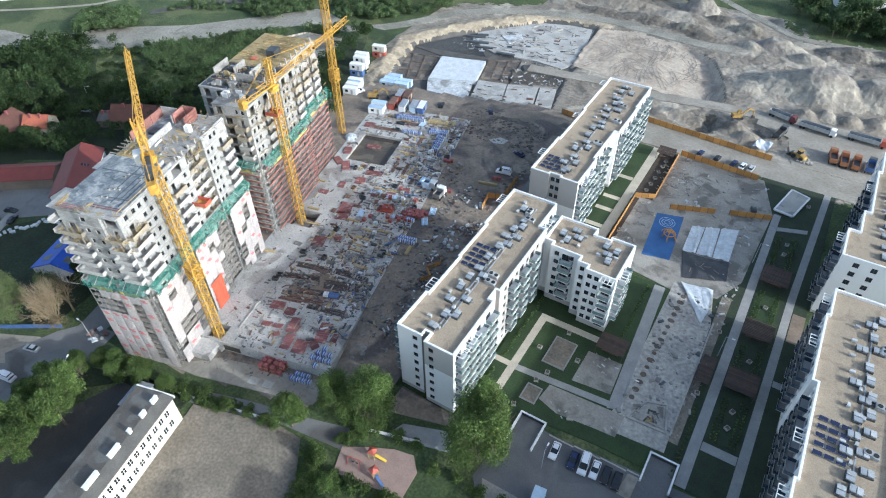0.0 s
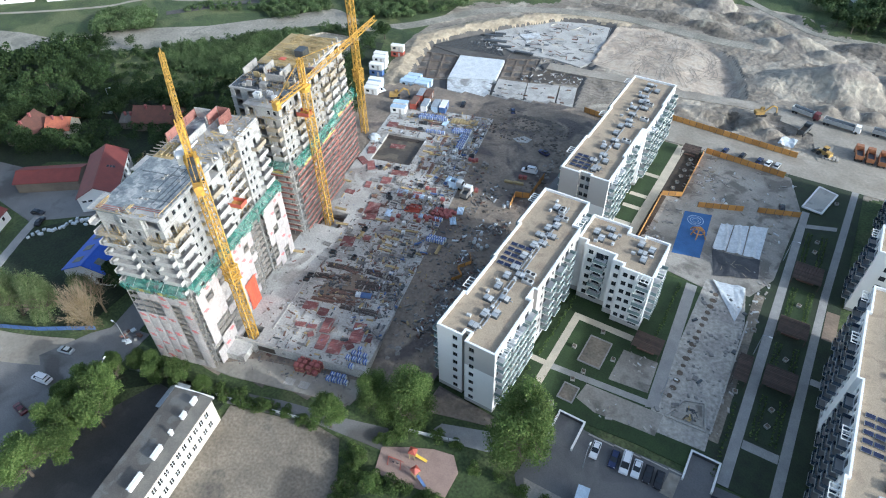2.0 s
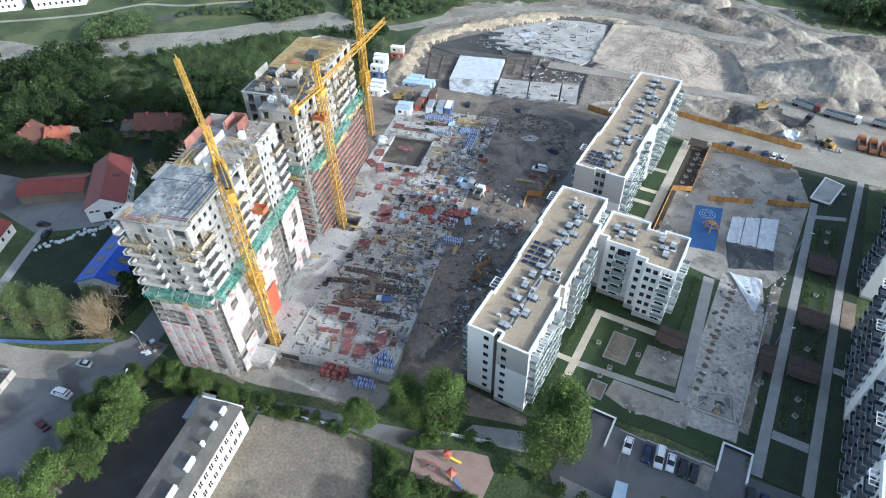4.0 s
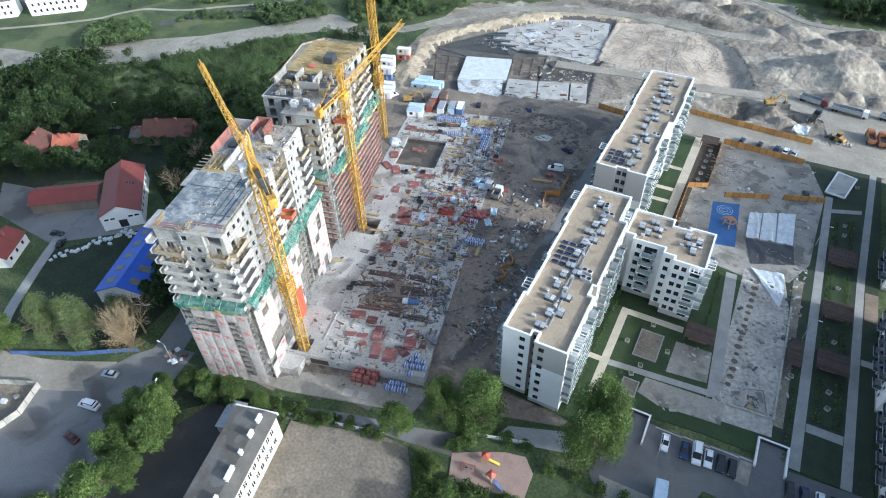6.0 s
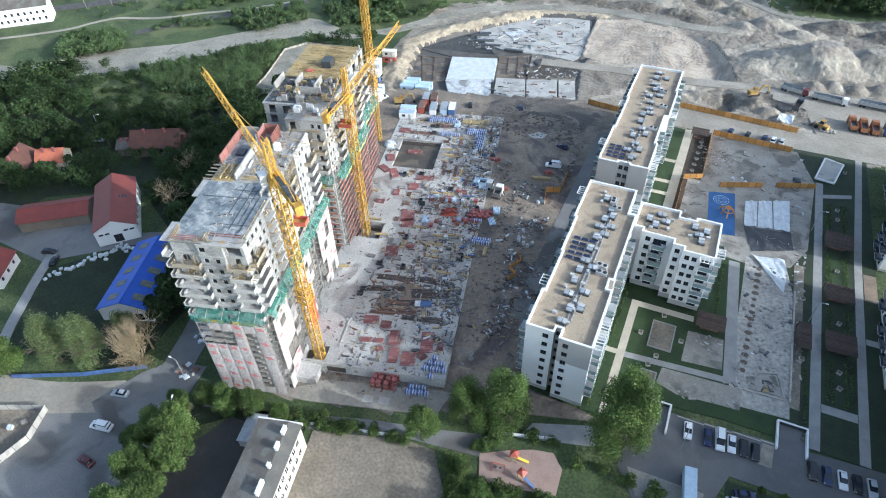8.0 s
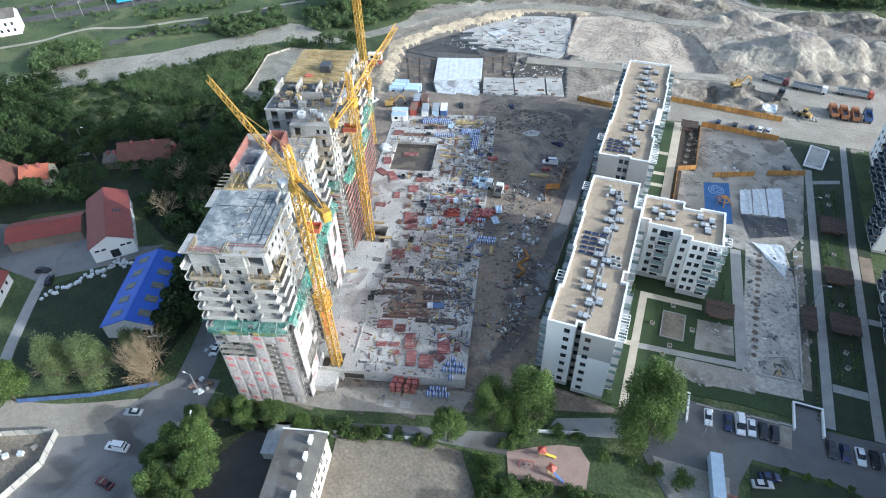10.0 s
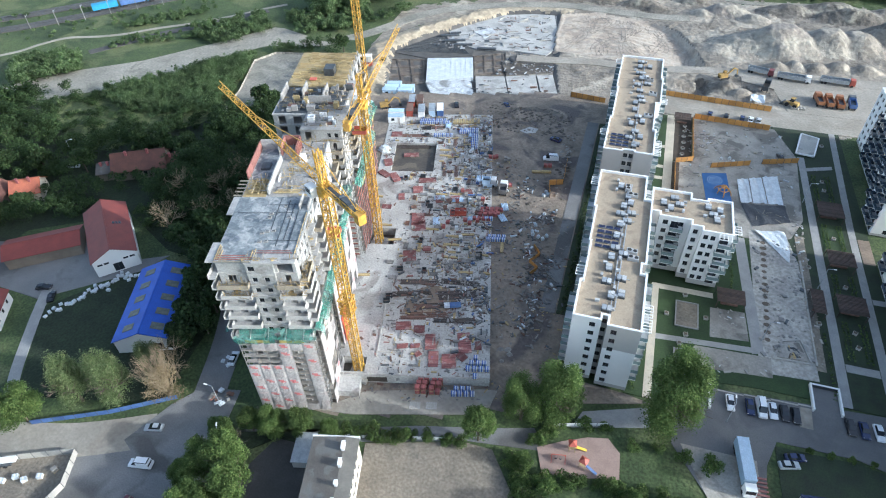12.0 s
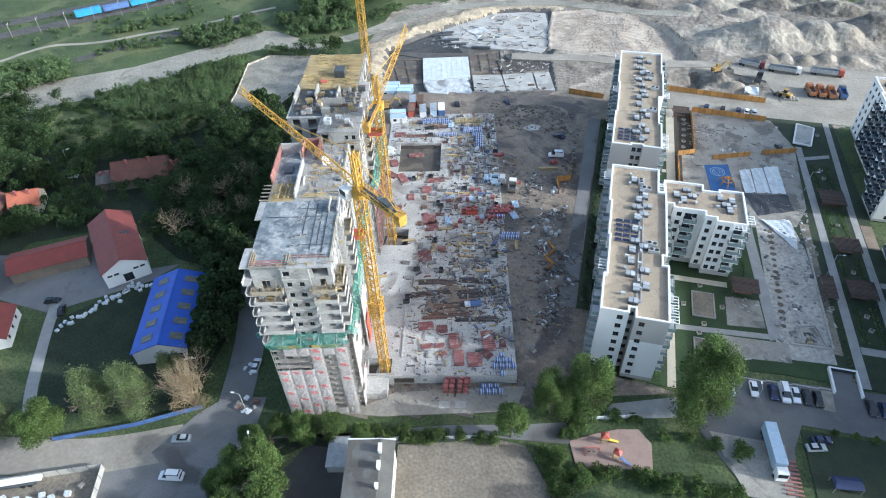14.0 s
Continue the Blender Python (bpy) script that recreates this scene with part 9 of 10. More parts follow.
for p, q in (((8.9, 202.4), (14.6, 200.4)), ((14.6, 200.4), (11.5, 187.7)), ((11.5, 187.7), (5.8, 188.6)), ((5.8, 188.6), (8.9, 202.4))):
    part("rim", (lambda q_: (q_.beam((*p, 0.6), (*q, 0.6), 0.5), q_)[-1])(Geo()), WHITE, pad)

# garage ramps at the car park
for x0, x1, y0, y1 in ((-29.9, -23.8, 71.4, 79.0), (-0.9, 5.2, 77.4, 84.6)):
    ramp = thing("garage_ramp", "open garage ramp with white rim walls and dark roadway", "ramp", "garage ramps", pose(0, 0, 0.05))
    part("roadway", (lambda q: (q.face([(x0, y0 - 2, 0.06), (x1, y0 - 2, 0.06), (x1, y1, 0.06), (x0, y1, 0.06)]), q)[-1])(Geo()), ASPHALT, ramp)
    for a, b, c, d in ((x0 - 0.2, y0, x0 + 0.2, y1), (x1 - 0.2, y0, x1 + 0.2, y1), (x0 - 0.2, y1, x1 + 0.2, y1 + 0.45)):
        part("rim_wall", (lambda q: (q.box(a, b, 0, c, d, 1.0), q)[-1])(Geo()), WHITE, ramp)
    # dark panel drawn as the shade inside the ramp mouth
    part("gate", (lambda q: (q.box(x0 + 0.2, y1 - 0.1, 0.08, x1 - 0.2, y1 - 0.02, 0.95), q)[-1])(Geo()), DARKFRAME, ramp)
kerb = thing("kerb", "pale kerb along the parking bays", "kerb")
for x0, x1 in ((-22, -16), (-16, -10), (-10, -4), (-4, -1.2)):
    part("kerb_stone", (lambda q: (q.box(x0, 77.4 + 0.06 * (x0 + 20), 0.05, x1 - 0.05, 77.7 + 0.06 * (x0 + 20), 0.2), q)[-1])(Geo()), CONC, kerb)
flat("ground_bare_corner", [(-4.2, 72.2), (-1.4, 72.2), (-1.2, 78), (-3.6, 77.8)], 0.09, SAND, "sandy corner beside the ramp", "ground")

# ---- fences ----


def fence(label, pts, h, m, step=2.5, z=0.05, group="site fences", thick=0.08):
    root = thing("fence", label, "fence", group)
    for (x0, y0), (x1, y1) in zip(pts, pts[1:]):
        ln = math.hypot(x1 - x0, y1 - y0)
        n = max(1, round(ln / step))
        deg = math.degrees(math.atan2(y1 - y0, x1 - x0))
        for k in range(n):
            t = (k + 0.5) / n
            part("panel", (lambda q: (q.obox(x0 + (x1 - x0) * t, y0 + (y1 - y0) * t, z, ln / n - 0.06, thick, h, deg), q)[-1])(Geo()), m, root)
            part("post", (lambda q: (q.obox(x0 + (x1 - x0) * k / n, y0 + (y1 - y0) * k / n, z, 0.12, 0.14, h + 0.1, deg), q)[-1])(Geo()), DMETAL, root)


fence("long orange board fence along the site road", [(-46.6, 221.2), (-28.9, 219.9), (-0.4, 217.6)], 2.2, ORANGE)
fence("orange board fence below the site road", [(-28.7, 204.8), (-2, 203)], 2.2, ORANGE)
fence("orange board fence across the dirt yard", [(-23, 172.4), (-10, 177.4)], 2.0, ORANGE)
fence("orange board fence beside the garden", [(-6, 179.2), (6, 183.2)], 2.0, ORANGE)
fence("orange board fence round the planting bed", [(-34.8, 172.6), (-28.8, 175.2)], 1.9, ORANGE)
fence("orange board fence along the dark planting bed", [(-29.2, 203.6), (-28.9, 175.4)], 1.9, ORANGE)
fence("orange board fence between lawn path and dirt yard", [(-34.7, 172.2), (-34.4, 142.4)], 1.7, ORANGE)
fence("orange board fence on the site beside the block", [(-73.2, 137.2), (-74.6, 144), (-70.2, 145.6), (-70.8, 158)], 2.2, ORANGE, z=2.8)
fence("low zigzag orange board fence beside the site road", [(-72.6, 100.6), (-70.8, 103.6), (-73.6, 105.8), (-71.2, 109.6), (-73.6, 112.8)], 1.3, ORANGE, z=2.8)
fence("orange board fence behind the rear block", [(-77, 209), (-63, 207)], 2.4, ORANGE, z=0.4)
fence("low blue metal fence before the trees", [(-176, 22.6), (-160, 30.2), (-146.6, 38.6)], 1.5, BLUEP)
fence("low white and blue panel wall along the street", [(-103, 40.6), (-91, 43.4)], 1.1, WHITE, z=0.05)
fence("white panel wall at the schoolyard", [(-88, 44.4), (-76.5, 47.4)], 1.1, WHITE)
fence("white boundary wall before the playground", [(-58, 56.6), (-46, 60.2)], 1.2, WHITE)
fence("pale kerb fence round the gravel lot", [(-210, 158), (-214, 180), (-222, 206), (-216, 216), (-196, 219)], 0.9, mat("pale_kerb_stone", (0.40, 0.36, 0.30), (0.30, 0.27, 0.225), 0.6, 0.9, 0.2, 4.0, rand=0.3), 1.4)
fence("white concrete wall round the depot", [(-186, 8.4), (-160, 19.6), (-157, 12), (-160, -4)], 2.0, CONC, 3)

# ---- playground ----
flat("pavement_playground", [(-60.5, 50.4), (-55, 53.6), (-50, 56), (-45.5, 57), (-42.6, 54), (-42.2, 47.8), (-50, 46), (-58.4, 44.6)], 0.08, PINK, "pinkish rubber playground surface", "play surface")


def play_tower(x, y, deg, roof, slide, label):
    root = thing("play_tower", label, "play equipment", "playground equipment", pose(x, y, 0.08, 0, 0, deg))
    for a in (0, 1.3):
        for b in (0, 1.3):
            part("post", (lambda q: (q.box(a, b, 0, a + 0.12, b + 0.12, 2.6), q)[-1])(Geo()), WOODY, root)
    part("platform", (lambda q: (q.box(0, 0, 1.2, 1.42, 1.42, 1.3), q)[-1])(Geo()), WOODY, root)
    part("roof", (lambda q: ([q.face([(-0.2, -0.2, 2.6), (1.62, -0.2, 2.6), (0.71, 0.71, 3.4)]), q.face([(1.62, -0.2, 2.6), (1.62, 1.62, 2.6), (0.71, 0.71, 3.4)]), q.face([(1.62, 1.62, 2.6), (-0.2, 1.62, 2.6), (0.71, 0.71, 3.4)]), q.face([(-0.2, 1.62, 2.6), (-0.2, -0.2, 2.6), (0.71, 0.71, 3.4)])], q)[-1])(Geo()), roof, root)
    part("slide", (lambda q: (q.hexa([(1.4, 0.4, 1.2), (4.0, 0.4, 0.15), (4.0, 1.0, 0.15), (1.4, 1.0, 1.2), (1.4, 0.4, 1.35), (4.0, 0.4, 0.3), (4.0, 1.0, 0.3), (1.4, 1.0, 1.35)]), q)[-1])(Geo()), slide, root)


YPLAST = mat("yellow_plastic", (0.75, 0.5, 0.06), (0.68, 0.44, 0.05), 0.5, 0.4, 0.05, 5.0)
play_tower(-53.6, 51.2, 10, REDP, YPLAST, "play tower with a red roof and yellow slide")
play_tower(-51.0, 48.2, -20, REDP, BLUEP, "play tower with a red roof and blue slide")
swing = thing("swing", "red swing frame on the playground", "swing", at=pose(-57, 48.4, 0.08, 0, 0, 10))
for x in (0, 3.0):
    for s in (-1, 1):
        part("leg", (lambda q: (q.beam((x, 0.9 * s, 0), (x, 0, 2.2), 0.12), q)[-1])(Geo()), REDP, swing)
part("top_bar", (lambda q: (q.beam((0, 0, 2.2), (3.0, 0, 2.2), 0.14), q)[-1])(Geo()), REDP, swing)
for x in (1.0, 2.0):
    seat = part("seat", (lambda q: (q.box(x - 0.25, -0.12, 0.45, x + 0.25, 0.12, 0.5), q)[-1])(Geo()), TYRE, swing)
    part("chain", (lambda q: (q.beam((x, 0, 0.5), (x, 0, 2.2), 0.04), q)[-1])(Geo()), ZINC, seat)

# ---- vehicles ----
CARS_MADE = {}


def loft(g, stations, mi=0):
    """Bands between closed outlines of equal length."""
    k = len(g.v)
    n = len(stations[0])
    for s in stations:
        g.v += s
    for a in range(len(stations) - 1):
        for i in range(n):
            j = (i + 1) % n
            g.f.append((k + a * n + i, k + a * n + j, k + (a + 1) * n + j, k + (a + 1) * n + i))
            g.m.append(mi)
    g.f += [tuple(range(k + n - 1, k - 1, -1)), tuple(range(k + (len(stations) - 1) * n, k + len(stations) * n))]
    g.m += [mi, mi]


def car_meshes(l, w, h, van):
    b, c = Geo(), Geo()
    z0, zb = 0.28, (0.95 if not van else 1.15)
    a, e = w / 2, w / 2 - 0.12

    def ring(x, y0, zt, yb):
        return [(x, -y0, z0), (x, y0, z0), (x, a if y0 > 0.5 else y0, zt * 0.7), (x, yb, zt), (x, -yb, zt), (x, -(a if y0 > 0.5 else y0), zt * 0.7)]

    loft(b, [ring(-l / 2, a - 0.15, zb * 0.8, e - 0.1), ring(-l / 2 + 0.2, a, zb, e), ring(l / 2 - 1.1, a, zb, e), ring(l / 2 - 0.15, a - 0.05, zb * 0.82, e - 0.1), ring(l / 2, a - 0.2, zb * 0.6, e - 0.2)])
    back = -l / 2 + (0.25 if van else 0.5)
    nose = l / 2 - (1.0 if van else 1.25)

    def top(x, yw, z):
        return [(x, -yw, zb - 0.02), (x, yw, zb - 0.02), (x, yw - 0.14, z), (x, -yw + 0.14, z)]

    loft(c, [top(back, e, zb + 0.04), top(back + 0.35, e, h - 0.04), top(nose - 0.9, e, h), top(nose, e, zb + 0.04)])
    r_ = Geo()
    r_.prism([(back + 0.42, -e + 0.2), (nose - 0.95, -e + 0.2), (nose - 0.95, e - 0.2), (back + 0.42, e - 0.2)], h - 0.03, h + 0.025)
    if van:
        r_.box(back + 0.1, -e - 0.01, zb, nose - 1.2, e + 0.01, h - 0.25)
    wh = Geo()
    wh.tube((0, -0.1, 0), (0, 0.1, 0), 0.33, n=14)
    lt = Geo()
    lt.box(0, 0, 0, 0.06, 0.32, 0.14)
    return b, c, r_, wh, lt


def car(x, y, z, deg, paint, label, van=False, group="parked cars"):
    l, w, h = (5.4, 2.0, 2.3) if van else (4.4, 1.8, 1.45)
    key = (paint.name, van)
    if key not in CARS_MADE:
        b, c, r_, wh, lt = car_meshes(l, w, h, van)
        CARS_MADE[key] = [b.mesh("body", [paint]), c.mesh("glasshouse", [GLASS]), r_.mesh("roof", [paint]), wh.mesh("wheel", [TYRE]), lt.mesh("headlight", [WHITE])]
    b, c, r_, wh, lt = CARS_MADE[key]
    root = thing("van" if van else "car", label, "van" if van else "car", group, pose(x, y, z, 0, 0, deg))
    part("body", b, None, root)
    part("glasshouse", c, None, root)
    part("roof", r_, None, root)
    for sx in (-l / 2 + 0.85, l / 2 - 0.9):
        for s in (-1, 1):
            part("wheel", wh, None, root, at=Matrix.Translation((sx, s * (w / 2 - 0.12), 0.33)))
    for s in (-1, 1):
        part("headlight", lt, None, root, at=Matrix.Translation((l / 2 - 0.16, s * 0.62 - 0.16, 0.6)))


for x, y, p, label, v in ((-19.2, 74.2, CARW, "white hatchback parked beside the ramp", False), (-14.9, 74.2, CARB, "navy blue car parked in a bay", False), (-12.4, 74.6, CARW, "white van parked in a bay", True), (-9.9, 74.6, CARW, "white car parked next to the van", False),
                          (-7.4, 74.6, CARK, "black car parked in a bay", False), (-5.0, 74.6, CARK, "black estate car at the bay end", False), (6.4, 74.8, CARK, "black car parked beyond the ramp", False), (9.2, 74.8, CARB, "dark blue car parked in a bay", False), (12.2, 75.0, CARW, "white car among dark ones", False),
                          (15.0, 75.2, CARK, "black car at the garden end", False), (17.8, 75.4, CARS, "silver car at the garden end", False)):
    car(x, y, 0.07, -86 if not v else -84, p, label, v)
car(-144.0, 21.3, 0.04, 190, CARW, "white delivery van on the street", True, "street cars")
car(-146.9, 29.9, 0.06, 195, CARS, "silver car beside the verge", False, "street cars")
car(-140.4, 13.4, 0.04, 175, CARR, "dark maroon car on the forecourt", False, "street cars")
car(-76.6, 158.7, 2.85, 190, CARW, "white van on the site dirt", True, "site cars")
car(-77.0, 171.2, 2.85, 160, CARB, "dark blue car on the site dirt", False, "site cars")
car(-100.1, 192.6, 1.9, 120, CARB, "dark blue car near the pit", False, "site cars")
car(-119.1, 186.6, 2.5, 110, CARK, "black car near the containers", False, "site cars")
car(-154.3, 178.3, 2.6, 60, CARW, "white van behind the tower", True, "site cars")
car(-202, 57.5, 0.05, 120, CARK, "black car by the warehouse path", False, "street cars")
car(-207, 60, 0.05, 20, CARK, "dark car before the small house", False, "street cars")
car(-243, 113.2, 0.0, 20, CARS, "silver car in the grove clearing", False, "street cars")
car(-139.6, 52.8, 0.06, 100, CARW, "white car in the lane beside the tower", False, "street cars")
car(-7.6, 61.2, 0.06, 15, CARS, "silver car on the grass below the car park", False, "parked cars")
car(-6.2, 63.4, 0.06, 15, CARB, "dark blue car on the grass below the car park", False, "parked cars")
for x, p, label in ((-23, CARB, "dark blue car parked along the orange fence"), (-17, CARK, "dark car parked along the orange fence"), (-11.2, CARB, "dark blue car parked along the orange fence"), (-8.2, CARW, "white car parked along the orange fence"), (-5.4, CARS, "silver car at the end of the fence row")):
    car(x, 208.2 - 0.02 * x, 0.07, 80, p, label, False, "road cars")


EXYEL = mat("dusty_plant_yellow", (0.42, 0.27, 0.075), (0.30, 0.19, 0.06), 0.6, 0.7, 0.2, 4.0)
DUMPER = mat("rusty_orange_paint", (0.38, 0.17, 0.075), (0.28, 0.12, 0.06), 0.5, 0.7, 0.2, 4.0)


def truck(x, y, z, deg, cabm, bodym, label, l=9.0, kind="tipper", group="site trucks"):
    root = thing("truck", label, "truck", group, pose(x, y, z, 0, 0, deg))
    part("chassis", (lambda q: (q.box(-l / 2, -0.5, 0.7, l / 2 - 0.6, 0.5, 1.0), q)[-1])(Geo()), DMETAL, root)
    cab = part("cab", (lambda q: (q.hexa([(l / 2 - 2.1, -1.2, 0.6), (l / 2, -1.2, 0.6), (l / 2, 1.2, 0.6), (l / 2 - 2.1, 1.2, 0.6), (l / 2 - 2.1, -1.15, 3.0), (l / 2 - 0.35, -1.15, 3.0), (l / 2 - 0.35, 1.15, 3.0), (l / 2 - 2.1, 1.15, 3.0)]), q)[-1])(Geo()), cabm, root)
    part("windscreen", (lambda q: (q.hexa([(l / 2 - 0.16, -1.0, 1.75), (l / 2 - 0.12, -1.0, 1.75), (l / 2 - 0.12, 1.0, 1.75), (l / 2 - 0.16, 1.0, 1.75), (l / 2 - 0.30, -1.0, 2.75), (l / 2 - 0.26, -1.0, 2.75), (l / 2 - 0.26, 1.0, 2.75), (l / 2 - 0.30, 1.0, 2.75)]), q)[-1])(Geo()), GLASS, cab)
    b0, b1 = -l / 2, l / 2 - 2.4
    if kind == "box":
        part("box_body", (lambda q: (q.box(b0, -1.25, 1.05, b1, 1.25, 3.7), q)[-1])(Geo()), bodym, root)
    else:
        for a, b, c, d, h in ((b0, -1.25, b1, -1.13, 2.6), (b0, 1.13, b1, 1.25, 2.6), (b0, -1.12, b0 + 0.12, 1.12, 2.6), (b1 - 0.12, -1.12, b1, 1.12, 2.9)):
            part("tipper_side", (lambda q: (q.box(a, b, 1.05, c, d, h), q)[-1])(Geo()), bodym, root)
        part("tipper_floor", (lambda q: (q.box(b0 + 0.13, -1.12, 1.05, b1 - 0.13, 1.12, 1.7), q)[-1])(Geo()), DMETAL if kind == "empty" else EARTH, root)
    wh = Geo()
    wh.tube((0, -0.16, 0), (0, 0.16, 0), 0.5, n=14)
    me_ = wh.mesh("wheel", [TYRE])
    for sx in (-l / 2 + 0.9, -l / 2 + 2.1, l / 2 - 1.2):
        for s in (-1, 1):
            part("wheel", me_, None, root, at=Matrix.Translation((sx, s * 1.05, 0.5)))


MAROON = mat("maroon_tarp", (0.16, 0.045, 0.05), (0.12, 0.035, 0.04), 0.5, 0.7, 0.1, 4.0)
truck(-17.0, 57.2, 0.06, -83, WHITE, LBLUE, "white truck with a pale blue box body", 12.5, "box")
truck(-2.4, 249.4, 0.12, -17, MAROON, ZINC, "silver tipper truck with maroon cab on the haul road", 10.5, "empty")
truck(10.4, 246.4, 0.12, -8, WHITE, ZINC, "long silver tipper truck with white cab", 13, "empty")
truck(27, 247.2, 0.12, -5, REDP, ZINC, "silver tipper truck with red cab", 13, "empty")
truck(-1.0, 236.4, 0.12, 75, DMETAL, DMETAL, "dark tipper truck beside the sand", 8)
for i, (x, y) in enumerate(((17.8, 229.4), (21.4, 229.0), (25.2, 228.8), (29.6, 229.6))):
    truck(x, y, 0.12, 96 - 3 * i, DUMPER if i < 3 else DMETAL, DUMPER if i < 3 else BLUEP, "rusty orange dump truck in a row" if i < 3 else "dark blue dump truck at the end of the row", 8, "empty", "dump trucks")
truck(-93.5, 138.6, PODIUM_Z, 5, CARS, LBLUE, "small silver and pale blue truck at the slab edge", 5.0, "empty")
truck(-88.4, 136.4, 2.9, 95, WHITE, GREYF, "small white truck with grey body on the dirt", 5.5, "empty")


def excavator(x, y, z, deg, label):
    root = thing("excavator", label, "excavator", "earth movers", pose(x, y, z, 0, 0, deg))
    for s in (-1, 1):
        part("track", (lambda q: (q.hexa([(-1.7, s * 1.1 - 0.3, 0.1), (1.7, s * 1.1 - 0.3, 0.1), (1.7, s * 1.1 + 0.3, 0.1), (-1.7, s * 1.1 + 0.3, 0.1), (-2.0, s * 1.1 - 0.3, 0.9), (2.0, s * 1.1 - 0.3, 0.9), (2.0, s * 1.1 + 0.3, 0.9), (-2.0, s * 1.1 + 0.3, 0.9)]), q)[-1])(Geo()), TYRE, root)
    part("house", (lambda q: (q.box(-2.2, -1.3, 1.0, 1.0, 1.3, 2.2), q)[-1])(Geo()), EXYEL, root)
    cab = part("cab", (lambda q: (q.box(0.0, 0.3, 2.2, 1.3, 1.3, 3.2), q)[-1])(Geo()), EXYEL, root)
    part("cab_window", (lambda q: (q.box(1.31, 0.4, 2.3, 1.34, 1.2, 3.1), q)[-1])(Geo()), GLASS, cab)
    part("boom", (lambda q: (q.beam((1.0, -0.3, 1.8), (3.6, -0.3, 4.4), 0.5), q.beam((3.6, -0.3, 4.4), (5.4, -0.3, 3.6), 0.4), q)[-1])(Geo()), EXYEL, root)
    part("stick", (lambda q: (q.beam((5.4, -0.3, 3.7), (5.9, -0.3, 1.2), 0.35), q)[-1])(Geo()), EXYEL, root)
    part("bucket", (lambda q: (q.hexa([(5.2, -0.9, 0.4), (6.3, -0.9, 0.4), (6.3, 0.3, 0.4), (5.2, 0.3, 0.4), (5.5, -0.9, 1.3), (6.4, -0.9, 1.3), (6.4, 0.3, 1.3), (5.5, 0.3, 1.3)]), q)[-1])(Geo()), DMETAL, root)


excavator(-17.4, 240.6, 0.4, 30, "yellow excavator digging at the track")


def wheel_loader(x, y, z, deg, label):
    root = thing("wheel_loader", label, "wheel loader", "earth movers", pose(x, y, z, 0, 0, deg))
    part("rear_body", (lambda q: (q.hexa([(-3.2, -1.1, 0.8), (-0.4, -1.1, 0.8), (-0.4, 1.1, 0.8), (-3.2, 1.1, 0.8), (-3.0, -1.0, 1.9), (-0.4, -1.0, 2.2), (-0.4, 1.0, 2.2), (-3.0, 1.0, 1.9)]), q)[-1])(Geo()), EXYEL, root)
    part("front_body", (lambda q: (q.box(-0.3, -0.6, 0.8, 1.6, 0.6, 1.5), q)[-1])(Geo()), EXYEL, root)
    cab_ = part("cab", (lambda q: (q.box(-1.2, -0.8, 2.2, 0.2, 0.8, 3.4), q)[-1])(Geo()), GLASS, root)
    part("cab_roof", (lambda q: (q.box(-1.3, -0.9, 3.4, 0.3, 0.9, 3.52), q)[-1])(Geo()), EXYEL, cab_)
    for s_ in (-0.5, 0.5):
        part("arm", (lambda q: (q.beam((0.6, s_, 1.5), (2.6, s_, 0.8), 0.25), q)[-1])(Geo()), EXYEL, root)
    part("bucket", (lambda q: (q.hexa([(2.5, -1.4, 0.2), (3.7, -1.4, 0.15), (3.7, 1.4, 0.15), (2.5, 1.4, 0.2), (2.5, -1.4, 1.3), (2.8, -1.4, 1.3), (2.8, 1.4, 1.3), (2.5, 1.4, 1.3)]), q)[-1])(Geo()), DMETAL, root)
    tyre_ = Geo()
    tyre_.tube((0, -0.3, 0), (0, 0.3, 0), 0.75, n=14)
    me_ = tyre_.mesh("wheel", [TYRE])
    for u_ in (-2.1, 0.9):
        for s_ in (-1.05, 1.05):
            part("wheel", me_, None, root, at=Matrix.Translation((u_, s_, 0.75)))


wheel_loader(7.0, 224.2, 0.12, 150, "dusty yellow wheel loader with lowered bucket")
heap = thing("block_heap", "heap of pale concrete blocks by the loader", "concrete blocks", at=pose(9.6, 221.8, 0.1))
for i in range(14):
    part("block", (lambda q: (q.obox(1.1 * (i % 5) - 2, 0.9 * (i // 5), 0.02 * i, 0.9, 0.7, 0.6, 23 * i), q)[-1])(Geo()), CONC, heap)
excavator(-146, 178, 2.6, 30, "yellow telescopic loader between the cabins")

# ---- railway and distance ----
for k in range(2):
    for s in (-0.75, 0.75, 3.2, 4.7):
        root = thing("rail", "steel rail on grey ballast", "rail", "railway rails", pose(-14 * k, 10 * k, 0.25), "structure")
        line = RAILS
        for (x0, y0), (x1, y1) in zip(line, line[1:]):
            part("rail_length", (lambda q: (q.beam((x0 + (s - 2) * 0.7, y0 - (s - 2) * 0.7, 0.1), (x1 + (s - 2) * 0.7, y1 - (s - 2) * 0.7, 0.1), 0.12), q)[-1])(Geo()), DMETAL, root)
train = thing("freight_train", "blue freight train on the railway", "train", at=pose(-338, 236.5, 0.5, 0, 0, 45.5))
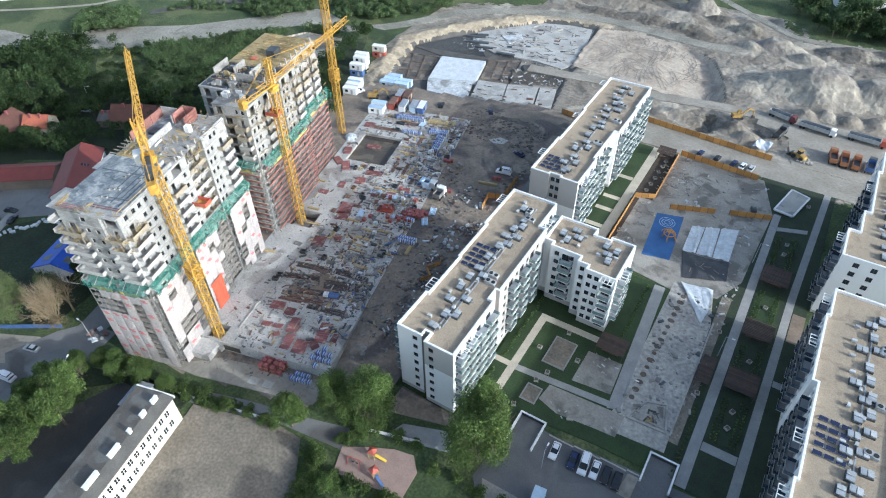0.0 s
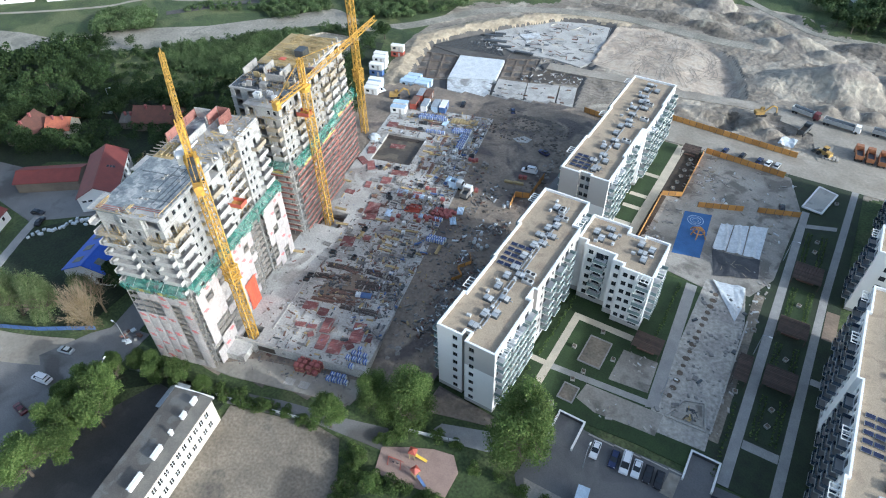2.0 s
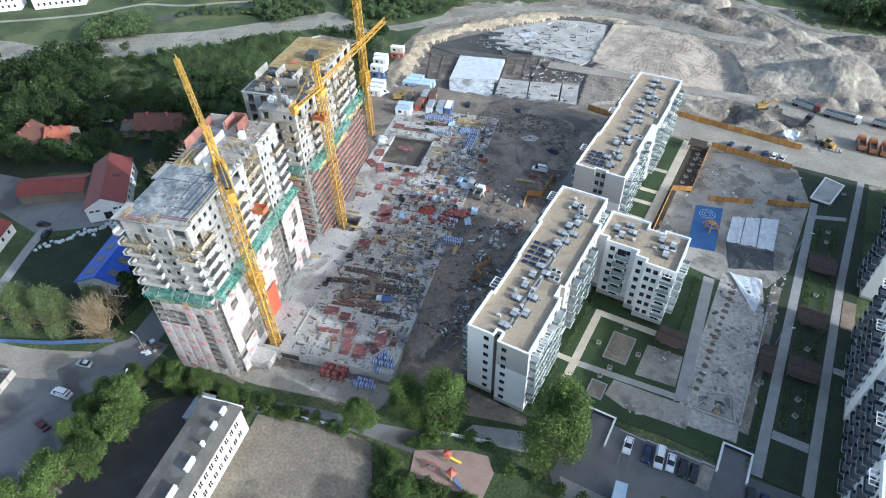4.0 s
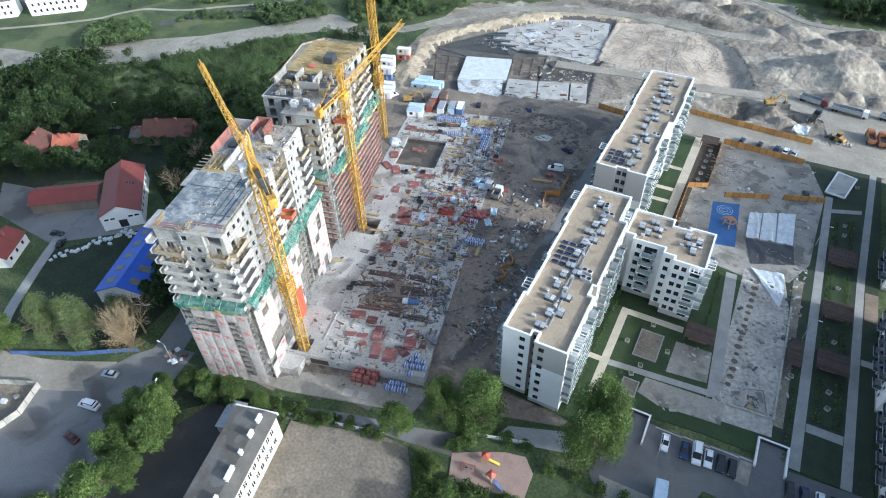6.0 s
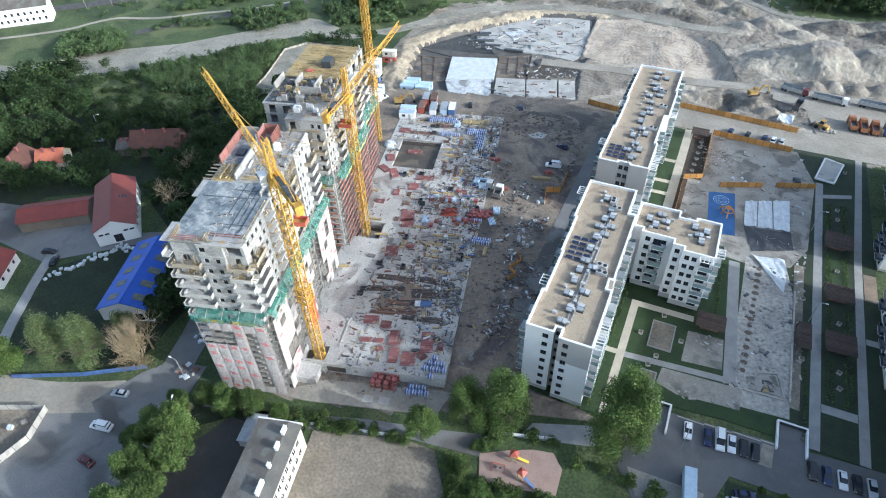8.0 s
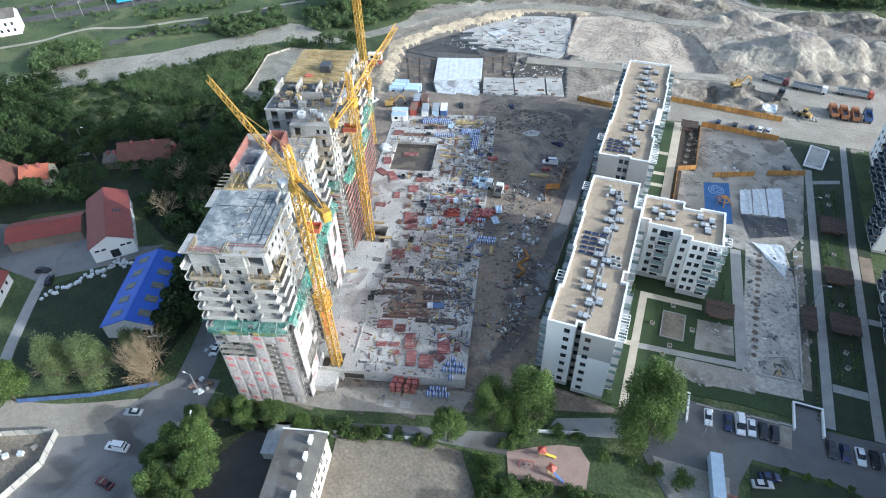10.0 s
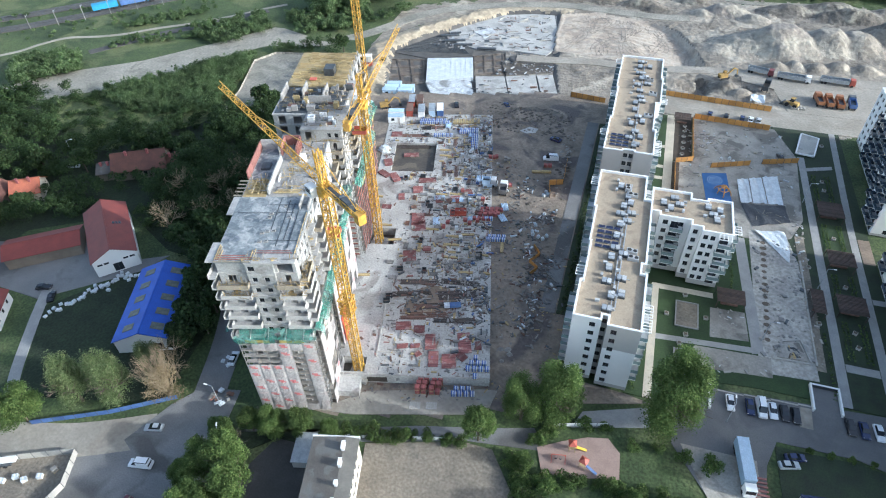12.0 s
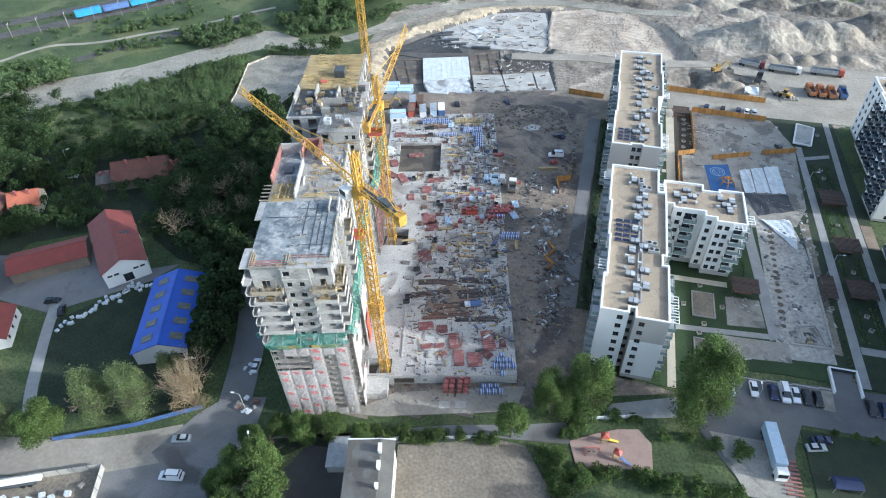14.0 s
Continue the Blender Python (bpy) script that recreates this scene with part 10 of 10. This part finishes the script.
for i in range(4):
    wag = part("wagon", (lambda q: (q.box(14 * i, -1.4, 1.0, 14 * i + 13, 1.4, 3.4 if i else 4.0), q)[-1])(Geo()), BLUEP if i % 2 else mat("train_cyan", (0.05, 0.30, 0.52), (0.04, 0.24, 0.44), 0.4, 0.6, 0.1, 4.0), train)
    for u in (2, 11):
        part("bogie", (lambda q: (q.box(14 * i + u - 1.2, -1.1, 0, 14 * i + u + 1.2, 1.1, 0.95), q)[-1])(Geo()), TYRE, wag)


def catenary_pole():
    root = thing("catenary_pole", "grey railway catenary pole with an arm", "pole", "catenary poles")
    part("mast", (lambda q: (q.beam((0, 0, 0), (0, 0, 8), 0.24), q)[-1])(Geo()), GREYF, root)
    part("arm", (lambda q: (q.beam((0, 0, 7), (1.6, -2.6, 7.2), 0.16), q)[-1])(Geo()), ZINC, root)
    return root


first = catenary_pole()
for i in range(12):
    t = i / 11
    q_ = RAILS[1 + i // 3]
    e_ = RAILS[2 + i // 3]
    at = pose(q_[0] + (e_[0] - q_[0]) * (i % 3) / 3 + 5, q_[1] + (e_[1] - q_[1]) * (i % 3) / 3 - 5, 0, 0, 0, 180)
    if i:
        copy_thing(first, at)
    else:
        first.matrix_basis = at


def street_lamp():
    root = thing("street_lamp", "slim grey street lamp", "street lamp", "street lamps")
    part("pole", (lambda q: (q.tube((0, 0, 0), (0, 0, 7.6), 0.11, 0.07, n=8), q)[-1])(Geo()), ZINC, root)
    part("arm", (lambda q: (q.beam((0, 0, 7.55), (1.5, 0, 7.8), 0.09), q)[-1])(Geo()), ZINC, root)
    part("head", (lambda q: (q.box(1.3, -0.15, 7.7, 2.1, 0.15, 7.85), q)[-1])(Geo()), WHITE, root)
    return root


first = street_lamp()
for i, (x, y, d) in enumerate(((-135.6, 40, 180), (-40, 120, 0), (-128, 30, 120), (5.0, 120, 0), (5.2, 160, 0), (-11, 96, 0), (-247, 118, 40), (-20, 69, 90))):
    if i:
        copy_thing(first, pose(x, y, 0.05, 0, 0, d))
    else:
        first.matrix_basis = pose(x, y, 0.05, 0, 0, d)


def bale(x, y, deg, k):
    root = thing("bale_row", "white wrapped stack of stones on the lawn", "stacked stone", "white stacks", pose(x, y, 0, 0, 0, deg))
    for i in range(4):
        part("block", (lambda q: (q.obox(1.3 * i, 0.9 * ((i * k) % 3) - 0.8, 0, 1.0, 0.8, 0.5 + 0.2 * ((i * k) % 2), 25 * ((i * 3 + k) % 5)), q)[-1])(Geo()), WPLAST, root)


for i in range(7):
    bale(-199 + 1.7 * i * 0.9, 51.5 + 2.9 * i, 55, i + 1)
bale(-189, 69, 20, 2), bale(-187, 71.4, 20, 3), bale(-192, 64.5, 10, 1)
bale(-140.8, 50.4, 100, 2)
heap = thing("scrap_heap", "heap of scrap boards at the lane corner", "scrap heap", at=pose(-136.4, 41.6, 0.05))
for i in range(14):
    part("scrap", (lambda q: (q.obox(r.uniform(-2.4, 2.4), r.uniform(-1.8, 1.8), 0.1 * (i % 4), r.uniform(0.6, 2), r.uniform(0.4, 1.2), 0.5, r.uniform(0, 180)), q)[-1])(Geo()), r.choice((WPLAST, RUST, REDBAR, RUBBLE)), heap)
# depot beyond the concrete wall
flat("pavement_depot", [(-235, -8), (-186, 8.8), (-160, 19.4), (-157.4, 12), (-160, -18), (-235, -18)], 0.05, TAN, "pale dusty depot yard", "yard")
for i in range(10):
    x, y = -184 + 2.5 * i, 4.6 + 1.05 * i
    scatter(pallet(r.choice((WPLAST, RUBBLE, WPLAST)), "wrapped pallet in the depot", "pallet", "depot pallets", 0.9), [(x, y + r.uniform(-2, 0), r.uniform(0, 90))], 0.06)
trailer = thing("boom_trailer", "long white boom on a trailer in the depot", "trailer", at=pose(-184, 8.2, 0.05, 0, 0, 24))
part("boom", (lambda q: (q.box(0, -0.6, 1.2, 14, 0.6, 2.0), q)[-1])(Geo()), WHITE, trailer)
part("bed", (lambda q: (q.box(1, -1.1, 0.7, 13, 1.1, 1.15), q)[-1])(Geo()), DMETAL, trailer)
for u in (2, 10, 11.5):
    part("wheel", (lambda q: (q.tube((u, -1.15, 0.45), (u, 1.15, 0.45), 0.45, n=12), q)[-1])(Geo()), TYRE, trailer)
rack = thing("bar_rack", "rack of red-brown bars beside the truck", "steel bars", at=pose(-13.8, 50, 0.06, 0, 0, 5))
for i in range(9):
    part("bar", (lambda q: (q.box(-1.6 + 0.1 * (i % 2), -1.4 + 0.95 * i, 0.1, 2.0, -1.0 + 0.95 * i, 0.35), q)[-1])(Geo()), REDBAR, rack)
table = thing("market_stall", "dark blue covered stall on the lower lawn", "stall", at=pose(-3.4, 53, 0.05, 0, 0, 8))
part("canopy", (lambda q: (q.hexa([(-3, -1.5, 2.0), (3, -1.5, 2.0), (3, 1.5, 2.0), (-3, 1.5, 2.0), (-2.6, -0.3, 2.7), (2.6, -0.3, 2.7), (2.6, 0.3, 2.7), (-2.6, 0.3, 2.7)]), q)[-1])(Geo()), CARB, table)
for a in (-2.8, 2.7):
    for b in (-1.4, 1.3):
        part("post", (lambda q: (q.box(a, b, 0, a + 0.1, b + 0.1, 2.0), q)[-1])(Geo()), ZINC, table)

# lane and hedge strip along the west side of the blocks
sheet("road_block_lane", rect(-67.4, 88.5, -63.4, 187), 2.92, STREET, "grey paved lane beside the white blocks", "road")
sheet("lawn_block_side", rect(-63.0, 88.5, -59.7, 187), 2.95, DARKLAWN, "dark green strip at the foot of the blocks", "lawn")
sheet("road_front_lane", [(-117, 44.5), (-104, 46.5), (-73.5, 55.2), (-72.5, 62.4), (-76, 61.8), (-103, 53.5), (-108, 49)], 0.16, TRACK, "dusty lane before the podium wall", "road")
clouds = [leaf_cloud(16, [(-61.2 + r.uniform(-0.8, 0.8), 89 + 0.7 * i, 3.3, 0.7, 0.7, 0.5)], 0.2, i) for i in range(138)]
solid("hedge", cloud_mesh("hedge", np.concatenate(clouds), LEAFD), None, "dark hedge between lane and white blocks", "hedge")
# odds and ends on the east yard and the rubble strips
g = Geo()
r = random.Random(41)
for _ in range(520):
    t = r.random()
    if t < 0.3:
        x, y = -25 + r.gauss(0, 3), 190 + r.gauss(0, 5)
    elif t < 0.38:
        x, y = r.choice(((r.uniform(-27, -10), r.gauss(86, 1.5)), (r.uniform(-23, -15), r.uniform(95, 105))))
    elif t < 0.48:
        x, y = r.uniform(1.2, 3.8), r.uniform(92, 150)
    elif t < 0.6:
        x, y = r.uniform(-1, 4), r.uniform(142, 186)
    elif t < 0.75:
        x, y = r.uniform(-34, -26), r.uniform(142, 172)
    else:
        x, y = r.uniform(-28, 4), r.uniform(172, 202)
    s_ = r.choice((0.12, 0.2, 0.3, 0.5))
    g.obox(x, y, 0.05, s_ * r.uniform(0.8, 4), s_, s_ * r.uniform(0.3, 0.8), r.uniform(0, 180), r.choice((0, 0, 1, 1, 2, 3)))
solid("east_yard_debris", g, [GREYF, RUBBLE, GREYW, VENTG], "stones, boards and scraps strewn over the dirt", "debris", kind="stuff")
scatter(sack(), [(-19.4, 178.2), (-16.6, 179.2), (-15.4, 177.6)], 0.07)
car(0.4, 184.6, 0.06, 100, CARK, "black car parked behind the orange boards", False, "road cars")
sheet("ground_truck_yard", [(-30, 60.4), (-14, 60.6), (-13.4, 47), (-23, 46.4)], 0.07, YARDG, "grey dirt yard round the parked truck", "yard")
# unseen block, inferred from and added for the shadow on the schoolyard
shade = thing("apartment_block", "unseen tall white block, added for the shadow it casts on the schoolyard", "building", "white apartment blocks", pose(-11.5, 36.2, 0, 0, 0, 13))
part("wall", (lambda q: (q.box(0, -40, -0.2, 15, 0, 23.4), q)[-1])(Geo()), WHITE, shade)
part("roof", (lambda q: (q.box(-0.2, -40.2, 23.4, 15.2, 0.2, 24), q)[-1])(Geo()), ROOFG, shade)
